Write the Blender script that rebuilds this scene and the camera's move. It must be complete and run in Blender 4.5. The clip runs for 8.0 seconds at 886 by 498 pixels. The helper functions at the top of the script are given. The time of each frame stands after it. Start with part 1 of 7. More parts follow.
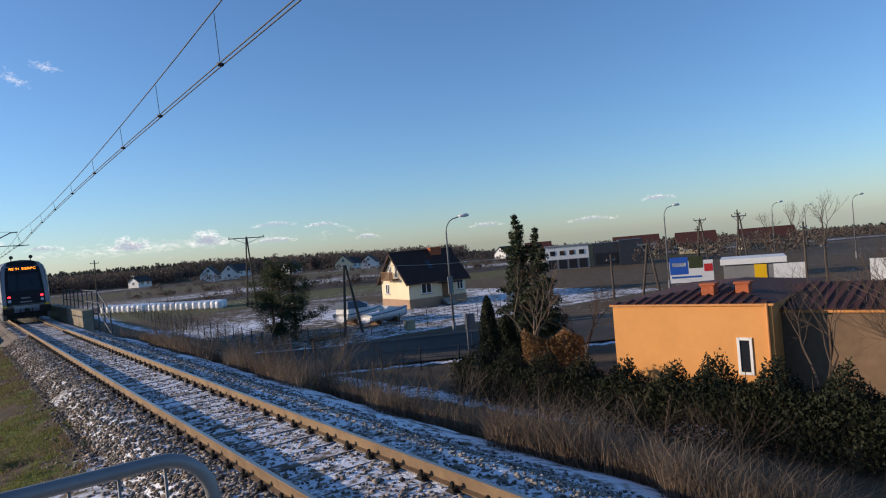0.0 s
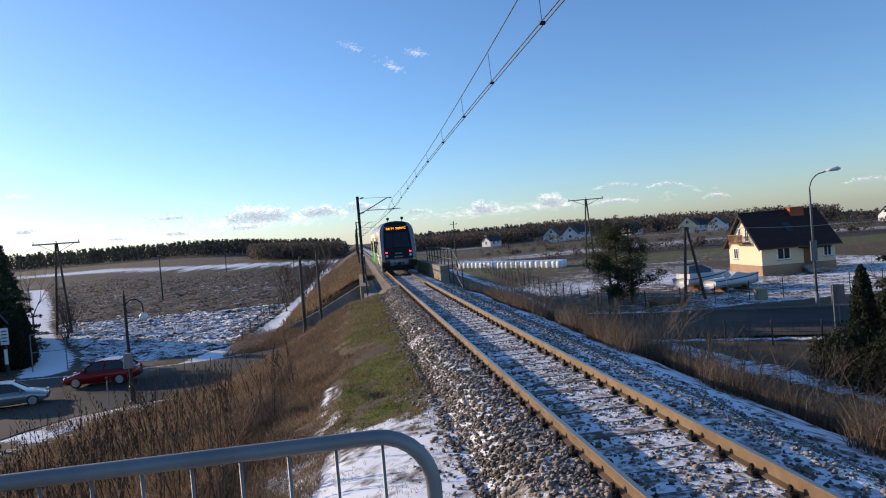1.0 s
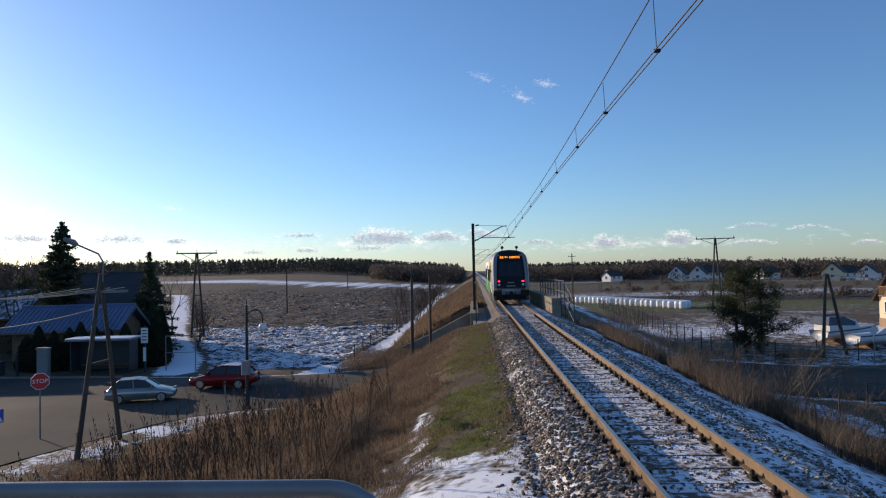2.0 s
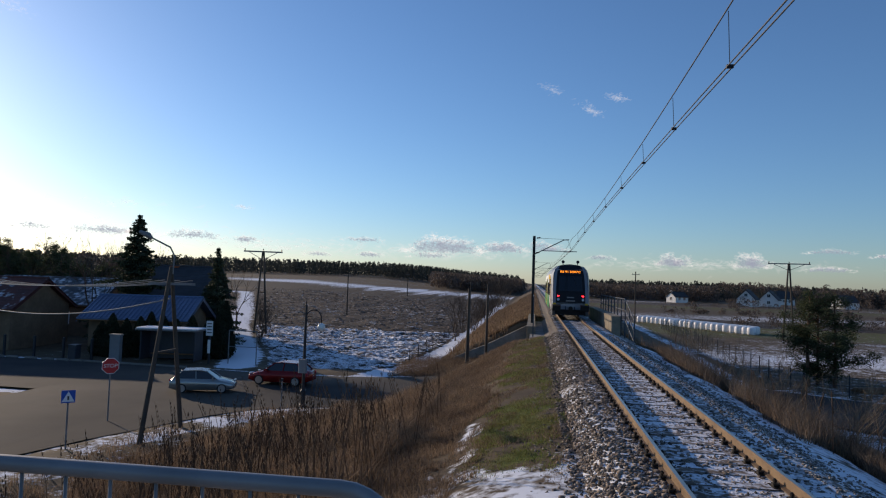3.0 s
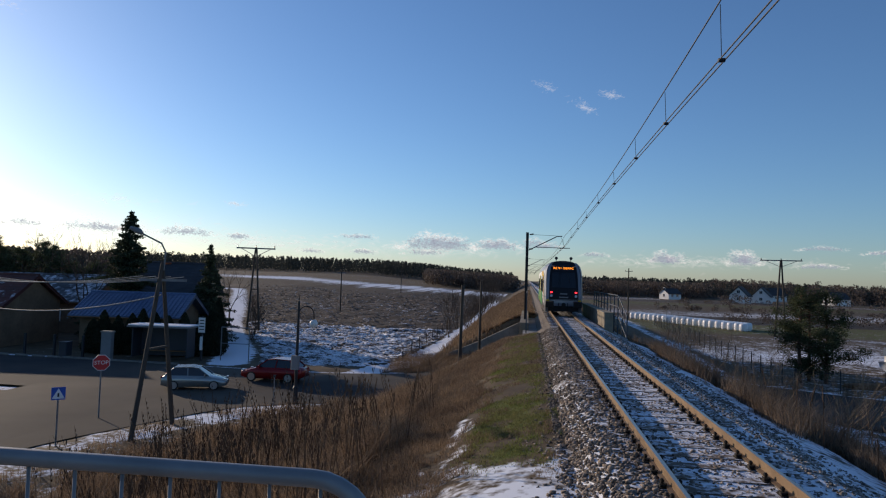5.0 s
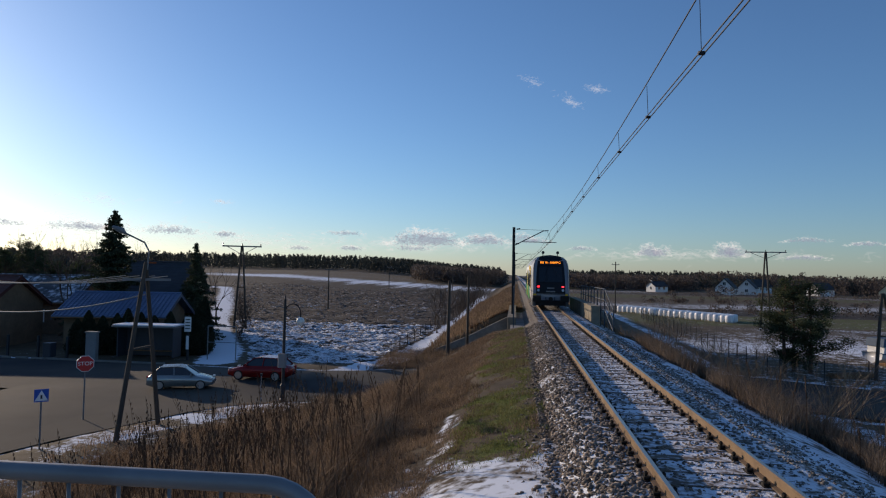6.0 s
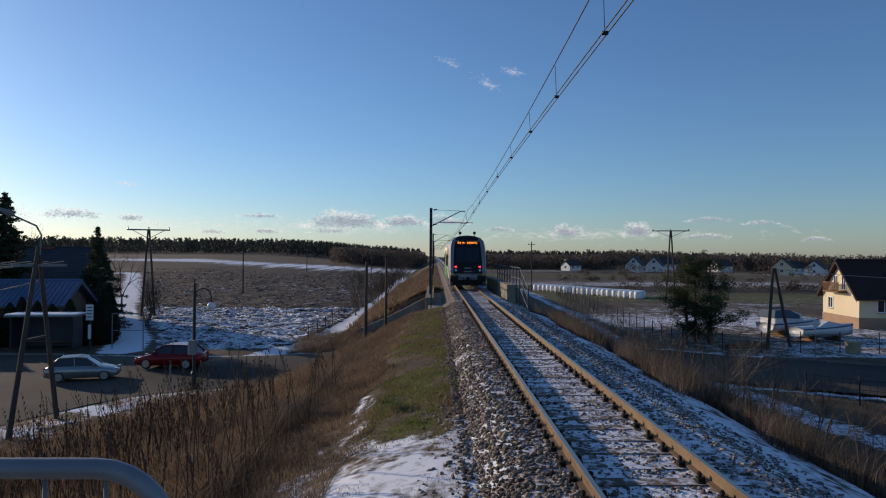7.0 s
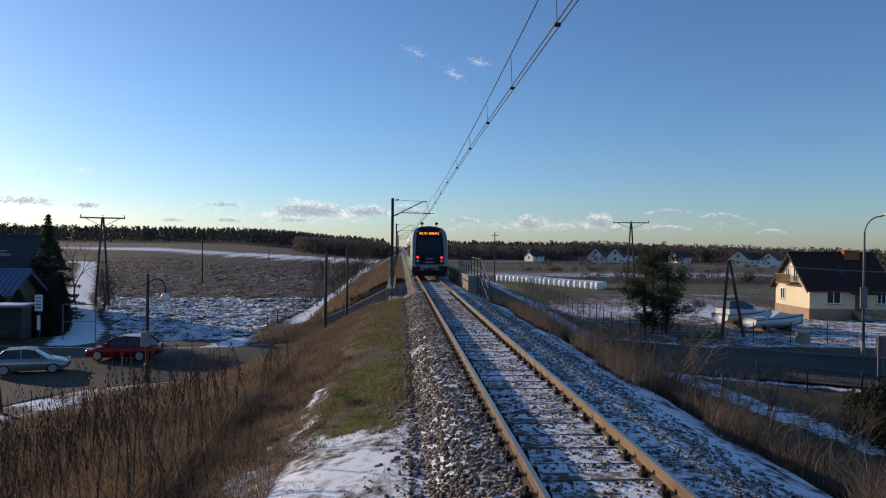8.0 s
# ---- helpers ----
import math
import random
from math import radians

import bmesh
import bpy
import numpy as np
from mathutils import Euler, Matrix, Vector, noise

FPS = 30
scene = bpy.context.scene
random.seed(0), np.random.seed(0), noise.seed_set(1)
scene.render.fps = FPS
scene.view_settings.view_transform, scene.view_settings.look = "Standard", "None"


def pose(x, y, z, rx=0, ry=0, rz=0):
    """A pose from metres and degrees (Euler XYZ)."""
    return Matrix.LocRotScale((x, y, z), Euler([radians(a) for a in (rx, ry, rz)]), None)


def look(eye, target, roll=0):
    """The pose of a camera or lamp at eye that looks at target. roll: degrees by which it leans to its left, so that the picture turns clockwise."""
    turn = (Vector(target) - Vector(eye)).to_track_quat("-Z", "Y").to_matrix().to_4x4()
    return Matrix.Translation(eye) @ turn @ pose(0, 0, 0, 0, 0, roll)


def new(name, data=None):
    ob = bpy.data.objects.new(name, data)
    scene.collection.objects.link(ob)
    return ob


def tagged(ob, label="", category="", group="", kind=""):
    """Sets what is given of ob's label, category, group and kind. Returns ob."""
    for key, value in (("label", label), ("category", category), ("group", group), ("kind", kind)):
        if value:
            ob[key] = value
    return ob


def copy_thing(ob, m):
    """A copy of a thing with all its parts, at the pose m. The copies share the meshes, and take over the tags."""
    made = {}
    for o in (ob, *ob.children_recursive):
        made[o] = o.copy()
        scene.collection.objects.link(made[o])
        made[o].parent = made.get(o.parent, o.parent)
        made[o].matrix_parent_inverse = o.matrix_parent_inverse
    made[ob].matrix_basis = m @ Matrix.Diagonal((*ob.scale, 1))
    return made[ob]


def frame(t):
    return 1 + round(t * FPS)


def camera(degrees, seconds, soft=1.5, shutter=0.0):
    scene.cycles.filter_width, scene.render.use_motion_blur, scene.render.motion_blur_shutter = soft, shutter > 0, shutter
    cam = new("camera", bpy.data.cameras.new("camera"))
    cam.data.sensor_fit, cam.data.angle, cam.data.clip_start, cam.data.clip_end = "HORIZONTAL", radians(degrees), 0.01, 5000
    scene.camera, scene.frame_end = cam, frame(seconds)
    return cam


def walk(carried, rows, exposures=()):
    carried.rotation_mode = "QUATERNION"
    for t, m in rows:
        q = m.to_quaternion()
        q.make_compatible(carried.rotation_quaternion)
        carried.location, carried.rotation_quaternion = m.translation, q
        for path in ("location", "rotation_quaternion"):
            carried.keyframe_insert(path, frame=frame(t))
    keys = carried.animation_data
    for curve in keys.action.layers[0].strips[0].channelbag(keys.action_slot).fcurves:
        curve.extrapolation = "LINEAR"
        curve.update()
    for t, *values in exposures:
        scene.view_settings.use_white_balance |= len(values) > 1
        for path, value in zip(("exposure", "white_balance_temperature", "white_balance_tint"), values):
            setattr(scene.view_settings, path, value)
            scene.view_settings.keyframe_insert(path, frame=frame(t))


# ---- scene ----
cam = camera(67.4, 8.0, 1.15)
# seconds, eye, target, roll
PATH = [
    (0, (-3.676, -0.609, 2.573), (-2.488, 1.0, 2.563), -4.9),
    (0.5, (-3.44, -0.492, 2.564), (-2.738, 1.381, 2.527), -5.5),
    (0.7, (-3.37, -0.44, 2.555), (-2.867, 1.495, 2.494), -5.4),
    (1, (-3.218, -0.311, 2.54), (-2.957, 1.672, 2.501), -4.8),
    (1.5, (-3.139, -0.184, 2.563), (-3.063, 1.815, 2.543), -4.1),
    (2, (-2.826, -0.106, 2.531), (-2.915, 1.891, 2.596), -1.3),
    (2.2, (-2.76, -0.121, 2.565), (-2.961, 1.867, 2.648), -0.7),
    (3.5, (-2.721, -0.042, 2.504), (-2.995, 1.937, 2.597), 2.1),
    (4, (-2.697, -0.016, 2.524), (-2.964, 1.965, 2.61), 1.0),
    (4.5, (-2.703, -0.031, 2.486), (-2.964, 1.95, 2.571), 1.7),
    (6, (-2.62, 0.035, 2.497), (-2.838, 2.022, 2.569), 1.1),
    (6.5, (-2.548, 0.066, 2.459), (-2.638, 2.063, 2.494), 0.6),
    (7, (-2.477, 0.141, 2.447), (-2.453, 2.141, 2.467), 0.3),
    (7.5, (-2.362, 0.187, 2.45), (-2.261, 2.185, 2.436), 0.3),
    (8, (-2.247, 0.281, 2.49), (-2.117, 2.277, 2.481), 0.6),
]
WHITE = (7000, 15.0)
EXPOSURES = [(t, stops, *WHITE) for t, stops in ((0.0, 0.4), (1.0, 0.55), (1.5, 0.5), (2.2, 0.2), (3.5, -0.05), (4.5, -0.05), (6.5, -0.13), (7.5, -0.13), (8.0, 0.12))]
walk(cam, [(t, look(eye, aim, roll)) for t, eye, aim, roll in PATH], EXPOSURES)

# ---- daylight: a low winter sun ----
SUN_AZ, SUN_EL = radians(-53), radians(13.5)
SUN_DIR = Vector((math.sin(SUN_AZ) * math.cos(SUN_EL), math.cos(SUN_AZ) * math.cos(SUN_EL), math.sin(SUN_EL)))
world = bpy.data.worlds.new("sky")
scene.world = world
world.use_nodes = True
sky = world.node_tree.nodes.new("ShaderNodeTexSky")
sky.sky_type = "NISHITA"
sky.sun_disc = False
sky.sun_elevation, sky.sun_rotation = SUN_EL, SUN_AZ % (2 * math.pi)
sky.air_density, sky.dust_density, sky.ozone_density = 1.0, 0.32, 6.0
background = world.node_tree.nodes["Background"]
background.inputs["Strength"].default_value = 0.145
world.node_tree.links.new(sky.outputs[0], background.inputs["Color"])
sun_data = bpy.data.lights.new("sun", "SUN")
sun_data.energy, sun_data.angle, sun_data.color = 3.6, radians(0.5), (1.0, 0.86, 0.68)
sun = new("sun", sun_data)
sun.matrix_world = look(SUN_DIR * 200, (0, 0, 0))

# ---- materials ----
def material(name, base, rough=0.8, metal=0.0, vary=0.25, scale=6.0, bump=0.15, other=None, per_object=0.0, per_island=0.0, detail=6.0, stretch=(1, 1, 1), bump_scale=None, spec=0.4):
    """A surface with a broad stain, a fine grain and relief. other: a second colour for the stains."""
    m = bpy.data.materials.new(name)
    m.use_nodes = True
    nodes, links = m.node_tree.nodes, m.node_tree.links
    b = nodes["Principled BSDF"]
    b.inputs["Roughness"].default_value, b.inputs["Metallic"].default_value = rough, metal
    b.inputs["Specular IOR Level"].default_value = spec
    geo = nodes.new("ShaderNodeNewGeometry")
    mapping = nodes.new("ShaderNodeMapping")
    mapping.inputs["Scale"].default_value = stretch
    links.new(geo.outputs["Position"], mapping.inputs["Vector"])
    big = nodes.new("ShaderNodeTexNoise")
    big.inputs["Scale"].default_value, big.inputs["Detail"].default_value = scale * 0.18, 4
    fine = nodes.new("ShaderNodeTexNoise")
    fine.inputs["Scale"].default_value, fine.inputs["Detail"].default_value = scale, detail
    for n in (big, fine):
        links.new(mapping.outputs[0], n.inputs["Vector"])
    second = other or tuple(c * (1 - vary) for c in base)
    mix = nodes.new("ShaderNodeMix")
    mix.data_type = "RGBA"
    mix.inputs["A"].default_value, mix.inputs["B"].default_value = (*base, 1), (*second, 1)
    ramp = nodes.new("ShaderNodeMapRange")
    ramp.inputs["From Min"].default_value, ramp.inputs["From Max"].default_value = 0.35, 0.65
    links.new(big.outputs["Fac"], ramp.inputs["Value"])
    links.new(ramp.outputs[0], mix.inputs["Factor"])
    hsv = nodes.new("ShaderNodeHueSaturation")
    val = nodes.new("ShaderNodeMapRange")
    val.inputs["To Min"].default_value, val.inputs["To Max"].default_value = 1 - vary, 1 + vary
    links.new(fine.outputs["Fac"], val.inputs["Value"])
    last = val.outputs[0]
    for amount, node, out in ((per_object, "ShaderNodeObjectInfo", "Random"), (per_island, "ShaderNodeNewGeometry", "Random Per Island")):
        if amount:
            src = nodes.new(node)
            r = nodes.new("ShaderNodeMapRange")
            r.inputs["To Min"].default_value, r.inputs["To Max"].default_value = 1 - amount, 1 + amount
            links.new(src.outputs[out], r.inputs["Value"])
            mul = nodes.new("ShaderNodeMath")
            mul.operation = "MULTIPLY"
            links.new(last, mul.inputs[0])
            links.new(r.outputs[0], mul.inputs[1])
            last = mul.outputs[0]
    links.new(mix.outputs["Result"], hsv.inputs["Color"])
    links.new(last, hsv.inputs["Value"])
    links.new(hsv.outputs[0], b.inputs["Base Color"])
    if bump:
        bn = nodes.new("ShaderNodeBump")
        bn.inputs["Strength"].default_value, bn.inputs["Distance"].default_value = bump, 0.03
        src = fine
        if bump_scale:
            src = nodes.new("ShaderNodeTexNoise")
            src.inputs["Scale"].default_value, src.inputs["Detail"].default_value = bump_scale, 5
            links.new(mapping.outputs[0], src.inputs["Vector"])
        links.new(src.outputs["Fac"], bn.inputs["Height"])
        links.new(bn.outputs[0], b.inputs["Normal"])
    return m


def snow_dusted(name, base, other, snow=0.5, scale=6.0, vary=0.3, island=0.35, bump=0.3, attribute="", slope=0.45, patch=0.9, speck=9.0):
    """Bare ground, stone or plank under patches of thin snow, which lies on what faces up. attribute: a named weight of the mesh that says how much snow lies there."""
    m = material(name, base, 0.9, 0, vary, scale, bump, other, per_island=island)
    nodes, links = m.node_tree.nodes, m.node_tree.links
    b = nodes["Principled BSDF"]
    old = b.inputs["Base Color"].links[0].from_socket
    geo = nodes.new("ShaderNodeNewGeometry")
    split = nodes.new("ShaderNodeSeparateXYZ")
    links.new(geo.outputs["Normal"], split.inputs[0])
    up = nodes.new("ShaderNodeMapRange")
    up.inputs["From Min"].default_value, up.inputs["From Max"].default_value = slope, min(0.98, slope + 0.35)
    links.new(split.outputs["Z"], up.inputs["Value"])
    n1, n2 = nodes.new("ShaderNodeTexNoise"), nodes.new("ShaderNodeTexNoise")
    n1.inputs["Scale"].default_value, n1.inputs["Detail"].default_value = patch, 5
    n2.inputs["Scale"].default_value, n2.inputs["Detail"].default_value = speck, 8
    for n in (n1, n2):
        links.new(geo.outputs["Position"], n.inputs["Vector"])
    both = nodes.new("ShaderNodeMath")
    both.operation = "MULTIPLY_ADD"
    both.inputs[1].default_value = 0.55
    links.new(n2.outputs["Fac"], both.inputs[0])
    half = nodes.new("ShaderNodeMath")
    half.operation = "MULTIPLY"
    half.inputs[1].default_value = 0.45
    links.new(n1.outputs["Fac"], half.inputs[0])
    links.new(half.outputs[0], both.inputs[2])
    level = nodes.new("ShaderNodeMath")
    level.operation = "ADD"
    if attribute:
        att = nodes.new("ShaderNodeAttribute")
        att.attribute_name = attribute
        links.new(att.outputs["Fac"], level.inputs[0])
    else:
        level.inputs[0].default_value = snow
    links.new(both.outputs[0], level.inputs[1])
    cover = nodes.new("ShaderNodeMapRange")
    cover.inputs["From Min"].default_value, cover.inputs["From Max"].default_value = 0.95, 1.08
    links.new(level.outputs[0], cover.inputs["Value"])
    fac = nodes.new("ShaderNodeMath")
    fac.operation = "MULTIPLY"
    links.new(cover.outputs[0], fac.inputs[0])
    links.new(up.outputs[0], fac.inputs[1])
    mix = nodes.new("ShaderNodeMix")
    mix.data_type = "RGBA"
    mix.inputs["B"].default_value = (0.78, 0.80, 0.84, 1)
    links.new(old, mix.inputs["A"])
    links.new(fac.outputs[0], mix.inputs["Factor"])
    links.new(mix.outputs["Result"], b.inputs["Base Color"])
    return m


def add_layer(m, attribute, color, other, scale=7.0, noise_scale=2.0, lo=0.9, hi=1.1):
    """Puts one more soil or turf colour under the snow of m where the mesh's named weight says so."""
    nodes, links = m.node_tree.nodes, m.node_tree.links
    b = nodes["Principled BSDF"]
    top = b.inputs["Base Color"].links[0].from_node
    old = top.inputs["A"].links[0].from_socket
    geo = nodes.new("ShaderNodeNewGeometry")
    n1, n2 = nodes.new("ShaderNodeTexNoise"), nodes.new("ShaderNodeTexNoise")
    n1.inputs["Scale"].default_value, n1.inputs["Detail"].default_value = scale, 6
    n2.inputs["Scale"].default_value, n2.inputs["Detail"].default_value = noise_scale, 6
    links.new(geo.outputs["Position"], n1.inputs["Vector"])
    links.new(geo.outputs["Position"], n2.inputs["Vector"])
    col = nodes.new("ShaderNodeMix")
    col.data_type = "RGBA"
    col.inputs["A"].default_value, col.inputs["B"].default_value = (*color, 1), (*other, 1)
    r = nodes.new("ShaderNodeMapRange")
    r.inputs["From Min"].default_value, r.inputs["From Max"].default_value = 0.35, 0.65
    links.new(n1.outputs["Fac"], r.inputs["Value"])
    links.new(r.outputs[0], col.inputs["Factor"])
    att = nodes.new("ShaderNodeAttribute")
    att.attribute_name = attribute
    add = nodes.new("ShaderNodeMath")
    add.operation = "ADD"
    links.new(att.outputs["Fac"], add.inputs[0])
    links.new(n2.outputs["Fac"], add.inputs[1])
    cov = nodes.new("ShaderNodeMapRange")
    cov.inputs["From Min"].default_value, cov.inputs["From Max"].default_value = lo, hi
    links.new(add.outputs[0], cov.inputs["Value"])
    mix = nodes.new("ShaderNodeMix")
    mix.data_type = "RGBA"
    links.new(old, mix.inputs["A"])
    links.new(col.outputs["Result"], mix.inputs["B"])
    links.new(cov.outputs[0], mix.inputs["Factor"])
    links.new(mix.outputs["Result"], top.inputs["A"])


def glowing(name, color, strength):
    m = bpy.data.materials.new(name)
    m.use_nodes = True
    b = m.node_tree.nodes["Principled BSDF"]
    b.inputs["Base Color"].default_value = (*color, 1)
    b.inputs["Emission Color"].default_value, b.inputs["Emission Strength"].default_value = (*color, 1), strength
    return m


def leafy(name, a, b_, vary=0.45, through_=0.15):
    """Leaves, needles and dry blades: matt, a little see-through, each clump its own shade."""
    m = material(name, a, 0.75, 0, 0.3, 3.0, 0, b_, per_island=vary, spec=0.2)
    nodes, links = m.node_tree.nodes, m.node_tree.links
    b = nodes["Principled BSDF"]
    thin = nodes.new("ShaderNodeBsdfTranslucent")
    links.new(b.inputs["Base Color"].links[0].from_socket, thin.inputs["Color"])
    both = nodes.new("ShaderNodeMixShader")
    both.inputs["Fac"].default_value = through_
    links.new(b.outputs[0], both.inputs[1])
    links.new(thin.outputs[0], both.inputs[2])
    links.new(both.outputs[0], nodes["Material Output"].inputs["Surface"])
    return m


M_GROUND = snow_dusted("winter_ground", (0.088, 0.064, 0.041), (0.135, 0.096, 0.058), scale=4.0, island=0, attribute="snow", slope=0.3, speck=4.6)
add_layer(M_GROUND, "turf", (0.085, 0.12, 0.025), (0.14, 0.14, 0.04))
add_layer(M_GROUND, "plough", (0.042, 0.031, 0.023), (0.072, 0.053, 0.040), scale=1.6)
M_BALLAST = snow_dusted("ballast_bed", (0.13, 0.105, 0.085), (0.20, 0.165, 0.13), 0.5, scale=22.0, island=0, bump=0.9, attribute="snow")
M_STONE = snow_dusted("ballast_stone", (0.16, 0.124, 0.094), (0.26, 0.205, 0.16), 0.35, scale=9.0, island=0.75, slope=0.75, patch=1.2)
# shaded copy of the ballast stone: shade on the right side put into its colour
M_STONE_SHADE = snow_dusted("ballast_stone_shaded", (0.14, 0.125, 0.11), (0.21, 0.185, 0.16), 0.46, scale=9.0, island=0.7, slope=0.7, patch=1.2)
M_SLEEPER = snow_dusted("sleeper_wood", (0.12, 0.085, 0.06), (0.20, 0.15, 0.11), 0.51, scale=7.0, island=0.2, slope=0.6, patch=1.1)
M_RAIL = material("rusty_rail", (0.215, 0.145, 0.085), 0.6, 0.45, 0.25, 9, 0.1, (0.155, 0.10, 0.06))
M_RAIL_TOP = material("worn_rail_head", (0.42, 0.38, 0.33), 0.32, 0.9, 0.12, 12, 0.03)
M_CLIP = material("rail_clip_iron", (0.035, 0.028, 0.022), 0.8, 0.3, 0.3, 20, 0.1)
M_ASPHALT = snow_dusted("asphalt", (0.034, 0.033, 0.034), (0.095, 0.080, 0.064), -0.02, scale=0.45, island=0, bump=0.15, slope=0.3)
M_CLOD = snow_dusted("ploughed_clod", (0.085, 0.062, 0.046), (0.14, 0.10, 0.075), 0.545, scale=3.0, island=0.5, bump=0, slope=0.25, patch=0.5, speck=1.8)
M_CLOD_BARE = snow_dusted("bare_clod", (0.105, 0.076, 0.056), (0.165, 0.12, 0.09), 0.40, scale=3.0, island=0.5, bump=0, slope=0.3, patch=0.4, speck=1.2)
M_ROOF_SNOWY = snow_dusted("snow_dusted_grey_roof", (0.07, 0.07, 0.075), (0.11, 0.11, 0.115), 0.47, scale=5.0, island=0, slope=0.3, patch=0.35, speck=2.0)
M_ROOF_OLDRED = snow_dusted("snow_dusted_red_roof", (0.13, 0.040, 0.032), (0.09, 0.035, 0.03), 0.42, scale=5.0, island=0, slope=0.3, patch=0.35, speck=2.0)
for m_ in (M_ASPHALT, M_GROUND):
    m_.node_tree.nodes["Principled BSDF"].inputs["Specular IOR Level"].default_value = 0.15
M_KERB = material("kerb_concrete", (0.20, 0.19, 0.175), 0.9, 0, 0.2, 8, 0.2, per_object=0.1)
M_CONCRETE = material("weathered_concrete", (0.30, 0.28, 0.25), 0.9, 0, 0.25, 5, 0.25, (0.20, 0.18, 0.155))
M_PARAPET = material("parapet_concrete", (0.27, 0.23, 0.17), 0.9, 0, 0.25, 5, 0.25, (0.19, 0.155, 0.11))
M_GALV = material("galvanised_tube", (0.25, 0.25, 0.255), 0.5, 0.35, 0.15, 14, 0.04, (0.19, 0.19, 0.195))
M_STEEL_GREY = material("grey_painted_steel", (0.20, 0.205, 0.21), 0.6, 0.3, 0.2, 9, 0.06)
M_STEEL_DARK = material("dark_painted_steel", (0.035, 0.036, 0.04), 0.55, 0.3, 0.25, 9, 0.06)
M_STEEL_BLUE = material("dark_blue_grey_steel", (0.06, 0.075, 0.09), 0.6, 0.2, 0.2, 9, 0.06)
M_CAB = material("black_cab_panel", (0.012, 0.013, 0.016), 0.5, 0, 0.1, 4, 0.01, spec=0.2)
M_WOODPOLE = material("weathered_pole_wood", (0.085, 0.068, 0.054), 0.9, 0, 0.3, 8, 0.25, (0.06, 0.047, 0.037), stretch=(4, 4, 0.4))
M_WIRE = material("weathered_wire", (0.035, 0.035, 0.038), 0.6, 0.4, 0.1, 5, 0)
M_WIRE_PALE = material("insulated_cable", (0.30, 0.29, 0.26), 0.6, 0, 0.1, 5, 0)
M_PORCELAIN = material("brown_insulator", (0.10, 0.05, 0.03), 0.25, 0, 0.15, 9, 0)
M_WHITE = material("white_paint", (0.78, 0.78, 0.76), 0.45, 0, 0.06, 4, 0.02)
M_GREEN = material("green_train_paint", (0.028, 0.30, 0.045), 0.3, 0, 0.08, 4, 0.01)
M_YELLOW = material("yellow_train_paint", (0.80, 0.47, 0.015), 0.32, 0, 0.06, 4, 0.01)
M_TGREY = material("silver_train_paint", (0.24, 0.25, 0.27), 0.4, 0.2, 0.06, 4, 0.01)
M_TDARK = material("dark_grey_train_paint", (0.075, 0.078, 0.085), 0.45, 0, 0.1, 4, 0.02)
M_BLACKGLASS = material("dark_tinted_glass", (0.012, 0.014, 0.017), 0.08, 0, 0.05, 3, 0, spec=0.6)
M_UNDER = material("underframe_black", (0.02, 0.02, 0.02), 0.8, 0.2, 0.3, 8, 0.2)
M_LED = glowing("amber_led", (1.0, 0.28, 0.02), 2.2)
M_REDLAMP = glowing("red_tail_light", (1.0, 0.02, 0.03), 6.0)
M_LENS = material("lamp_lens", (0.5, 0.5, 0.5), 0.1, 0.2, 0.05, 5, 0)
M_ORANGE = material("orange_render", (0.72, 0.33, 0.105), 0.92, 0, 0.08, 3, 0.1)
M_ORANGE_TRIM = material("orange_fascia", (0.62, 0.27, 0.09), 0.7, 0, 0.1, 5, 0.05)
M_ROOF_RED = material("brown_red_metal_tile", (0.085, 0.026, 0.018), 0.8, 0.0, 0.2, 5, 0.1)
M_ROOF_BROWN = material("dark_brown_roof_tile", (0.035, 0.014, 0.010), 0.7, 0, 0.25, 5, 0.15)
M_ROOF_GREY = material("dark_grey_roof", (0.05, 0.05, 0.055), 0.8, 0, 0.25, 5, 0.2)
M_ROOF_BLUE = material("blue_metal_sheet", (0.085, 0.135, 0.235), 0.38, 0.2, 0.2, 3, 0.05)
M_BRICK = material("orange_chimney_brick", (0.42, 0.11, 0.045), 0.9, 0, 0.25, 8, 0.3)
M_CREAM = material("cream_render", (0.72, 0.60, 0.40), 0.92, 0, 0.06, 3, 0.08)
M_PLINTH = material("brown_plinth_render", (0.36, 0.23, 0.15), 0.92, 0, 0.12, 4, 0.1)
M_TIMBER = material("stained_timber", (0.20, 0.10, 0.045), 0.75, 0, 0.25, 8, 0.1)
M_DULLWALL = material("dull_yellow_render", (0.34, 0.29, 0.18), 0.92, 0, 0.2, 3, 0.1)
M_BRICKWALL = material("old_brown_wall", (0.20, 0.13, 0.08), 0.92, 0, 0.25, 4, 0.2)
M_WALLWHITE = material("white_render", (0.72, 0.72, 0.70), 0.9, 0, 0.06, 3, 0.05)
M_WALLGREY = material("grey_cladding", (0.22, 0.22, 0.22), 0.8, 0, 0.12, 4, 0.05)
M_CLADDARK = material("anthracite_cladding", (0.035, 0.04, 0.05), 0.5, 0, 0.12, 4, 0.03)
M_WINDOW = material("window_glass", (0.02, 0.024, 0.03), 0.06, 0, 0.05, 3, 0, spec=0.7)
M_SNOW = material("snow", (0.80, 0.82, 0.86), 0.7, 0, 0.05, 4, 0.3)
M_BALE = material("white_wrap_film", (0.78, 0.79, 0.80), 0.35, 0, 0.06, 3, 0.1, per_object=0.08)
M_BOAT = material("boat_gelcoat", (0.58, 0.59, 0.60), 0.35, 0, 0.05, 3, 0.02)
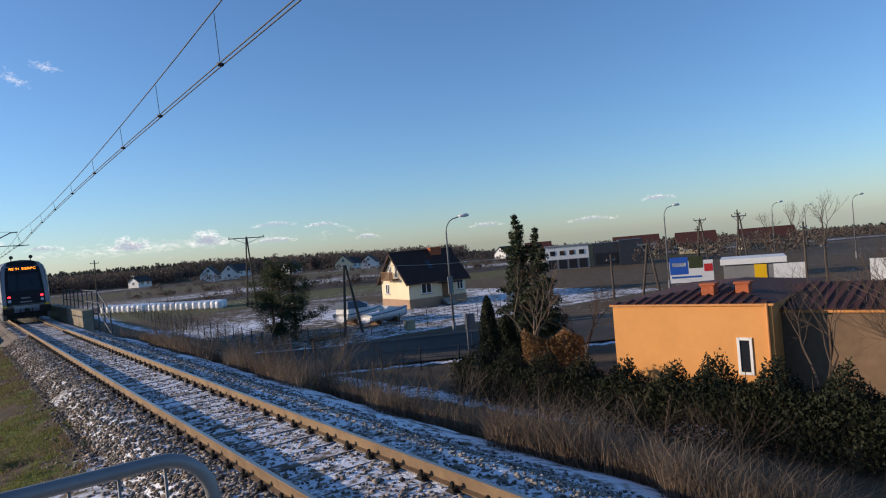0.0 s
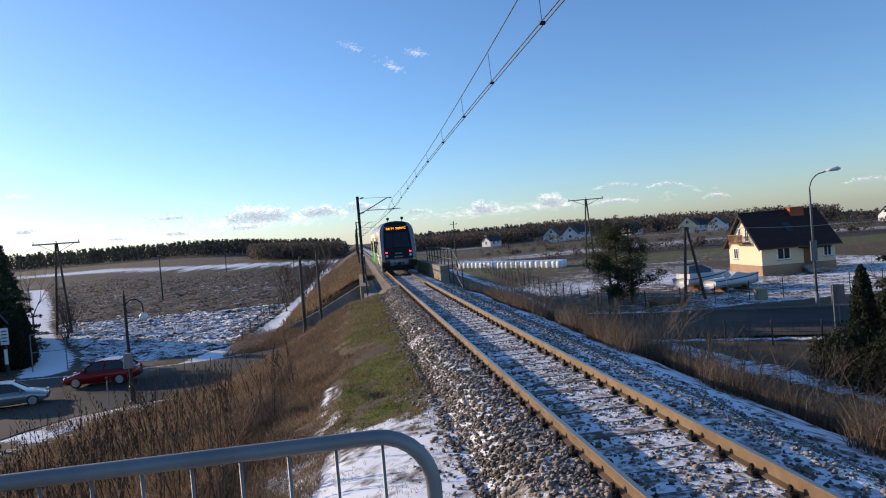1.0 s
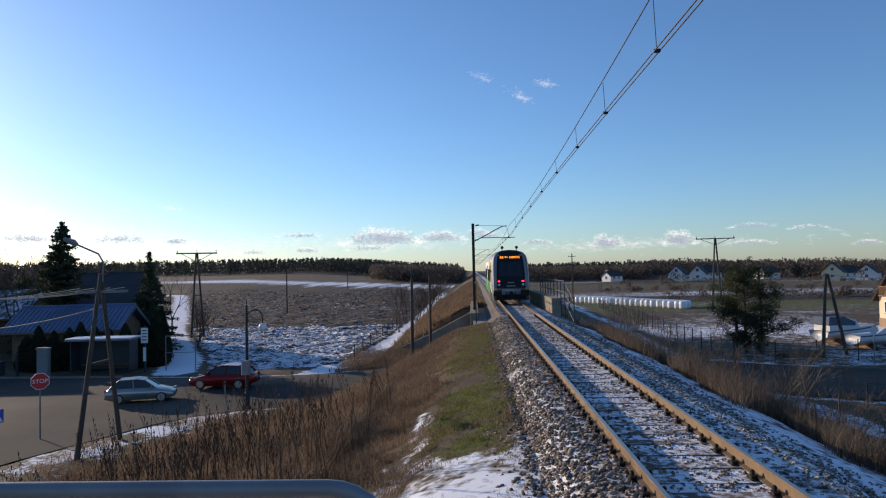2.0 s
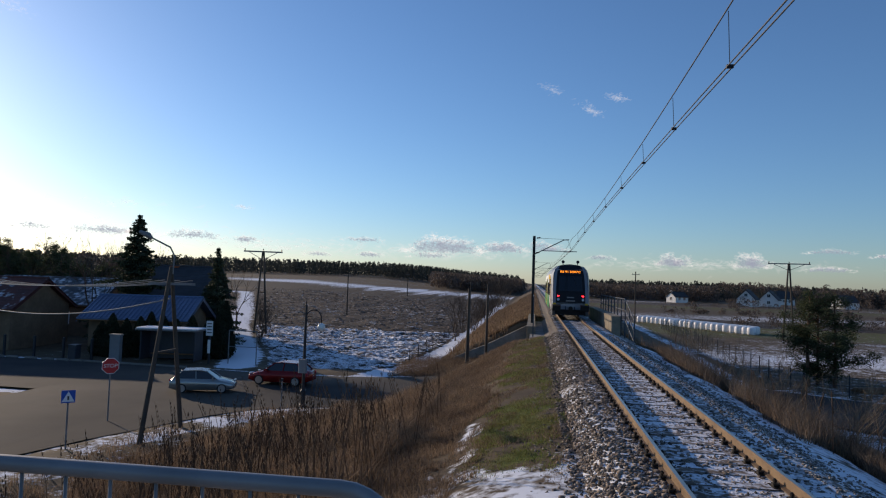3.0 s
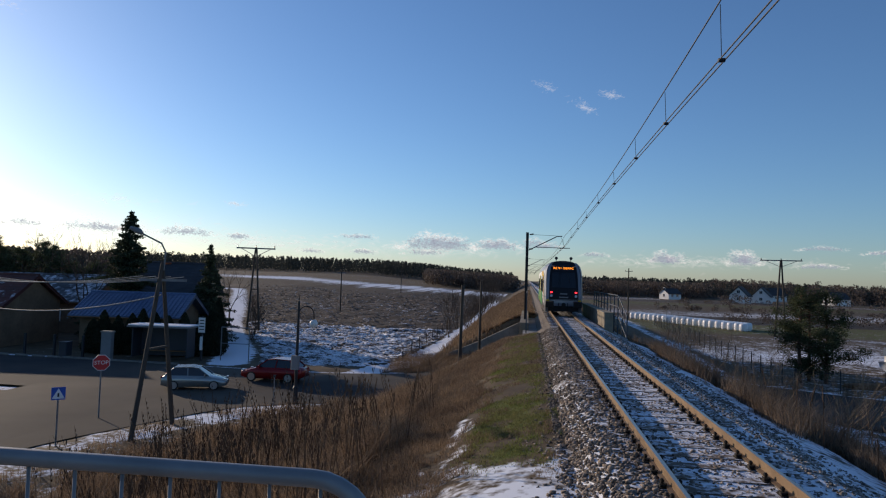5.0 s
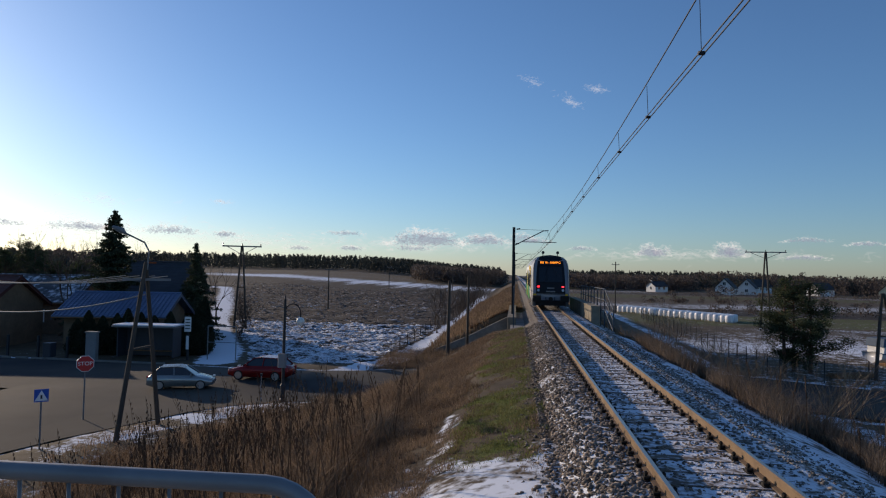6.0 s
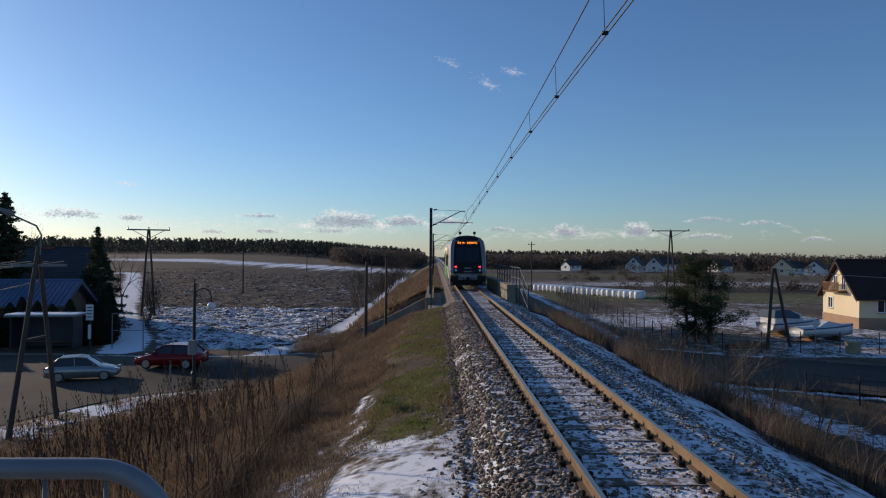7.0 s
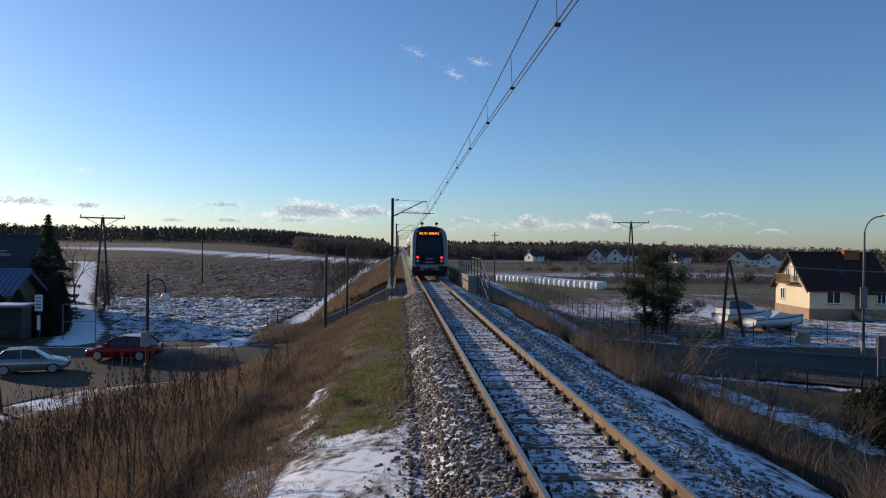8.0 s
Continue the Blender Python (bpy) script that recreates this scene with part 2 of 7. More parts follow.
M_TARP = material("blue_grey_tarpaulin", (0.06, 0.10, 0.16), 0.75, 0, 0.2, 3, 0.2)
M_SIGNRED = material("red_sign_face", (0.55, 0.03, 0.03), 0.4, 0, 0.06, 6, 0)
M_SIGNBLUE = material("blue_sign_face", (0.02, 0.10, 0.42), 0.4, 0, 0.06, 6, 0)
M_CARRED = material("red_car_paint", (0.26, 0.012, 0.012), 0.22, 0.2, 0.08, 4, 0)
M_CARSILVER = material("silver_car_paint", (0.36, 0.37, 0.35), 0.25, 0.6, 0.08, 4, 0)
M_TYRE = material("tyre_rubber", (0.018, 0.018, 0.018), 0.85, 0, 0.15, 9, 0.05)
M_ALLOY = material("wheel_alloy", (0.42, 0.42, 0.43), 0.35, 0.8, 0.08, 9, 0)
M_GLOBE = material("opal_globe", (0.75, 0.74, 0.70), 0.3, 0, 0.05, 5, 0)
M_BARK = material("bark", (0.11, 0.085, 0.065), 0.95, 0, 0.3, 9, 0.4, (0.07, 0.052, 0.04))
M_BARKPINE = material("pine_bark", (0.17, 0.095, 0.055), 0.95, 0, 0.3, 9, 0.4, (0.09, 0.06, 0.045))
M_TWIG = leafy("bare_twigs", (0.115, 0.080, 0.058), (0.085, 0.062, 0.048), 0.3)
M_TWIGPALE = leafy("pale_stems", (0.26, 0.20, 0.14), (0.19, 0.14, 0.095), 0.3)
M_DRY = leafy("dry_grass", (0.265, 0.185, 0.12), (0.175, 0.118, 0.078), 0.65, 0.4)
M_DRYGREY = leafy("grey_withered_grass", (0.18, 0.14, 0.105), (0.12, 0.088, 0.062), 0.5, 0.3)
M_DOCK = leafy("dead_weed_stalks", (0.12, 0.072, 0.045), (0.095, 0.058, 0.036), 0.3)
M_TURF = leafy("short_green_grass", (0.165, 0.205, 0.045), (0.225, 0.205, 0.075), 0.55, 0.35)
M_SPRUCE = leafy("spruce_needles", (0.042, 0.055, 0.030), (0.065, 0.075, 0.040), 0.5, 0.2)
M_PINE = leafy("pine_needles", (0.060, 0.076, 0.036), (0.085, 0.095, 0.046), 0.5, 0.3)
# foliage colour darkened to stand for the shadow on the garden hedge
M_THUJA = leafy("thuja_foliage", (0.022, 0.029, 0.015), (0.036, 0.038, 0.020), 0.4)
M_HEDGEBROWN = leafy("russet_hedge_leaves", (0.26, 0.145, 0.06), (0.18, 0.10, 0.045), 0.4)
# bluish tint of distance haze is mixed into this needle colour
M_WOODS = leafy("far_pine_woods", (0.040, 0.047, 0.042), (0.056, 0.062, 0.055), 0.3, 0.3)
M_WOODSBARE = leafy("far_bare_woods", (0.14, 0.108, 0.088), (0.11, 0.086, 0.072), 0.3, 0.25)


def misty(name, color, strength, amount):
    """A thin cloud shred whose own glow stands for daylight; the sky shows through."""
    m = bpy.data.materials.new(name)
    m.use_nodes = True
    nodes, links = m.node_tree.nodes, m.node_tree.links
    glow, clear, both = nodes.new("ShaderNodeEmission"), nodes.new("ShaderNodeBsdfTransparent"), nodes.new("ShaderNodeMixShader")
    glow.inputs["Color"].default_value, glow.inputs["Strength"].default_value = (*color, 1), strength
    both.inputs["Fac"].default_value = amount
    links.new(clear.outputs[0], both.inputs[1])
    links.new(glow.outputs[0], both.inputs[2])
    links.new(both.outputs[0], nodes["Material Output"].inputs["Surface"])
    return m


# emission colours carry the clouds' sunlit rims and shaded bases
M_CLOUD = misty("sunlit_cloud_glow", (0.95, 0.95, 0.96), 1.0, 0.17)
M_CLOUDSHADE = misty("shaded_cloud_glow", (0.36, 0.41, 0.53), 0.95, 0.24)
# emitting veil added to whiten the low sky as haze does
M_VEIL = misty("thin_haze_glow", (0.95, 0.95, 0.96), 0.95, 0.10)
M_WISP = misty("wispy_cloud", (0.92, 0.94, 1.0), 0.9, 0.10)

# ---- mesh helpers ----
class Shape:
    """Gathers vertices and faces for one mesh."""

    def __init__(self):
        self.v, self.f, self.mi = [], [], []

    def add(self, verts, faces, slot=0):
        n = len(self.v)
        self.v.extend(tuple(p) for p in verts)
        self.f.extend(tuple(i + n for i in face) for face in faces)
        self.mi.extend([slot] * len(faces))
        return self

    def box(self, x0, x1, y0, y1, z0, z1, slot=0, turn=0.0, at=None, bevel=0.0):
        b = min(bevel, (x1 - x0) * 0.45, (y1 - y0) * 0.45)
        if b > 0:
            ring = [(x0 + b, y0), (x1 - b, y0), (x1, y0 + b), (x1, y1 - b), (x1 - b, y1), (x0 + b, y1), (x0, y1 - b), (x0, y0 + b)]
        else:
            ring = [(x0, y0), (x1, y0), (x1, y1), (x0, y1)]
        return self.prism(ring, z0, z1, slot, turn, at)

    def prism(self, ring, z0, z1, slot=0, turn=0.0, at=None):
        c, s = math.cos(turn), math.sin(turn)
        ox, oy, oz = at or (0, 0, 0)
        pts = [(ox + x * c - y * s, oy + x * s + y * c) for x, y in ring]
        n = len(pts)
        verts = [(x, y, oz + z0) for x, y in pts] + [(x, y, oz + z1) for x, y in pts]
        faces = [tuple(reversed(range(n))), tuple(range(n, 2 * n))] + [(i, (i + 1) % n, n + (i + 1) % n, n + i) for i in range(n)]
        return self.add(verts, faces, slot)

    def tube(self, points, radius, sides=8, slot=0, closed_ends=True):
        """A round bar along the points; radius a number or one for each point."""
        pts = [Vector(p) for p in points]
        rad = radius if isinstance(radius, (list, tuple)) else [radius] * len(pts)
        verts, faces = [], []
        ref = None
        for i, p in enumerate(pts):
            d = (pts[min(i + 1, len(pts) - 1)] - pts[max(i - 1, 0)]).normalized()
            if ref is None:
                ref = Vector((0, 0, 1)) if abs(d.z) < 0.9 else Vector((1, 0, 0))
            a = d.cross(ref).normalized()
            b = d.cross(a)
            ref = a.cross(d)
            for k in range(sides):
                t = 2 * math.pi * k / sides
                verts.append(p + (a * math.cos(t) + b * math.sin(t)) * rad[i])
        for i in range(len(pts) - 1):
            for k in range(sides):
                q = (k + 1) % sides
                faces.append((i * sides + k, i * sides + q, (i + 1) * sides + q, (i + 1) * sides + k))
        if closed_ends:
            faces.append(tuple(reversed(range(sides))))
            faces.append(tuple(range((len(pts) - 1) * sides, len(pts) * sides)))
        return self.add(verts, faces, slot)

    def lathe(self, profile, center=(0, 0, 0), sides=16, slot=0):
        """Turned shape about z: profile of (radius, z)."""
        cx, cy, cz = center
        verts = [(cx + r * math.cos(2 * math.pi * k / sides), cy + r * math.sin(2 * math.pi * k / sides), cz + z) for r, z in profile for k in range(sides)]
        faces = [(i * sides + k, i * sides + (k + 1) % sides, (i + 1) * sides + (k + 1) % sides, (i + 1) * sides + k) for i in range(len(profile) - 1) for k in range(sides)]
        faces += [tuple(reversed(range(sides))), tuple(range((len(profile) - 1) * sides, len(profile) * sides))]
        return self.add(verts, faces, slot)

    def sweep(self, profile, path_y, slot=0):
        """A closed profile of (x, z) carried along y."""
        n = len(profile)
        verts = [(x, y, z) for y in path_y for x, z in profile]
        faces = [(i * n + k, (i + 1) * n + k, (i + 1) * n + (k + 1) % n, i * n + (k + 1) % n) for i in range(len(path_y) - 1) for k in range(n)]
        faces += [tuple(range(n)), tuple(reversed(range((len(path_y) - 1) * n, len(path_y) * n)))]
        return self.add(verts, faces, slot)

    def extrude_x(self, ring, x0, x1, slot=0):
        """A closed ring of (y, z) given depth along x."""
        n = len(ring)
        verts = [(x0, y, z) for y, z in ring] + [(x1, y, z) for y, z in ring]
        faces = [tuple(range(n)), tuple(reversed(range(n, 2 * n)))] + [(i, n + i, n + (i + 1) % n, (i + 1) % n) for i in range(n)]
        return self.add(verts, faces, slot)

    def extrude_y(self, ring, y0, y1, slot=0):
        n = len(ring)
        verts = [(x, y0, z) for x, z in ring] + [(x, y1, z) for x, z in ring]
        faces = [tuple(reversed(range(n))), tuple(range(n, 2 * n))] + [(i, (i + 1) % n, n + (i + 1) % n, n + i) for i in range(n)]
        return self.add(verts, faces, slot)

    def mesh(self, name, mats, smooth=False):
        me = bpy.data.meshes.new(name)
        me.from_pydata(self.v, [], self.f)
        for m in (mats if isinstance(mats, (list, tuple)) else [mats]):
            me.materials.append(m)
        if any(self.mi):
            me.polygons.foreach_set("material_index", self.mi)
        if smooth:
            me.polygons.foreach_set("use_smooth", [True] * len(me.polygons))
        me.update()
        return me


def part(name, shape, mats, parent=None, label="", smooth=False):
    ob = new(name, shape.mesh(name, mats, smooth))
    if parent is not None:
        ob.parent = parent
    if label:
        tagged(ob, label)
    return ob


def thing(name, m, label, category, group="", kind=""):
    ob = new(name)
    ob.empty_display_size = 0.2
    ob.matrix_basis = m
    return tagged(ob, label, category, group, kind)


def quick_mesh(name, verts, faces, mat):
    """One mesh from number arrays: triangles or quads of one kind."""
    me = bpy.data.meshes.new(name)
    v, f = np.asarray(verts, dtype=np.float32), np.asarray(faces, dtype=np.int32)
    k = f.shape[1]
    me.vertices.add(len(v))
    me.vertices.foreach_set("co", v.ravel())
    me.loops.add(f.size)
    me.loops.foreach_set("vertex_index", f.ravel())
    me.polygons.add(len(f))
    me.polygons.foreach_set("loop_start", np.arange(0, f.size, k, dtype=np.int32))
    me.materials.append(mat)
    me.update(calc_edges=True)
    me.validate()
    return me


def fbm(x, y, scale=1.0, octaves=4, seed=0.0):
    """Smooth value noise on number arrays, about -1 to 1."""
    total, amp = np.zeros_like(x, dtype=float), 0.5
    for o in range(octaves):
        px, py = x * scale + seed * 13.7 + o * 5.3, y * scale - seed * 7.9 + o * 9.1
        ix, iy = np.floor(px), np.floor(py)
        fx, fy = px - ix, py - iy
        fx, fy = fx * fx * (3 - 2 * fx), fy * fy * (3 - 2 * fy)
        def h(a, b):
            n = np.sin(a * 127.1 + b * 311.7) * 43758.5453
            return (n - np.floor(n)) * 2 - 1
        total += amp * ((h(ix, iy) * (1 - fx) + h(ix + 1, iy) * fx) * (1 - fy) + (h(ix, iy + 1) * (1 - fx) + h(ix + 1, iy + 1) * fx) * fy)
        amp, scale = amp * 0.5, scale * 2.03
    return total


rng = np.random.default_rng(7)


def smooth(a, b, t):
    u = np.clip((t - a) / (b - a), 0, 1)
    return u * u * (3 - 2 * u)


# ---- lie of the land ----
G = -4.2                       # the road and the gardens, below the rail heads at z = 0
SHOULDER = -0.72
ROAD = [(-160, 46), (-80, 41.5), (-42, 39.5), (-27, 38.8), (-16, 38.6), (-8, 41.0), (0, 47.0), (8, 45.0), (15, 40.5), (22, 36.5), (32, 31.5), (50, 24), (90, 9), (160, -15)]
ROAD_HALF = 5.2


def road_line(points, step=1.0):
    """A smooth line through the points, evenly stepped."""
    p = np.array(points, float)
    out = []
    for i in range(len(p) - 1):
        a, b, c, d = p[max(i - 1, 0)], p[i], p[i + 1], p[min(i + 2, len(p) - 1)]
        n = max(2, int(np.linalg.norm(c - b) / step))
        for k in range(n):
            t = k / n
            out.append(0.5 * (2 * b + (c - a) * t + (2 * a - 5 * b + 4 * c - d) * t * t + (3 * b - a - 3 * c + d) * t ** 3))
    out.append(p[-1])
    return np.array(out)


ROAD_PTS = road_line(ROAD)


def near_line(x, y, pts):
    """Distance of the places to a line of points."""
    d = np.full(np.shape(x), 1e9)
    for a, b in zip(pts[:-1], pts[1:]):
        ab = b - a
        t = np.clip(((x - a[0]) * ab[0] + (y - a[1]) * ab[1]) / (ab @ ab), 0, 1)
        d = np.minimum(d, np.hypot(x - a[0] - t * ab[0], y - a[1] - t * ab[1]))
    return d


SIDE_ROAD = np.array([(-25.5, 36.0), (-25.6, 24.0), (-27.0, 5.0), (-30, -40)])
LANE = np.array([(-24.2, 46.5), (-26.4, 53.0), (-33.0, 66.0), (-39.3, 79.0), (-52.7, 111.0), (-66.0, 141.0), (-95, 205)])
FOOT_TRACK = np.array([(-13.6, 45.8), (-11.8, 50.0), (-10.6, 66.0), (-10.2, 100.0), (-11.0, 190.0)])
RIGHT_PATH = np.array([(15.5, 12.0), (13.4, 25.0), (12.3, 37.0), (12.0, 52.0), (13.6, 77.0), (15.0, 140.0)])


def field_rise(x, y):
    k = np.clip(0.0095 + 0.000235 * (-x - 27), 0.0, 0.028) * (x < 0)
    return -0.026 * np.clip(x - 115, 0, 2600) + k * np.clip(y - 62, 0, 205) + np.where(y > 300, 0.012 * np.clip(y - 300, 0, 400) * smooth(0, -120, x), 0)


def ground_z(x, y):
    x, y = np.asarray(x, float), np.asarray(y, float)
    z = G - 0.05 + field_rise(x, y) + 0.10 * fbm(x, y, 0.12, 3, 2.0)
    gap = smooth(38.6, 40.6, y) * (1 - smooth(55.4, 57.4, y))      # the road passes under the railway here
    wide = 1.0 + 0.5 * (1 - smooth(23, 30, y))
    top = np.where(x < 0,
                   np.interp(np.where(x < -4.5, -4.5 + (x + 4.5) / wide, x), [-11.5, -9.6, -4.5, -3.7, -2.2, 0], [G, G + 0.25, -1.28, -0.86, -0.52, -0.52]),
                   np.interp(x, [0, 2.6, 3.3, 4.2, 8.2, 10.0], [SHOULDER, SHOULDER, SHOULDER - 0.1, SHOULDER - 0.45, G + 0.35, G]))
    on = smooth(-15.0, -9.5, x) * (1 - smooth(8.4, 10.0, x))
    bank = np.where(on > 0, np.maximum(z, top + 0.07 * fbm(x, y, 0.9, 3, 1.0) * (np.abs(x) > 2.7)), z)
    z = z + (bank - z) * (1 - gap)
    flat = 1 - smooth(ROAD_HALF + 0.3, ROAD_HALF + 2.5, near_line(x, y, ROAD_PTS[::3]))
    z = z + (G - 0.12 - z) * flat * ((gap > 0.5) | (np.abs(x) > 9.4))
    flat2 = 1 - smooth(4.6, 6.0, near_line(x, y, SIDE_ROAD))
    z = z + (G - 0.12 - z) * flat2
    flat3 = 1 - smooth(1.5, 1.9, near_line(x, y, np.array([(-22.6, 17.0), (-22.2, 22.0), (-20.6, 27.6), (-18.4, 32.4), (-14.5, 34.6)])))
    z = z + (G - 0.12 - z) * flat3
    z = z + 0.13 * (1 - smooth(1.0, 3.0, near_line(x, y, np.array([(-19.6, 17.0), (-19.2, 21.2), (-17.2, 26.5), (-15.4, 30.2), (-12.0, 32.0)]))))
    return z


def turf_mask(x, y):
    """Where the short green grass grows on the shoulder of the embankment."""
    a, b = fbm(x, y, 0.8, 3, 61), fbm(x, y, 1.1, 3, 63)
    return smooth(-4.25, -3.45, x + 0.75 * a) * (1 - smooth(-2.5, -1.9, x + 0.5 * b)) * smooth(10.4, 13.4, y + 2.2 * b) * (1 - smooth(30, 46, y)) * np.clip(0.60 + 2.4 * fbm(x, y, 1.1, 4, 65), 0, 1)


def spread(*runs):
    out = []
    for a, b, step in runs:
        out += list(np.arange(a, b, step))
    return np.array(out)


gx = np.concatenate([-np.geomspace(2600, 75, 16), spread((-74, -42, 1.0), (-42, -14, 0.5), (-14, 14, 0.35), (14, 62, 1.0)), np.geomspace(63, 2600, 16)])
gy = np.concatenate([-np.geomspace(900, 22, 9), spread((-20, 1, 1.5), (1, 42, 0.35), (42, 84, 0.5), (84, 170, 1.5)), np.geomspace(171, 3200, 26)])
GX, GY = np.meshgrid(gx, gy)
fx, fy = GX.ravel(), GY.ravel()
fz = ground_z(fx, fy)
nx, ny = len(gx), len(gy)
idx = np.arange(nx * ny).reshape(ny, nx)
quads = np.stack([idx[:-1, :-1], idx[:-1, 1:], idx[1:, 1:], idx[1:, :-1]], -1).reshape(-1, 4)
ground_mesh = quick_mesh("ground", np.stack([fx, fy, fz], 1), quads, M_GROUND)
ground = tagged(new("ground", ground_mesh), "brown winter grassland under patches of thin snow", "ground", kind="structure")
ground_mesh.polygons.foreach_set("use_smooth", [True] * len(ground_mesh.polygons))
field = smooth(-9, -12, fx) * smooth(46.2, 48.0, fy + 0.06 * (fx + 12)) * (1 - smooth(255, 275, fy)) * (1 - (1 - smooth(1.7, 2.5, near_line(fx, fy, LANE)))) * ((fx + 24) * 0.9 > -(fy - 46) * 0.46)
snow = 0.33 + 0.14 * fbm(fx, fy, 0.05, 3, 4.0)
snow = np.where(field > 0.3, 0.49 - 0.19 * smooth(66, 92, fy) + 0.10 * fbm(fx, fy, 0.035, 2, 8) + 0.30 * fbm(fx * 0.8 + fy * 0.2, fy, 0.9, 3, 2) - 0.05 * smooth(120, 160, fy) + 0.42 * smooth(195, 225, fy + 0.15 * fx), snow)
snow = np.where((fx < -9) & (fy > 43) & (fy < 46.6), 0.30, snow)
snow = np.where((fx > -15) & (fx < -4.2) & (fy < 90), 0.25 + 0.05 * fbm(fx, fy, 0.3, 2), snow)          # tall grass on the bank
snow = np.where((fx < -13) & (fx > -24) & (fy < 33), 0.41 + 0.10 * fbm(fx, fy, 0.7, 3, 27), snow)
near_snow = (fx > -4.9 + 0.9 * fbm(fx, fy, 0.9, 3, 3)) & (fx < -1.2) & (fy < 12.6 + 1.6 * fbm(fx, fy, 0.8, 3, 9))
snow = np.where(near_snow, 0.585 - 0.12 * smooth(10.0, 13.0, fy) + 0.10 * fbm(fx, fy, 1.3, 3, 51), snow)
snow = np.where((fx > -4.5) & (fx < -3.75) & (fy > 12.5) & (fy < 17), 0.46 + 0.25 * fbm(fx, fy, 1.1, 3, 57), snow)
turf = turf_mask(fx, fy) * 0.8
snow = np.where(turf > 0.25, snow - 0.20, snow)
snow = np.where((near_line(fx, fy, np.array([(-20.5, 20.0), (-18.3, 26.0), (-15.8, 30.6), (-11.5, 32.4)])) < 1.35) & (fy < 33), 0.50 + 0.34 * fbm(fx, fy, 0.7, 4, 29), snow)
snow = np.where((fx > 2) & (fx < 4.4) & (fy < 40), 0.56, snow)
snow = np.where((fx >= 4.4) & (fx < 10.0), 0.36, snow)
snow = np.where((fx > 14) & (fx < 60) & (fy > 44) & (fy < 110), 0.52 - 0.12 * smooth(66, 80, fy) + 0.20 * fbm(fx, fy, 0.08, 3, 5.0), snow)
strip = np.floor((fy + 0.12 * fx + 6 * fbm(fx, fy, 0.02, 2, 71)) / 26)
strip_kind = np.mod(strip * 7, 5)
snow = np.where((fx > 14) & (fy >= 96), 0.35 + 0.12 * (strip_kind == 2) + 0.10 * fbm(fx, fy * 3, 0.03, 3, 6.0), snow)
snow = np.where((fx < -23.5) & (fy < 44), np.minimum(snow, 0.30), snow)
snow = np.maximum(snow, 0.75 * (1 - smooth(1.1, 1.9, near_line(fx, fy, LANE))))
snow = np.maximum(snow, 0.70 * (1 - smooth(0.8, 1.6, near_line(fx, fy, FOOT_TRACK))) * (1 - smooth(90, 170, fy) * 0.2))
snow = np.maximum(snow, 0.54 * (1 - smooth(0.6, 1.3, near_line(fx, fy, RIGHT_PATH))))
edge = near_line(fx, fy, ROAD_PTS[::3])
snow = np.where((edge > ROAD_HALF) & (edge < ROAD_HALF + 1.0) & (np.abs(fx) > 11), np.maximum(snow, 0.58), snow)
green_far = np.where((fx > 14) & (fy > 96), 0.50 * (strip_kind == 3) + 0.42 * (strip_kind == 1), 0)
soil_far = np.where((fx > 14) & (fy > 96), 0.8 * (strip_kind == 0), 0)
fz = fz + field * 0.34 * fbm(fx * 0.8 + fy * 0.2, fy, 0.95, 3, 12)
ground_mesh.vertices.foreach_set("co", np.stack([fx, fy, fz], 1).astype(np.float32).ravel())
ground_mesh.update()
for att_name, values in (("snow", snow), ("turf", turf + green_far), ("plough", np.maximum(field * 0.9, soil_far))):
    att = ground_mesh.attributes.new(att_name, "FLOAT", "POINT")
    att.data.foreach_set("value", np.asarray(values, dtype=np.float32))


def height(x, y):
    return float(ground_z(np.array([x]), np.array([y]))[0])


# ---- roads ----
def ribbon(pts, half, z, across=8):
    s = Shape()
    d = np.gradient(pts, axis=0)
    d /= np.linalg.norm(d, axis=1)[:, None]
    n = np.stack([-d[:, 1], d[:, 0]], 1)
    verts = []
    for p, q in zip(pts, n):
        for k in range(across + 1):
            u = 2 * k / across - 1
            verts.append((p[0] + q[0] * half * u, p[1] + q[1] * half * u, z - 0.05 * u * u))
    w = across + 1
    faces = [(i * w + k, i * w + k + 1, (i + 1) * w + k + 1, (i + 1) * w + k) for i in range(len(pts) - 1) for k in range(across)]
    s.add(verts, [f[::-1] for f in faces])
    return s


road = part("road", ribbon(ROAD_PTS, ROAD_HALF, G + 0.03), M_ASPHALT)
tagged(road, "worn wet asphalt road running under the railway bridge", "road", kind="structure")
side = part("side_road", ribbon(road_line(SIDE_ROAD), 4.4, G + 0.045), M_ASPHALT)
tagged(side, "asphalt side road joining the main road", "road", kind="structure")
corner = Shape()
CURVE = [(-21.2, 17.0), (-20.9, 21.0), (-19.9, 24.2), (-18.7, 27.0), (-17.6, 29.6), (-16.3, 31.4), (-14.4, 32.7), (-11.8, 33.6)]
ring = [(-11.8, 35.5), (-21.8, 35.5), (-22.0, 17.0)] + CURVE
corner.add([(x, y, G + 0.037) for x, y in ring], [tuple(range(len(ring)))])
tagged(part("road_corner", corner, M_ASPHALT), "asphalt junction corner with melted snow", "road", kind="structure")


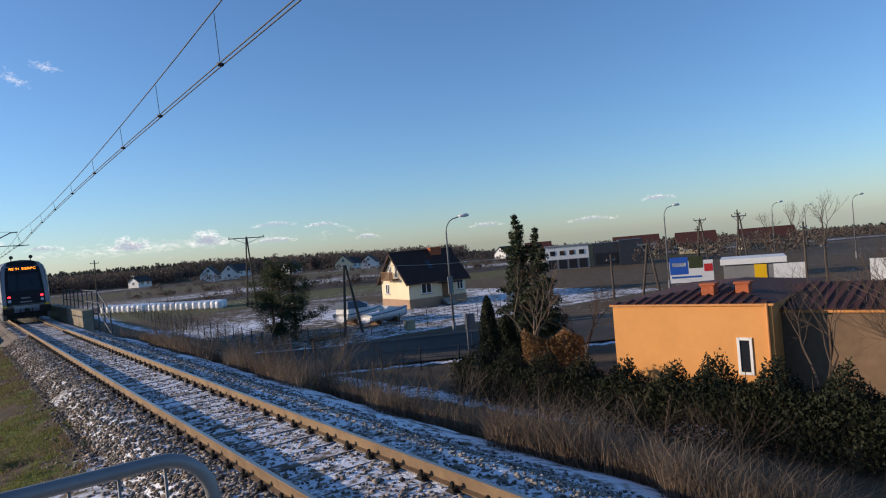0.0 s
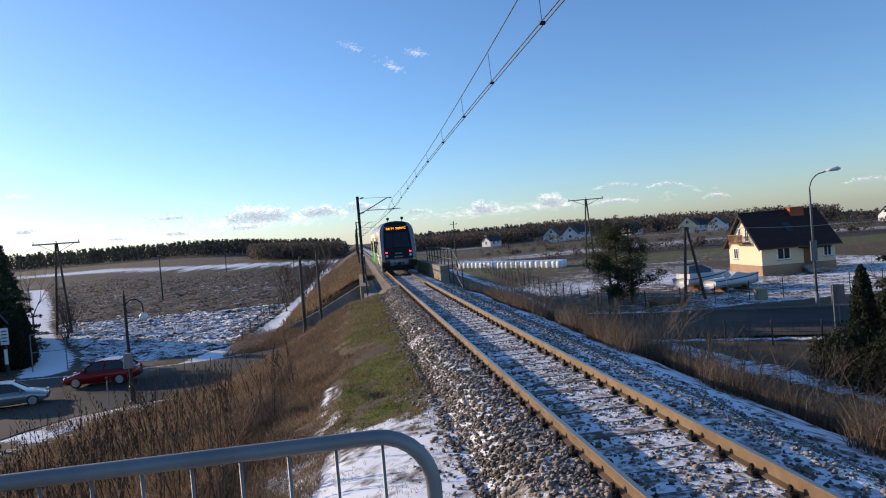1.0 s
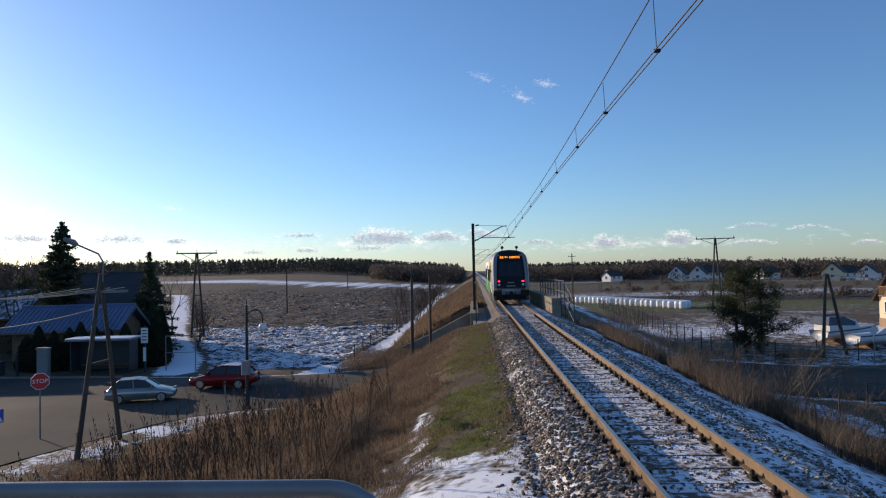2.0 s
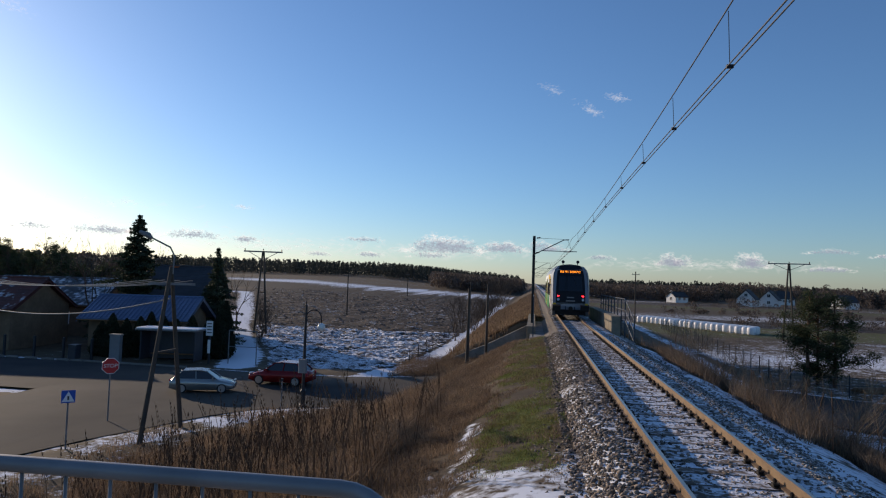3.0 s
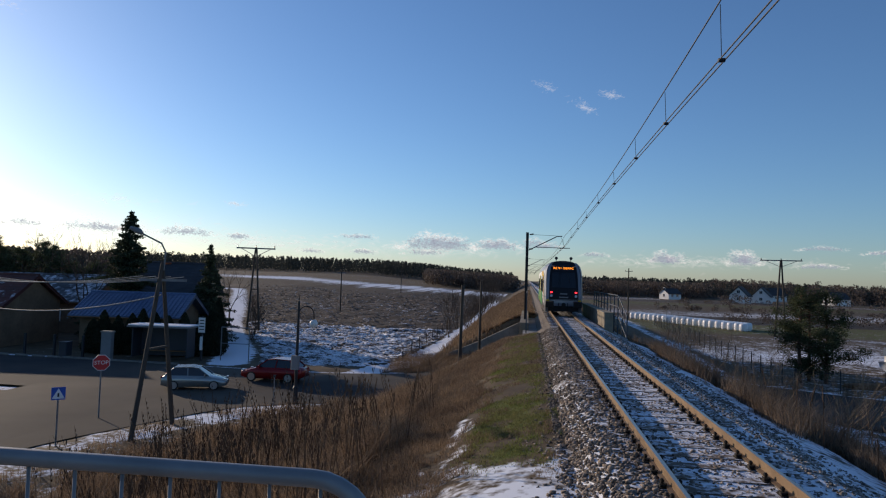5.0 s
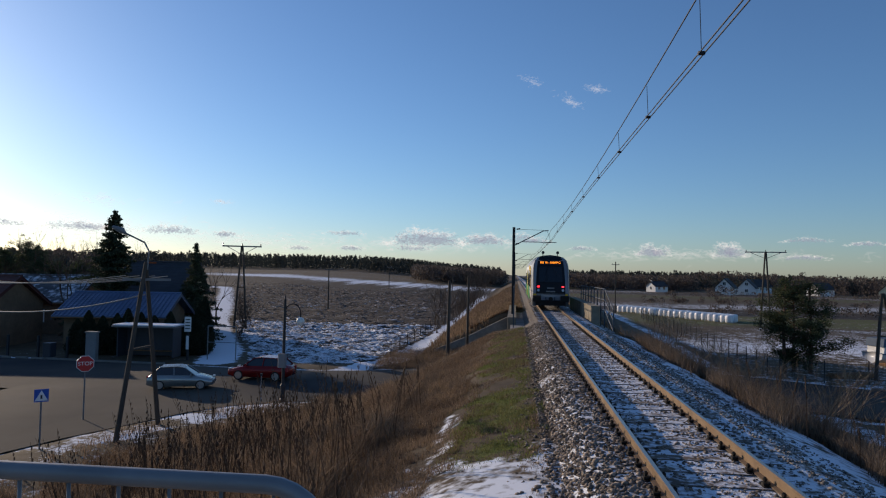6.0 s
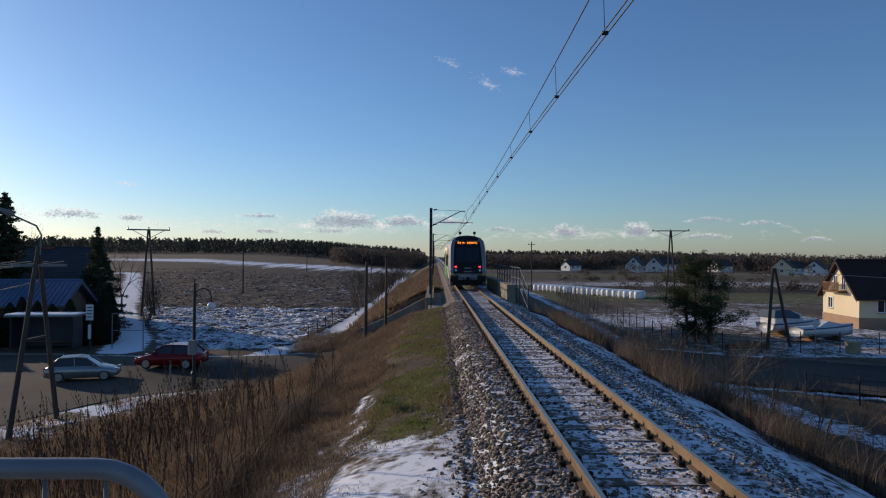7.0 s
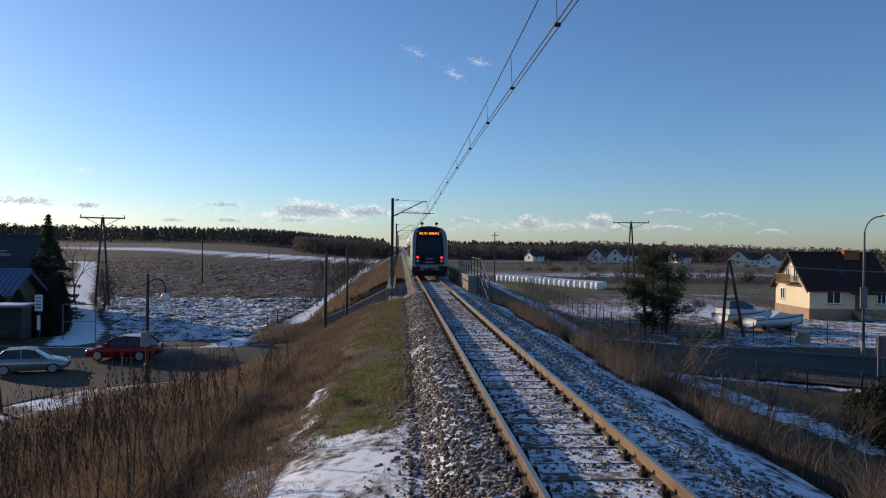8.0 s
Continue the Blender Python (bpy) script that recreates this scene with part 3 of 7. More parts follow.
def verge(name, pts, label):
    """A line of kerb stones, each its own piece."""
    parent = tagged(new(name), label, "kerb", kind="structure")
    stone = Shape().box(-0.49, 0.49, -0.08, 0.08, -0.15, 0.10, bevel=0.02).mesh("kerb_stone", M_KERB)
    for a, b in zip(pts[:-1], pts[1:]):
        o = new("kerb_stone", stone)
        o.parent = parent
        o.matrix_basis = pose((a[0] + b[0]) / 2, (a[1] + b[1]) / 2, G, 0, 0, math.degrees(math.atan2(b[1] - a[1], b[0] - a[0])))
    return parent


def offset(pts, side_m):
    d = np.gradient(pts, axis=0)
    d /= np.linalg.norm(d, axis=1)[:, None]
    return pts + np.stack([-d[:, 1], d[:, 0]], 1) * side_m


far_edge = offset(ROAD_PTS, ROAD_HALF + 0.08)
verge("kerb", far_edge[(far_edge[:, 0] > -60) & (far_edge[:, 0] < -26.5)], "grey concrete kerb along the pavement")
near_edge = offset(ROAD_PTS, -ROAD_HALF - 0.08)
verge("kerb", far_edge[(far_edge[:, 0] > 19) & (far_edge[:, 0] < 60)], "grey concrete kerb beside the snowy lawn")

# ---- railway ----
bal = Shape()
prof_x = np.array([-2.08, -1.88, -1.58, -1.36, -0.95, -0.6, 0, 0.6, 0.95, 1.45, 1.75, 2.5, 3.0])
prof_z = np.array([-0.66, -0.50, -0.29, -0.21, -0.195, -0.205, -0.20, -0.205, -0.195, -0.20, -0.27, SHOULDER + 0.10, SHOULDER - 0.12])
xs = np.interp(np.linspace(0, len(prof_x) - 1, 61), range(len(prof_x)), prof_x)
zs = np.interp(xs, prof_x, prof_z)
by = np.concatenate([spread((-30, 1, 1.0), (1, 40, 0.2), (40, 90, 0.8)), np.geomspace(90, 1500, 24)])
BX, BY = np.meshgrid(xs, by)
BZ = np.tile(zs, (len(by), 1)) + 0.022 * fbm(BX, BY, 5.0, 3, 3.0) * (np.abs(BX) > 0.5) + 0.012 * fbm(BX, BY, 6.0, 2, 1.0)
BZ += np.where(BX < -1.45, 0.16 * (fbm(BX * 0.5, BY, 1.1, 3, 14.0) - 0.12) * smooth(-1.4, -1.85, BX) * (1 - smooth(36, 40, BY)), 0)
BZ -= 0.14 * smooth(37, 41, BY) * smooth(-1.15, -1.5, BX)
BZ[:, 0] -= 0.1
BZ[:, -1] -= 0.1
bi = np.arange(BX.size).reshape(BX.shape)
bq = np.stack([bi[:-1, :-1], bi[:-1, 1:], bi[1:, 1:], bi[1:, :-1]], -1).reshape(-1, 4)
ballast_mesh = quick_mesh("ballast", np.stack([BX.ravel(), BY.ravel(), BZ.ravel()], 1), bq, M_BALLAST)
att = ballast_mesh.attributes.new("snow", "FLOAT", "POINT")
bsnow = np.where(np.abs(BX) < 0.7, 0.58, np.where(BX > 0, 0.56, 0.53)) - 0.08 * smooth(14, 40, BY) * (BX < 0) - 0.25 * smooth(36, 41, BY) * (BX < -0.8) - 0.05 * smooth(10, 30, BY) * (BX > -0.8) + 0.10 * fbm(BX, BY, 1.3, 3, 44)
att.data.foreach_set("value", bsnow.ravel().astype(np.float32))
ballast = tagged(new("ballast", ballast_mesh), "grey crushed-stone ballast bed dusted with snow", "ballast", kind="structure")

# loose stones on the bed
ico = bmesh.new()
bmesh.ops.create_icosphere(ico, subdivisions=1, radius=1.0)
ICO_V = np.array([v.co[:] for v in ico.verts])
ICO_F = np.array([[v.index for v in f.verts] for f in ico.faces])
ico.free()


def stones(name, n, xr, yr, size, mat, label, lift=0.3):
    x = rng.uniform(*xr, n)
    y = yr[0] + (yr[1] - yr[0]) * rng.random(n) ** 1.6
    z = np.interp(x, prof_x, prof_z)
    out = (x < -1.95) | (x > 2.85)
    z = np.where(out, ground_z(x, y), z)
    s = rng.uniform(0.45, 1.5, n) * size
    v = ICO_V[None] * (1 + 1.25 * (rng.random((n, 12 if len(ICO_V) == 12 else len(ICO_V), 1)) - 0.5))
    v = v * rng.uniform(0.55, 1.2, (n, 1, 3)) * s[:, None, None]
    v[..., 2] *= 0.75
    a = rng.uniform(0, 6.28, n)
    c, sn = np.cos(a)[:, None], np.sin(a)[:, None]
    v = np.stack([v[..., 0] * c - v[..., 1] * sn, v[..., 0] * sn + v[..., 1] * c, v[..., 2]], -1)
    v += np.stack([x, y, z + s * lift], -1)[:, None, :]
    f = ICO_F[None] + (np.arange(n) * len(ICO_V))[:, None, None]
    o = new(name, quick_mesh(name, v.reshape(-1, 3), f.reshape(-1, 3), mat))
    return tagged(o, label, "stones", kind="stuff")


stones("ballast_stones", 11500, (-2.1, -0.85), (3.0, 38), 0.031, M_STONE, "loose grey-brown ballast stones dusted with snow")
stones("ballast_stones", 8000, (0.85, 3.1), (3.0, 38), 0.026, M_STONE_SHADE, "loose ballast stones toned down for shade, half under snow")
stones("ballast_stones", 800, (-2.7, -2.0), (3.5, 40), 0.026, M_STONE, "stray ballast stones on the embankment shoulder", 0.2)
stones("ballast_stones", 4600, (-0.66, 0.66), (3.0, 34), 0.026, M_STONE, "small stones scattered between the rails", 0.15)

track = tagged(new("railway_track"), "single rusty railway track on snow-dusted wooden sleepers", "railway track", kind="structure")
RAIL = [(-0.075, -0.172), (0.075, -0.172), (0.075, -0.162), (0.012, -0.145), (0.009, -0.045), (0.036, -0.034), (0.036, -0.008), (0.028, 0.0), (-0.028, 0.0), (-0.036, -0.008), (-0.036, -0.034), (-0.009, -0.045), (-0.012, -0.145), (-0.075, -0.162)]
rail_y = list(np.concatenate([np.arange(-30, 120, 6.0), np.geomspace(120, 1500, 14)]))
for side_x in (-0.7525, 0.7525):
    s = Shape().sweep([(x + side_x, z) for x, z in RAIL], rail_y)
    o = part("rail", s, [M_RAIL, M_RAIL_TOP], track, "rust-brown steel rail with a worn head")
    nprof = len(RAIL)
    for i, p in enumerate(o.data.polygons):
        if i < (len(rail_y) - 1) * nprof and i % nprof == 7:
            p.material_index = 1
sleeper_mesh = Shape().box(-1.28, 1.28, -0.125, 0.125, -0.16, 0.0, bevel=0.02).mesh("sleeper", M_SLEEPER)
clip = Shape()
clip.box(-0.16, 0.16, -0.085, 0.085, 0.0, 0.014)
for sx in (-1, 1):
    clip.box(sx * 0.115 - 0.035, sx * 0.115 + 0.035, -0.05, 0.05, 0.014, 0.055, bevel=0.012)
    clip.tube([(sx * 0.115, 0.0, 0.05), (sx * 0.115, 0.0, 0.12)], 0.018, 6)
    clip.lathe([(0.03, 0.0), (0.03, 0.03)], (sx * 0.115, 0, 0.075), 6)
    clip.tube([(sx * 0.15, -0.05, 0.03), (sx * 0.075, -0.05, 0.045), (sx * 0.06, 0.0, 0.05), (sx * 0.075, 0.05, 0.045)], 0.014, 5)
clip_mesh = clip.mesh("rail_fastening", M_CLIP)
for i in range(110):
    y = -2.0 + i * 0.62
    o = new("sleeper", sleeper_mesh)
    o.parent = track
    o.matrix_basis = pose(random.uniform(-0.03, 0.03), y, -0.19 + random.uniform(-0.006, 0.006), 0, 0, random.uniform(-0.8, 0.8))
    if i < 66:
        for side_x in (-0.7525, 0.7525):
            o = new("rail_fastening", clip_mesh)
            o.parent = track
            o.matrix_basis = pose(side_x, y, -0.188)

# ---- railway bridge over the road ----
bridge = tagged(new("railway_bridge"), "short concrete railway bridge with steel side railings", "bridge", kind="structure")
part("deck", Shape().box(-2.9, 3.1, 39.0, 57.0, -1.5, SHOULDER - 0.02), M_CONCRETE, bridge)
for y0, y1 in ((37.6, 40.4), (55.6, 58.4)):
    part("abutment", Shape().box(-3.0, 4.0, y0, y1, G - 0.5, -1.5), M_CONCRETE, bridge)
for sx in (-1, 1):
    s = Shape().box(2.2, 2.75, 43.1, 60.0, SHOULDER - 0.2, 0.48, bevel=0.03)
    o = part("parapet", s, M_PARAPET, bridge, "stained concrete ballast wall in blocks")
    if sx < 0:
        o.matrix_basis = pose(-5.3, 0, -0.75)
for k in range(5):
    s = Shape().box(2.18, 2.77, 43.08 + k * 3.39 + 0.03, 43.08 + k * 3.39 + 3.36, 0.48, 0.58, bevel=0.04)
    part("coping", s, M_PARAPET, bridge)
for sx, wall_y in ((-1, 56.0), (1, 56.0)):
    ring = [(sx * 2.7, -0.8), (sx * 6.6, -2.8), (sx * 9.4, -4.0), (sx * 9.4, -4.7), (sx * 2.7, -4.7)]
    part("wing_wall", Shape().extrude_y(ring[::-sx], wall_y, wall_y + 0.45), M_CONCRETE, bridge, "grey concrete wing wall stepping down the bank")
for sx, xx in ((1, 2.95), (-1, -2.7)):
    top, low = 1.68, -0.35
    for z in (top, low + (top - low) * 0.66, low + (top - low) * 0.33):
        part("handrail", Shape().tube([(xx, 42.5 if sx > 0 else 40.8, z), (xx, 57.5, z)], 0.035, 6), M_STEEL_BLUE, bridge)
    for k in range(9 if sx > 0 else 10):
        y = 42.5 + k * 15 / 8 - (0 if sx > 0 else 1.7)
        part("railing_post", Shape().tube([(xx, y, low - 0.4), (xx, y, top + 0.02)], 0.04, 6), M_STEEL_BLUE, bridge)
    if sx > 0:
        for d in (0.0, 0.62, 1.24):
            part("handrail", Shape().tube([(xx, 42.5, top - d), (xx + 0.15, 39.7, top - d - 1.15)], 0.035, 6), M_STEEL_BLUE, bridge)
        for k, y in enumerate((41.1, 39.7)):
            zt = top - 1.15 * (k + 1) / 2
            part("railing_post", Shape().tube([(xx + 0.075 * (k + 1), y, zt - 1.9), (xx + 0.075 * (k + 1), y, zt)], 0.04, 6), M_STEEL_BLUE, bridge)

# ---- platform end and its barrier ----
platform = Shape().box(-8.0, -1.72, -30, 1.3, SHOULDER - 0.6, 0.76, bevel=0.03)
tagged(part("platform", platform, M_CONCRETE), "concrete station platform end", "platform", kind="structure")
BAR_Y, BAR_Z, BAR_X = 1.6, 1.98, -3.05
barrier = thing("barrier_railing", pose(0, 0, 0), "grey galvanised steel tube barrier at the platform end", "railing")
arc = [(BAR_X - 0.16 + 0.16 * math.sin(t), BAR_Y, BAR_Z - 0.16 + 0.16 * math.cos(t)) for t in np.linspace(0, math.pi / 2, 8)]
part("top_rail", Shape().tube([(-7.6, BAR_Y, BAR_Z), (-5.0, BAR_Y, BAR_Z)] + arc + [(BAR_X, BAR_Y, 1.2), (BAR_X, BAR_Y, -0.75)], 0.0225, 14), M_GALV, barrier, smooth=True)
part("bottom_rail", Shape().tube([(-7.6, BAR_Y, 0.92), (BAR_X, BAR_Y, 0.92)], 0.02, 10), M_GALV, barrier, smooth=True)
bar_mesh = Shape().tube([(0, 0, 0.92), (0, 0, BAR_Z - 0.01)], 0.005, 8).mesh("upright_bar", M_GALV, True)
for k in range(31):
    o = new("upright_bar", bar_mesh)
    o.parent = barrier
    o.matrix_basis = pose(BAR_X - 0.14 - 0.132 * k, BAR_Y, 0)
for x in (-5.2, -7.55):
    part("post", Shape().tube([(x, BAR_Y, -0.75), (x, BAR_Y, BAR_Z - 0.01)], 0.024, 12), M_GALV, barrier, smooth=True)

# ---- overhead line ----
def mast(y, foot, label):
    """A steel mast; heights are over the rail heads."""
    m = thing("catenary_mast", pose(-2.77, y, 0), label, "catenary mast", "catenary masts")
    part("footing", Shape().box(-0.16, 0.16, -0.16, 0.16, foot - 0.7, foot + 0.06, bevel=0.04), M_CONCRETE, m)
    pole = Shape()
    pole.box(-0.085, 0.085, -0.012, 0.012, foot, 5.8)
    for sx in (-1, 1):
        pole.box(sx * 0.085 - 0.012, sx * 0.085 + 0.012, -0.075, 0.075, foot, 5.8)
    part("pole", pole, M_STEEL_DARK, m)
    part("bracket", Shape().tube([(0.1, 0, 4.55), (2.05, 0, 5.56), (2.4, 0, 5.58)], 0.035, 8), M_STEEL_GREY, m)
    part("tie_rod", Shape().tube([(0.1, 0, 5.66), (2.05, 0, 5.6)], 0.012, 6), M_STEEL_DARK, m)
    part("registration_arm", Shape().tube([(0.5, 0, 4.78), (2.95, 0, 4.76)], 0.025, 8), M_STEEL_GREY, m)
    part("steady_arm", Shape().tube([(2.85, 0, 4.76), (2.1, 0, 4.70)], 0.015, 6), M_STEEL_DARK, m)
    part("hanger", Shape().tube([(2.3, 0, 5.58), (2.6, 0, 4.78)], 0.008, 5), M_STEEL_DARK, m)
    for z, x in ((4.62, 0.25), (5.65, 0.3)):
        part("insulator", Shape().tube([(x - 0.12, 0, z), (x - 0.06, 0, z + 0.01), (x, 0, z + 0.02), (x + 0.06, 0, z + 0.03), (x + 0.14, 0, z + 0.04)], [0.03, 0.06, 0.035, 0.06, 0.03], 8), M_PORCELAIN, m)
    return m


MASTS = [46.75, 101.0, 156.0, 211.0, 266.0]
for y in MASTS:
    mast(y, -1.45 if y < 60 else SHOULDER, "dark steel catenary mast with a bracket arm beside the track")


def bow(y, y0, y1, z0, z1, drop):
    t = (y - y0) / (y1 - y0)
    return z0 + (z1 - z0) * t - 4 * drop * t * (1 - t)


line = thing("overhead_line", pose(0, 0, 0), "overhead messenger and twin contact wires with droppers", "overhead line")
spans = [(-8.5, 46.75)] + list(zip(MASTS[:-1], MASTS[1:]))
for a, b in spans:
    za, zb, contact_drop = (5.84, 4.96, -0.34) if a < 0 else (4.96, 4.9, 0.03)
    ma, mb, drop = (8.25, 5.66, 0.75) if a < 0 else (5.66, 5.62, 0.55)
    xa, xb = (0.2, -0.12) if a < 0 else (-0.12, -0.12)
    ys = np.linspace(a, b, 25)
    across = lambda y, a=a, b=b, xa=xa, xb=xb: xa + (xb - xa) * (y - a) / (b - a)
    part("messenger_wire", Shape().tube([(across(y) - 0.06, y, bow(y, a, b, ma, mb, drop)) for y in ys], 0.012, 5), M_WIRE, line)
    for dx in (-0.04, 0.04):
        part("contact_wire", Shape().tube([(across(y) + dx, y, bow(y, a, b, za, zb, contact_drop)) for y in ys], 0.0115, 5), M_WIRE, line)
    for y in ((2.4, 6.3, 10.2, 14.1, 17.8, 22.0, 26.6, 31.5, 36.5, 41.5) if a < 0 else np.linspace(a + 3, b - 3, 11)):
        low, high = bow(y, a, b, za, zb, contact_drop), bow(y, a, b, ma, mb, drop)
        part("dropper", Shape().tube([(across(y), y, low), (across(y) - 0.03, y, high)], 0.006, 4), M_WIRE, line)
        part("dropper_clip", Shape().box(-0.05, 0.05, -0.03, 0.03, low - 0.02, low + 0.03, at=(across(y), y, 0)), M_WIRE, line)

# ---- the railcar ----
def railcar(m):
    t = thing("railcar", m, "green, yellow and white diesel railcar with a black cab end", "train")
    L = 24.6
    half = [(1.30, 0.42), (1.40, 0.75), (1.44, 1.1), (1.44, 2.2), (1.43, 2.9), (1.40, 3.25), (1.29, 3.58), (1.05, 3.84), (0.55, 3.98), (0.0, 4.03)]
    sec = [(-x, z) for x, z in half] + [(x, z) for x, z in reversed(half[:-1])]
    n = len(sec)

    def rake(z):
        return float(np.interp(z, [0.4, 1.15, 2.0, 3.0, 3.6, 4.03], [0.25, 0.0, 0.28, 0.75, 1.12, 1.65]))

    verts, rows = [], [(0, 0.90, 0), (0.25, 0.955, 0), (0.9, 1.0, 0), (3.0, 1.0, 1)]
    for off, w, straight in rows:
        verts += [(x * w, off + (0 if straight else rake(z)), z) for x, z in sec]
    for off, w, straight in reversed(rows):
        verts += [(x * w, L - off - (0 if straight else rake(z)), z) for x, z in sec]
    nr = 2 * len(rows)
    faces = [(i * n + k, i * n + k + 1, (i + 1) * n + k + 1, (i + 1) * n + k) for i in range(nr - 1) for k in range(n - 1)]
    for base, flip in ((0, True), ((nr - 1) * n, False)):
        for k in range((n - 1) // 2):
            q = (base + k, base + k + 1, base + n - 2 - k, base + n - 1 - k)
            faces.append(q[::-1] if not flip else q)
    faces += [(i * n, (i + 1) * n, (i + 1) * n + n - 1, i * n + n - 1) for i in range(nr - 1)]
    body = part("body", Shape().add(verts, faces), [M_WHITE, M_TGREY], t, "white painted body shell", True)
    for k, poly in enumerate(body.data.polygons):
        if k < 2 * (n - 1) or (nr - 3) * (n - 1) <= k < (nr - 1) * (n - 1) + n - 1:
            poly.material_index = 1
    # roof skin and cab pillars
    roof = Shape()
    rs = [(x * 1.004, z + 0.006) for x, z in sec if z > 3.2]
    ry = [1.9, 3.0, L - 3.0, L - 1.9]
    roof.add([(x, y, z) for y in ry for x, z in rs], [(i * len(rs) + k, i * len(rs) + k + 1, (i + 1) * len(rs) + k + 1, (i + 1) * len(rs) + k) for i in range(3) for k in range(len(rs) - 1)])
    part("roof", roof, M_TGREY, t, "silver-grey roof", True)

    def face_panel(x0, x1, z0, z1, proud, k=8, squeeze=0.0):
        s = Shape()
        pts = []
        for i in range(k + 1):
            z = z0 + (z1 - z0) * i / k
            w = float(np.interp(z, [1.0, 2.2, 3.0, 3.5, 3.8, 4.0], [1.0, 0.98, 0.94, 0.88, 0.78, 0.6])) if squeeze else 1.0
            for d in (-proud, 0.06):
                for x in (x0 * w, x1 * w):
                    pts.append((x, rake(z) + d, z))
        fc = [(1, 0, 2, 3), (4 * k, 4 * k + 1, 4 * k + 3, 4 * k + 2)]
        for i in range(k):
            fc += [tuple(4 * i + q for q in f) for f in ((0, 1, 5, 4), (3, 2, 6, 7), (2, 0, 4, 6), (1, 3, 7, 5))]
        s.add(pts, fc)
        return s
    mask = part("cab_mask", face_panel(-1.08, 1.08, 1.05, 3.93, 0.014, 14, 1), M_CAB, t, "black cab end panel")
    part("windscreen", face_panel(-0.90, 0.90, 1.98, 3.12, 0.024, 8, 1), M_BLACKGLASS, t, "dark windscreen")
    part("destination_box", face_panel(-0.80, 0.80, 3.24, 3.62, 0.024, 4, 1), M_BLACKGLASS, t)
    font = bpy.data.curves.new("destination_text", "FONT")
    font.body, font.size, font.align_x, font.align_y, font.extrude = "RE 91 SIERPC", 0.27, "CENTER", "CENTER", 0.004
    font.materials.append(M_LED)
    txt = new("destination_text", font)
    txt.parent = t
    txt.matrix_basis = pose(0, rake(3.43) - 0.045, 3.43, 52)
    for sx in (-1, 1):
        part("pillar", face_panel(*sorted((sx * 1.09, sx * 1.29)), 0.95, 3.85, 0.01, 12, 1), M_TGREY, t, "silver cab pillar")
        part("tail_light", Shape().box(sx * 0.9 - 0.075, sx * 0.9 + 0.075, rake(1.62) - 0.06, rake(1.62) + 0.02, 1.58, 1.67, bevel=0.02), M_REDLAMP, t, "lit red tail light")
        part("headlight", Shape().lathe([(0.10, -0.03), (0.10, 0.03)], (0, 0, 0), 14), M_LENS, t).matrix_basis = pose(sx * 0.9, rake(1.38) - 0.03, 1.36, 78)
        part("yellow_corner", Shape().box(sx * 1.16 - 0.14, sx * 1.16 + 0.14, 0.02, 0.30, 0.98, 1.14, bevel=0.05), M_YELLOW, t)
        part("bumper_guard", Shape().extrude_x([(-0.42, 0.92), (0.15, 1.0), (0.2, 0.55), (-0.3, 0.52)], *sorted((sx * 0.72, sx * 1.32))), M_UNDER, t, "black angular buffer guard")
        part("horn", Shape().tube([(sx * 0.55, 1.55, 4.18), (sx * 0.55, 1.36, 4.2), (sx * 0.55, 1.28, 4.2)], [0.05, 0.07, 0.12], 12), M_STEEL_DARK, t)
        part("horn_bracket", Shape().tube([(sx * 0.55, 1.6, 3.95), (sx * 0.55, 1.5, 4.2)], 0.03, 6), M_STEEL_DARK, t)
        part("skirt", Shape().box(sx * 1.2 - 0.14, sx * 1.2 + 0.14, 0.15, 3.2, 0.16, 0.72, bevel=0.06), M_TDARK, t, "dark grey skirt")
        part("mirror", Shape().box(sx * 1.5 - 0.05, sx * 1.5 + 0.05, 1.0, 1.12, 2.3, 2.5, bevel=0.02), M_STEEL_DARK, t)
    for z, w in ((1.52, 0.52), (1.27, 0.66)):
        part("number_bar", Shape().box(-w / 2, w / 2, rake(z) - 0.03, rake(z), z - 0.045, z + 0.045), M_WALLGREY, t)
    part("wiper", Shape().tube([(0.2, rake(3.15) - 0.05, 3.15), (0.45, rake(2.4) - 0.06, 2.45)], 0.012, 6), M_STEEL_DARK, t)
    part("coupler", Shape().tube([(0, -0.25, 0.72), (0, 0.8, 0.72)], [0.16, 0.1], 10), M_UNDER, t)
    part("front_apron", Shape().box(-1.15, 1.15, 0.1, 0.4, 0.22, 0.62, bevel=0.1), M_UNDER, t)
    for x in (-0.35, 0.3):
        part("brake_hose", Shape().tube([(x, 0.0, 0.85), (x, -0.12, 0.6), (x + 0.08, -0.02, 0.35)], 0.03, 6), M_UNDER, t)
    # painted bands and glazing on both flanks
    bands = [
        (M_YELLOW, "yellow painted band", [(1.15, 0.95), (1.5, 2.2), (1.75, 2.95), (4.2, 3.2), (8.5, 3.3), (8.5, 2.95), (3.0, 2.4), (2.3, 1.6)]),
        (M_TDARK, "dark grey sweeping stripe", [(3.3, 0.45), (4.6, 0.5), (7.2, 1.9), (6.6, 2.0), (5.0, 1.2)]),
        (M_GREEN, "green painted band", [(4.7, 0.5), (13.0, 0.5), (13.0, 2.9), (11.8, 2.9), (9.6, 1.7), (7.3, 1.9)]),
        (M_GREEN, "green painted band", [(16.0, 0.5), (23.0, 0.5), (22.5, 1.8), (18.0, 1.9), (16.6, 2.9), (16.0, 2.9)]),
        (M_YELLOW, "yellow passenger door", [(14.2, 0.55), (15.5, 0.55), (15.5, 2.95), (14.2, 2.95)]),
    ]
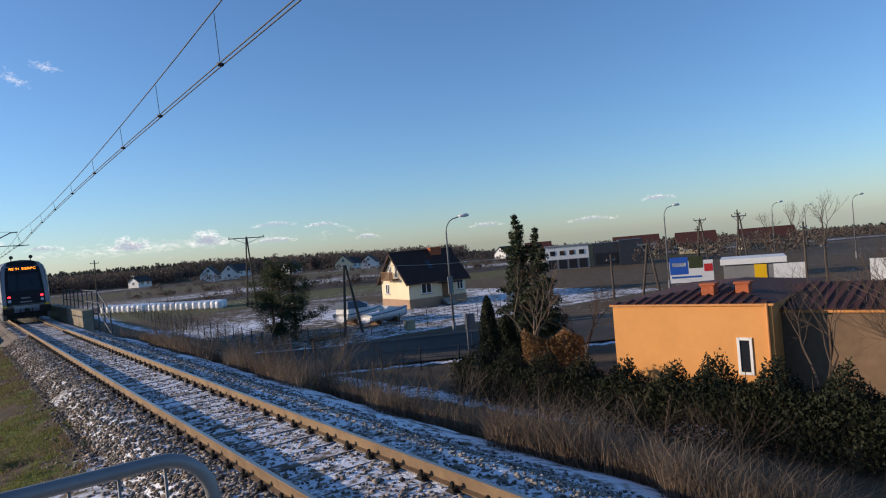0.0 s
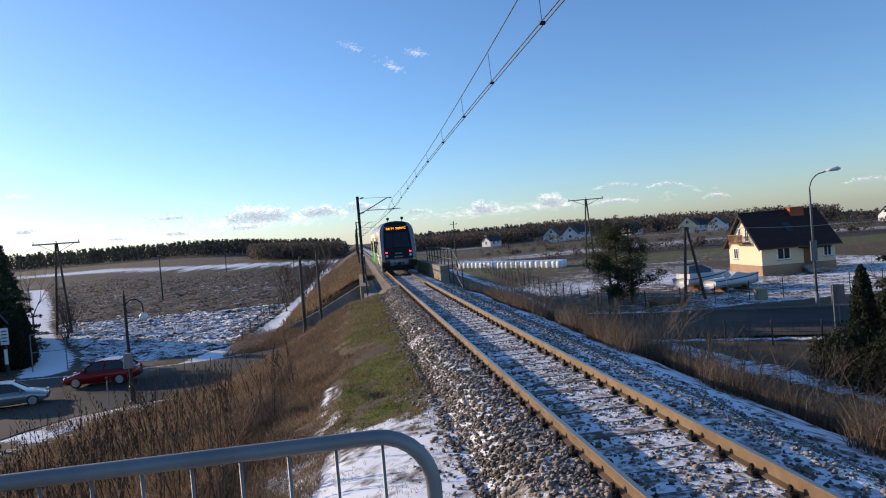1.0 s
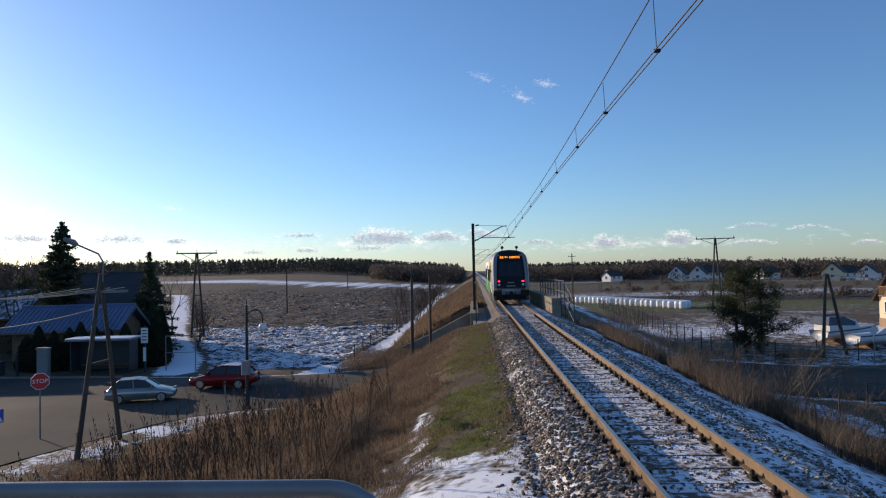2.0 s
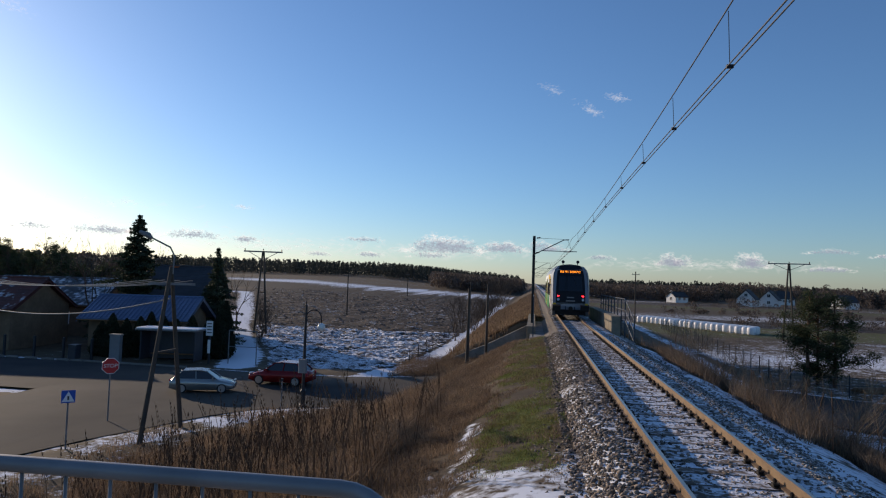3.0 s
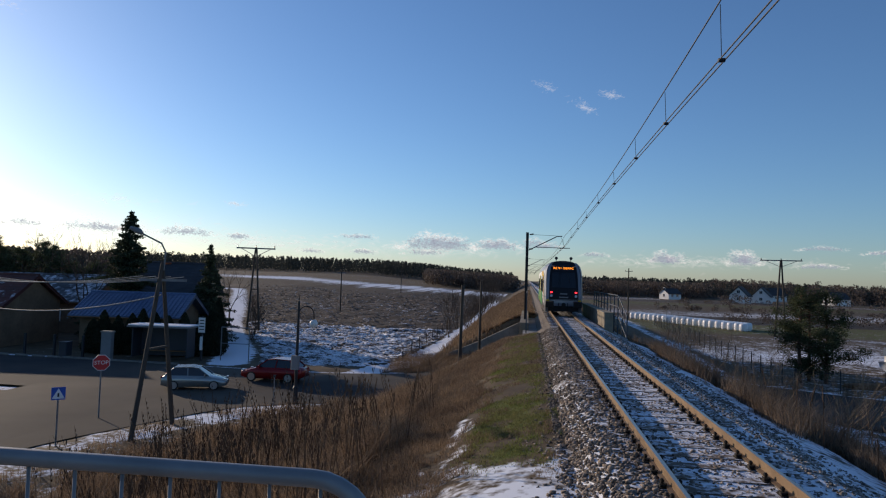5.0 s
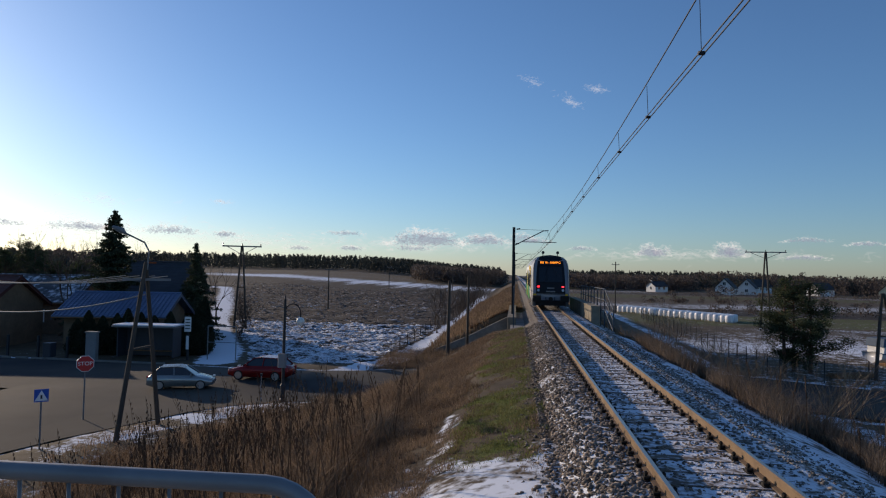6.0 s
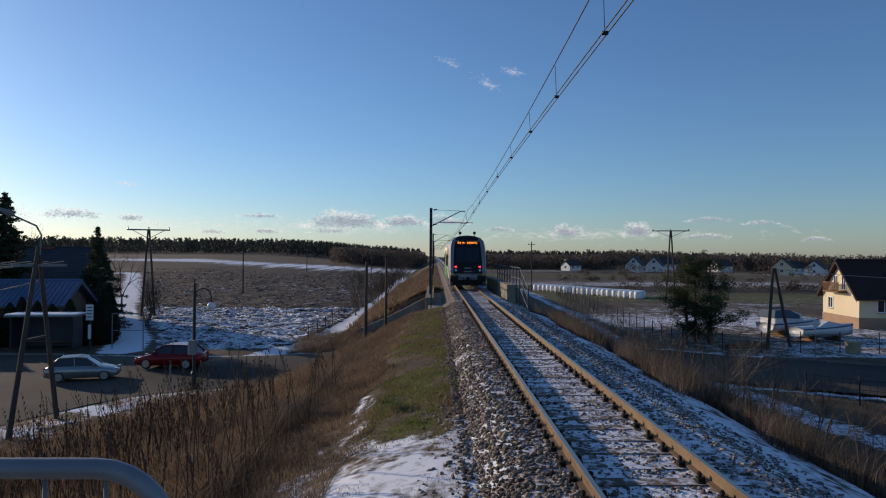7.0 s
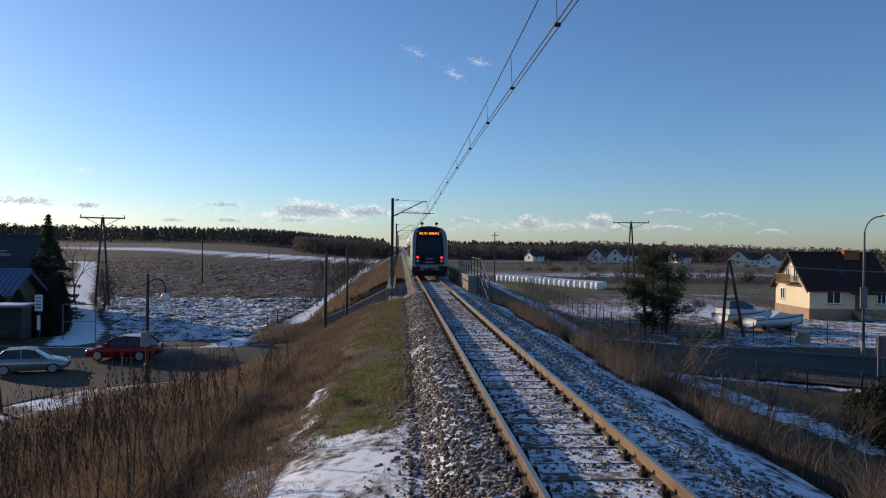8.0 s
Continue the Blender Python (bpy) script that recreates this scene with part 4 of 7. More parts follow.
    glaze = [(1.75, 2.9, 1.45, 2.85), (4.0, 6.4, 1.55, 2.85), (7.2, 12.4, 1.55, 2.6), (16.4, 19.0, 1.55, 2.6), (19.6, 22.2, 1.55, 2.7)]
    for sx in (-1, 1):
        for mat, lab, ring in bands:
            part("livery_panel", Shape().extrude_x(ring, *sorted((sx * 1.44, sx * 1.452))), mat, t, lab)
        for y0, y1, z0, z1 in glaze:
            ring = [(y0, z0), (y1, z0), (y1, z1 - 0.1), (y1 - 0.1, z1), (y0 + 0.25, z1), (y0, z1 - 0.3)]
            part("side_window", Shape().extrude_x(ring, *sorted((sx * 1.44, sx * 1.458))), M_BLACKGLASS, t)
        part("door_leaf_seam", Shape().extrude_x([(14.82, 0.6), (14.88, 0.6), (14.88, 2.9), (14.82, 2.9)], *sorted((sx * 1.44, sx * 1.456))), M_TDARK, t)
    part("underframe", Shape().box(-1.1, 1.1, 3.2, L - 3.2, 0.38, 0.75), M_UNDER, t)
    for y in (2.6, 5.0, L - 5.0, L - 2.6):
        for sx in (-1, 1):
            w = part("wheel", Shape().lathe([(0.40, -0.06), (0.42, -0.02), (0.42, 0.05), (0.45, 0.06), (0.45, 0.075)], (0, 0, 0), 20), M_STEEL_DARK, t)
            w.matrix_basis = pose(sx * 0.7525, y, 0.42, 0, -90 * sx, 0)
    for y in (3.8, L - 3.8):
        part("bogie_frame", Shape().box(-1.0, 1.0, y - 1.7, y + 1.7, 0.4, 0.62, bevel=0.08), M_UNDER, t)
    return t


railcar(pose(0, 50.0, 0.0))


# ---- cars ----
def car(m, paint, label, size=1.0, hatch=0.35):
    t = thing("car", m @ Matrix.Scale(size, 4), label, "car")
    L, W = 4.0, 0.84
    side_ring = [(0.0, 0.32), (0.05, 0.62), (0.75, 0.80), (1.2, 0.92), (3.7, 0.96), (3.98, 0.78), (4.0, 0.34), (3.6, 0.22), (0.35, 0.22)]
    s = Shape()
    n = len(side_ring)
    cols = [(-W, 0.06, 0.97), (-W * 0.93, 0, 1.0), (0, -0.05, 1.02), (W * 0.93, 0, 1.0), (W, 0.06, 0.97)]
    verts = []
    for x, inset, k in cols:
        verts += [(x, (y - L / 2) * (1 - inset / 2), 0.3 + (z - 0.3) * k) for y, z in side_ring]
    faces = [(i * n + j, (i + 1) * n + j, (i + 1) * n + (j + 1) % n, i * n + (j + 1) % n) for i in range(4) for j in range(n)]
    faces += [tuple(range(n)), tuple(reversed(range(4 * n, 5 * n)))]
    part("body", s.add(verts, faces), paint, t, "", True)
    cab = [(1.05, 0.90), (1.75, 1.40), (2.2, 1.47), (3.2, 1.44), (3.85 - hatch * 0.3, 0.95)]
    g = Shape()
    k = len(cab)
    verts = []
    for x, top in ((-1, 0), (1, 0)):
        verts += [(x * (0.80 if z < 1.0 else 0.62), y - L / 2, z - 0.03) for y, z in cab]
    g.add(verts, [tuple(range(k)), tuple(reversed(range(k, 2 * k)))] + [(i, k + i, k + i + 1, i + 1) for i in range(k - 1)])
    part("glasshouse", g, M_WINDOW, t)
    r = Shape()
    rr = [(1.72, 1.40), (2.2, 1.475), (3.22, 1.445), (3.2, 1.40), (2.2, 1.43), (1.76, 1.365)]
    r.extrude_x([(y - L / 2, z) for y, z in rr], -0.64, 0.64)
    part("roof", r, paint, t)
    for sx in (-1, 1):
        for a, b in ((0, 1), (2.0, 2.0), (3, 4)):
            if a == 2.0:
                p0, p1 = (sx * 0.81, 2.35 - L / 2, 0.93), (sx * 0.635, 2.4 - L / 2, 1.42)
            else:
                (ya, za), (yb, zb) = cab[a], cab[b]
                p0, p1 = (sx * (0.81 if za < 1 else 0.63), ya - L / 2, za), (sx * (0.81 if zb < 1 else 0.63), yb - L / 2, zb)
            part("pillar", Shape().tube([p0, p1], 0.035, 6), paint, t)
        part("headlight", Shape().box(sx * 0.62 - 0.14, sx * 0.62 + 0.14, -1.99, -1.85, 0.58, 0.72, bevel=0.04), M_LENS, t)
        part("tail_lamp", Shape().box(sx * 0.72 - 0.07, sx * 0.72 + 0.07, 1.90, 2.0, 0.65, 0.90, bevel=0.02), M_SIGNRED, t)
        part("mirror", Shape().box(sx * 0.92 - 0.09, sx * 0.92 + 0.09, -0.75, -0.65, 0.92, 1.06, bevel=0.03), paint, t)
        for y in (-1.25, 1.22):
            w = part("wheel", Shape().lathe([(0.24, -0.09), (0.30, -0.09), (0.315, -0.05), (0.315, 0.05), (0.30, 0.09), (0.24, 0.09)], (0, 0, 0), 20), M_TYRE, t)
            w.matrix_basis = pose(sx * 0.76, y, 0.315, 0, 90, 0)
            part("rim", Shape().lathe([(0.23, -0.095), (0.05, -0.06), (0.05, 0.06), (0.23, 0.095)], (0, 0, 0), 14), M_ALLOY, w)
    part("bumper", Shape().box(-0.78, 0.78, -2.02, -1.9, 0.32, 0.5, bevel=0.05), M_TDARK, t)
    part("number_plate", Shape().box(-0.26, 0.26, 1.99, 2.01, 0.5, 0.61), M_WHITE, t)
    return t


car(pose(-17.9, 39.45, G + 0.02, 0, 0, -93), M_CARRED, "dark red hatchback on the asphalt road", 0.95)
car(pose(-21.0, 35.5, G + 0.02, 0, 0, 108), M_CARSILVER, "silver-green small hatchback on the asphalt road", 0.86)


# ---- houses ----
def gable_house(name, label, m, w, d, eave, ridge, wall, roof_mat, over=0.45, plinth=None, openings=(), chimneys=(), group=""):
    """A house of w along x and d along y, its ridge along x, its near left corner at the origin. openings: (face, along, z, width, height)."""
    t = thing(name, m, label, "house", group)
    s = Shape().extrude_x([(0, -0.3), (d, -0.3), (d, eave), (d / 2, ridge - 0.12), (0, eave)], 0, w)
    part("wall", s, wall, t)
    if plinth:
        part("plinth", Shape().box(-0.04, w + 0.04, -0.04, d + 0.04, -0.3, 0.95), plinth, t, "darker plinth")
    slope = (ridge - eave) / (d / 2)
    for sy in (0, 1):
        y0 = -over if sy == 0 else d + over
        ring = [(y0, eave - over * slope), (d / 2, ridge), (d / 2, ridge + 0.16), (y0, eave - over * slope + 0.16)]
        part("roof_slope", Shape().extrude_x(ring, -over, w + over), roof_mat, t)
        rows = 12
        for k in range(rows):
            u0, u1 = k / rows, (k + 1) / rows
            ya, yb = y0 + (d / 2 - y0) * u0, y0 + (d / 2 - y0) * u1
            za, zb = eave - over * slope + 0.165 + (ridge - eave + over * slope) * u0, eave - over * slope + 0.165 + (ridge - eave + over * slope) * u1
            part("tile_course", Shape().extrude_x([(ya, za), (ya, za + 0.035), (yb, zb + 0.008), (yb, zb)], -over, w + over), roof_mat, t)
        part("gutter", Shape().tube([(-over, y0, eave - over * slope + 0.05), (w + over, y0, eave - over * slope + 0.05)], 0.06, 6), M_TIMBER, t)
    part("ridge_cap", Shape().tube([(-over, d / 2, ridge + 0.16), (w + over, d / 2, ridge + 0.16)], 0.12, 8), roof_mat, t)
    for x in (-over, w + over - 0.04):
        for sy in (0, 1):
            y0 = -over if sy == 0 else d + over
            ring = [(y0, eave - over * slope - 0.12), (d / 2, ridge - 0.12), (d / 2, ridge + 0.17), (y0, eave - over * slope + 0.17)]
            part("barge_board", Shape().extrude_x(ring, x, x + 0.04), roof_mat, t)
    for face, along, z, ww, hh in openings:
        f = new("window")
        f.parent = t
        if face == "left":
            f.matrix_basis = pose(0, along, z, 0, 0, -90)
        elif face == "front":
            f.matrix_basis = pose(along, 0, z)
        else:
            f.matrix_basis = pose(w, along, z, 0, 0, 90)
        part("pane", Shape().box(-ww / 2, ww / 2, -0.01, 0.04, 0, hh), M_WINDOW, f)
        fr = Shape()
        for x0, x1, z0, z1 in ((-ww / 2 - 0.06, -ww / 2 + 0.04, -0.06, hh + 0.06), (ww / 2 - 0.04, ww / 2 + 0.06, -0.06, hh + 0.06), (-ww / 2, ww / 2, -0.06, 0.04), (-ww / 2, ww / 2, hh - 0.04, hh + 0.06), (-0.04, 0.04, 0, hh)):
            fr.box(x0, x1, -0.05, 0.03, z0, z1)
        part("frame", fr, M_WHITE, f)
        part("sill", Shape().box(-ww / 2 - 0.1, ww / 2 + 0.1, -0.14, 0.0, -0.11, -0.06), M_WALLGREY, f)
    for x, y, cw, cz in chimneys:
        part("chimney", Shape().box(x - cw, x + cw, y - 0.3, y + 0.3, eave, cz, bevel=0.02).box(x - cw - 0.06, x + cw + 0.06, y - 0.36, y + 0.36, cz, cz + 0.08), M_BRICK, t, "orange brick chimney")
    return t


cream = gable_house("house", "cream house with a dark brown tiled roof and a balcony", pose(37.7, 62.6, G, 0, 0, -5), 7.7, 6.9, 3.05, 6.25, M_CREAM, M_ROOF_BROWN, 0.5, M_PLINTH,
                    [("left", 5.3, 1.55, 0.9, 1.1), ("left", 4.3, 3.5, 0.7, 1.35), ("left", 2.7, 3.5, 0.7, 1.35), ("front", 2.3, 1.5, 1.3, 1.1), ("front", 6.9, 1.5, 0.8, 1.1)], [(5.6, 3.0, 0.75, 6.6)])
bal = new("balcony")
bal.parent = cream
part("slab", Shape().box(-0.95, 0.0, 2.0, 5.0, 3.2, 3.35), M_TIMBER, bal)
for k in range(16):
    part("baluster", Shape().box(-0.93, -0.88, 2.03 + k * 0.19, 2.1 + k * 0.19, 3.35, 4.15), M_TIMBER, bal)
part("handrail", Shape().box(-0.97, -0.86, 2.0, 5.05, 4.15, 4.23), M_TIMBER, bal)
part("porch_roof", Shape().box(3.9, 6.4, -1.6, 0.0, 2.45, 2.58, bevel=0.05), M_ROOF_BROWN, cream)
part("door", Shape().box(4.4, 5.3, -0.06, 0.02, 0.75, 2.45), M_TIMBER, cream, "dark timber front door")
steps = Shape()
for k in range(4):
    steps.box(4.1, 5.6, -1.6 + k * 0.3, 0, 0.0, 0.18 * (k + 1))
part("steps", steps, M_CONCRETE, cream)
part("roof_window", Shape().extrude_x([(1.0, 4.10), (2.0, 5.03), (2.0, 5.17), (1.0, 4.24)], 3.4, 4.1), M_WINDOW, cream)

# orange house, its long low roof seen from above
orange = thing("house", pose(19.25, 11.4, G, 0, 0, 13.85), "orange rendered house with a brown-red metal tile roof", "house")
part("wall", Shape().box(0, 9.5, 0, 6.0, -0.3, 3.7), M_ORANGE, orange, "smooth orange render")
# brown wall colour stands in for the shadow lying over the wing
part("wall", Shape().box(1.2, 11.0, -9.5, 0.0, -0.3, 3.3), M_BRICKWALL, orange, "rear wing coloured brown for the shadow over it")
part("fascia", Shape().box(-0.08, 9.6, -0.08, 6.1, 3.7, 3.78).box(1.1, 11.1, -9.6, -0.1, 3.3, 3.42), M_ORANGE_TRIM, orange)
hip = Shape().add([(-0.1, -0.1, 3.785), (9.6, -0.1, 3.785), (9.6, 6.1, 3.785), (-0.1, 6.1, 3.785), (3.4, 2.6, 4.2), (6.4, 2.6, 4.2)], [(0, 1, 5, 4), (1, 2, 5), (2, 3, 4, 5), (3, 0, 4), (3, 2, 1, 0)])
part("roof", hip, M_ROOF_RED, orange, "brown-red metal tile roof")
hip2 = Shape().add([(1.0, -9.6, 3.43), (11.1, -9.6, 3.43), (11.1, 0.2, 3.43), (1.0, 0.2, 3.43), (5.4, -9.6, 4.0), (5.4, 0.2, 4.0)], [(0, 1, 4), (1, 2, 5, 4), (2, 3, 5), (3, 0, 4, 5), (3, 2, 1, 0)])
part("roof", hip2, M_ROOF_RED, orange, "brown-red metal tile roof")


def roof_rib(y, x0, z0, x1, z1):
    ring = [(x0, z0), (x1, z1), (x1, z1 + 0.06), (x0, z0 + 0.06)]
    part("roof_rib", Shape().extrude_y(ring, y, y + 0.07), M_ROOF_RED, orange)


for k in range(26):
    roof_rib(-9.5 + k * 0.37, 1.0, 3.43, 5.4, 4.0)
for k in range(15):
    y = 0.15 + k * 0.4
    u = min((y + 0.1) / 2.7, (6.1 - y) / 3.5)
    roof_rib(y, -0.1, 3.78, -0.1 + 3.5 * u, 3.78 + 0.415 * u)
for x, y in ((1.6, 2.6), (1.9, 1.4)):
    part("chimney", Shape().box(x - 0.25, x + 0.25, y - 0.25, y + 0.25, 3.8, 4.34, bevel=0.02).box(x - 0.3, x + 0.3, y - 0.3, y + 0.3, 4.34, 4.42), M_BRICK, orange, "red brick chimney")
w = new("window")
w.parent = orange
w.matrix_basis = pose(0, 1.0, 1.25, 0, 0, -90)
part("pane", Shape().box(-0.2, 0.2, -0.015, 0.03, 0, 1.25), M_WINDOW, w)
fr = Shape()
for x0, x1, z0, z1 in ((-0.26, -0.17, -0.05, 1.3), (0.17, 0.26, -0.05, 1.3), (-0.2, 0.2, -0.05, 0.05), (-0.2, 0.2, 1.2, 1.3)):
    fr.box(x0, x1, -0.05, 0.03, z0, z1)
part("frame", fr, M_WHITE, w)
part("downpipe", Shape().tube([(-0.06, 0.15, 3.8), (-0.06, 0.15, 0.0)], 0.045, 8), M_ORANGE_TRIM, orange)

# houses beyond the side lane
gable_house("house", "dull yellow house with a dark grey roof", pose(-41.4, 61.3, G, 0, 0, 14), 6.4, 9.0, 4.2, 7.1, M_DULLWALL, M_ROOF_GREY, 0.5, None, [("front", 4.8, 1.4, 1.2, 1.2), ("front", 1.8, 1.4, 1.2, 1.2)], [(2, 4.5, 0.4, 7.2)])
blue = gable_house("shed", "low workshop with a blue corrugated metal roof", pose(-39.2, 50.77, G, 0, 0, 10), 7.6, 6.4, 2.8, 4.3, M_BRICKWALL, M_ROOF_BLUE, 0.7, None, [("front", 6.0, 1.0, 1.2, 0.9)])
for k in range(25):
    x = -0.6 + k * 0.35
    part("roof_rib", Shape().add([(x, -0.7, 2.72), (x + 0.07, -0.7, 2.72), (x + 0.07, 3.2, 4.54), (x, 3.2, 4.54), (x, -0.7, 2.64), (x + 0.07, -0.7, 2.64), (x + 0.07, 3.2, 4.46), (x, 3.2, 4.46)], [(0, 1, 2, 3), (4, 0, 3, 7), (1, 5, 6, 2), (4, 5, 1, 0)]), M_ROOF_BLUE, blue)
gable_house("house", "old brown house with a snowy dull red roof", pose(-56.4, 47.6, G, 0, 0, 4), 12.0, 7.5, 3.4, 5.6, M_BRICKWALL, M_ROOF_OLDRED, 0.5, None, [("front", 9.0, 1.2, 0.9, 1.1)])
gable_house("house", "old brown house with a snowy dark roof", pose(-58.0, 60.0, G, 0, 0, 5), 12.0, 8.5, 3.2, 5.5, M_BRICKWALL, M_ROOF_SNOWY, 0.5, None, [("front", 9.0, 1.2, 0.9, 1.1)])


def far_house(x, y, turn, w, d, eave, ridge, wall=M_WALLWHITE, roof=M_ROOF_GREY):
    return gable_house("house", "small white house with a dark roof among fields", pose(x, y, height(x, y), 0, 0, turn), w, d, eave, ridge, wall, roof, 0.4, None,
                       [("left", d / 2, 1.2, 1.2, 1.2), ("left", d / 2, 4.0, 1.2, 1.2), ("front", w * 0.3, 1.2, 1.2, 1.2), ("front", w * 0.7, 1.2, 1.2, 1.2)], group="houses among the fields")


for args in ((85, 280, 62, 8, 7, 3.0, 6.6), (97, 290, 64, 8, 7, 3.0, 6.6), (59.5, 305, 30, 7, 6, 2.6, 4.6), (149, 280, 55, 9, 8, 3.4, 7.2, M_CREAM, M_ROOF_BROWN), (133, 315, 25, 9, 7, 3.0, 5.8),
             (172, 296, 50, 9, 8, 3.2, 6.8), (200, 300, 15, 11, 8, 3.2, 6.6, M_WALLWHITE, M_ROOF_RED), (118, 350, 25, 10, 8, 3.0, 6.4), (184, 345, 22, 11, 8, 3.0, 6.4), (240, 272, 10, 11, 8, 3.2, 6.6)):
    far_house(*args)

# white commercial building with dark glazed blocks
shop = thing("commercial_building", pose(92.3, 95.0, G, 0, 0, -46), "white and grey commercial building with dark glazed blocks", "building")
part("wall", Shape().box(0, 8.6, 0, 9, -0.3, 4.5), M_WALLWHITE, shop, "white upper storey")
part("base", Shape().box(-0.05, 8.65, -0.05, 9, -0.3, 2.0), M_WALLGREY, shop, "grey clad ground floor")
part("side_wing", Shape().box(8.65, 12.2, 0.3, 10, -0.3, 4.4), M_DULLWALL, shop, "beige clad stair block")
part("roof_edge", Shape().box(-0.15, 8.75, -0.15, 9.1, 4.5, 4.7), M_WALLGREY, shop)
for k in range(4):
    part("window", Shape().box(1.0 + k * 1.9, 2.0 + k * 1.9, -0.06, 0.05, 2.8, 3.7), M_WINDOW, shop)
for k in range(4):
    part("shopfront", Shape().box(0.6 + k * 2.0, 2.2 + k * 2.0, -0.09, 0.0, 0.1, 1.9), M_WINDOW, shop)
shop2 = thing("commercial_building", pose(98.7, 88.0, G, 0, 0, -48), "anthracite commercial building with wide dark windows", "building")
part("wall", Shape().box(0, 5, 0, 8, -0.3, 4.6), M_CLADDARK, shop2)
part("wall", Shape().box(5.0, 9.5, -1.0, 8, -0.3, 4.9), M_CLADDARK, shop2)
for k in range(3):
    part("window", Shape().box(0.3 + k * 1.55, 1.5 + k * 1.55, -0.06, 0.05, 0.4, 2.6), M_WINDOW, shop2)
for x, y, tn, w_, d_ in ((146, 121, -50, 12, 8), (157, 108, -50, 10, 8), (129, 139, -45, 7, 7), (176, 100, -50, 14, 8)):
    gable_house("house", "long house with a red tiled roof", pose(x, y, height(x, y), 0, 0, tn), w_, d_, 2.8, 5.6, M_CREAM, M_ROOF_RED, 0.4, None, [("front", 1.5 + 2.6 * k, 1.2, 1.2, 1.2) for k in range(int(w_ / 3))])
kiosk = thing("sales_hall", pose(69.3, 43.0, G - 0.35, 0, 0, -61), "low white sales hall with a flat roof", "building")
part("wall", Shape().box(0, 6.4, 0, 6, -0.3, 2.0), M_WALLGREY, kiosk)
part("fascia", Shape().box(-0.3, 6.7, -0.3, 6.3, 2.0, 2.65), M_WALLWHITE, kiosk, "white fascia band")
part("door", Shape().box(3.3, 4.6, -0.08, 0.02, 0.0, 1.9), M_YELLOW, kiosk, "yellow gate")

# ---- hoardings ----
def hoarding(m, w, h, z, label, color, blocks=()):
    t = thing("billboard", m, label, "billboard")
    part("panel", Shape().box(-w / 2, w / 2, -0.06, 0.06, z, z + h), color, t)
    for sx in (-0.35, 0.35):
        part("post", Shape().box(sx * w - 0.07, sx * w + 0.07, 0.06, 0.2, -0.3, z + h), M_STEEL_GREY, t)
    for name, x0, x1, z0, z1, mat in blocks:
        part(name, Shape().box(x0, x1, -0.075, -0.06, z0, z1), mat, t)
    return t


hoarding(pose(59.6, 40.9, G, 0, 0, -55), 4.4, 2.3, 0.6, "blue and white billboard with a green picture field", M_WALLWHITE,
         (("blue_field", -2.15, -0.3, 1.5, 3.35, M_SIGNBLUE), ("lettering_bar", -1.9, -0.5, 2.35, 2.75, M_WHITE), ("picture_field", -0.2, 1.2, 2.1, 3.35, M_PINE), ("red_field", 1.3, 2.15, 1.7, 2.5, M_SIGNRED), ("lettering_bar", -2.0, 1.0, 1.1, 1.3, M_SIGNBLUE)))
hoarding(pose(59.5, 30.4, G, 0, 0, -60), 2.8, 2.4, 0.0, "plain white hoarding panel", M_WALLWHITE)
hoarding(pose(62.6, 23.0, G, 0, 0, -66), 3.4, 2.3, 0.1, "plain white hoarding panel", M_WALLWHITE)


# ---- poles, lamps, signs ----
def street_lamp(m, h, arm, label):
    t = thing("street_lamp", m, label, "street lamp", "street lamps")
    part("base", Shape().lathe([(0.13, 0), (0.13, 0.9), (0.1, 0.95)], (0, 0, 0), 10), M_STEEL_GREY, t)
    pts = [(0, 0, 0.9), (0, 0, h - 1.2)] + [(arm * (1 - math.cos(a)) * 0.75, 0, h - 1.2 + 1.1 * math.sin(a)) for a in np.linspace(0.2, math.pi / 2, 6)] + [(arm, 0, h)]
    part("pole", Shape().tube(pts, [0.085, 0.065] + [0.045] * 7, 10), M_STEEL_GREY, t, smooth=True)
    part("lamp_head", Shape().tube([(arm - 0.1, 0, h), (arm + 0.15, 0, h + 0.03), (arm + 0.6, 0, h + 0.06), (arm + 0.75, 0, h + 0.04)], [0.05, 0.12, 0.14, 0.05], 10), M_WALLWHITE, t, "pale lamp head", True)
    return t


lamp_r = street_lamp(pose(26.65, 39.9, G, 0, 0, -35), 8.9, 1.1, "tall grey street lamp with a curved arm")
part("meter_box", Shape().box(-0.2, 0.2, -0.28, -0.1, 3.1, 4.4, bevel=0.04), M_WALLGREY, lamp_r)
for x, y, tn in ((58.3, 42.8, -30), (94.7, 49.7, -30), (99.0, 40.4, -30), (106.7, 27.4, -30), (151.7, 71.4, -30)):
    street_lamp(pose(x, y, G, 0, 0, tn), 9.0, 1.1, "tall grey street lamp with a curved arm")

park = thing("park_lamp", pose(-14.3, 33.0, G), "black ornamental lamp post with a white globe", "street lamp")
part("base", Shape().lathe([(0.17, 0), (0.17, 0.12), (0.12, 0.18), (0.12, 0.75), (0.15, 0.8), (0.07, 0.95)], (0, 0, 0), 12), M_STEEL_DARK, park)
part("pole", Shape().lathe([(0.085, 0.9), (0.065, 5.2), (0.02, 5.25), (0.03, 5.35), (0.0, 5.55)], (0, 0, 0), 12), M_STEEL_DARK, park)
part("scroll_arm", Shape().tube([(0, 0, 4.3)] + [(0.42 - 0.40 * math.cos(a), 0, 4.55 + 0.42 * math.sin(a)) for a in np.linspace(0.2, 3.0, 12)] + [(0.83, 0, 4.3)], 0.03, 8), M_STEEL_DARK, park, smooth=True)
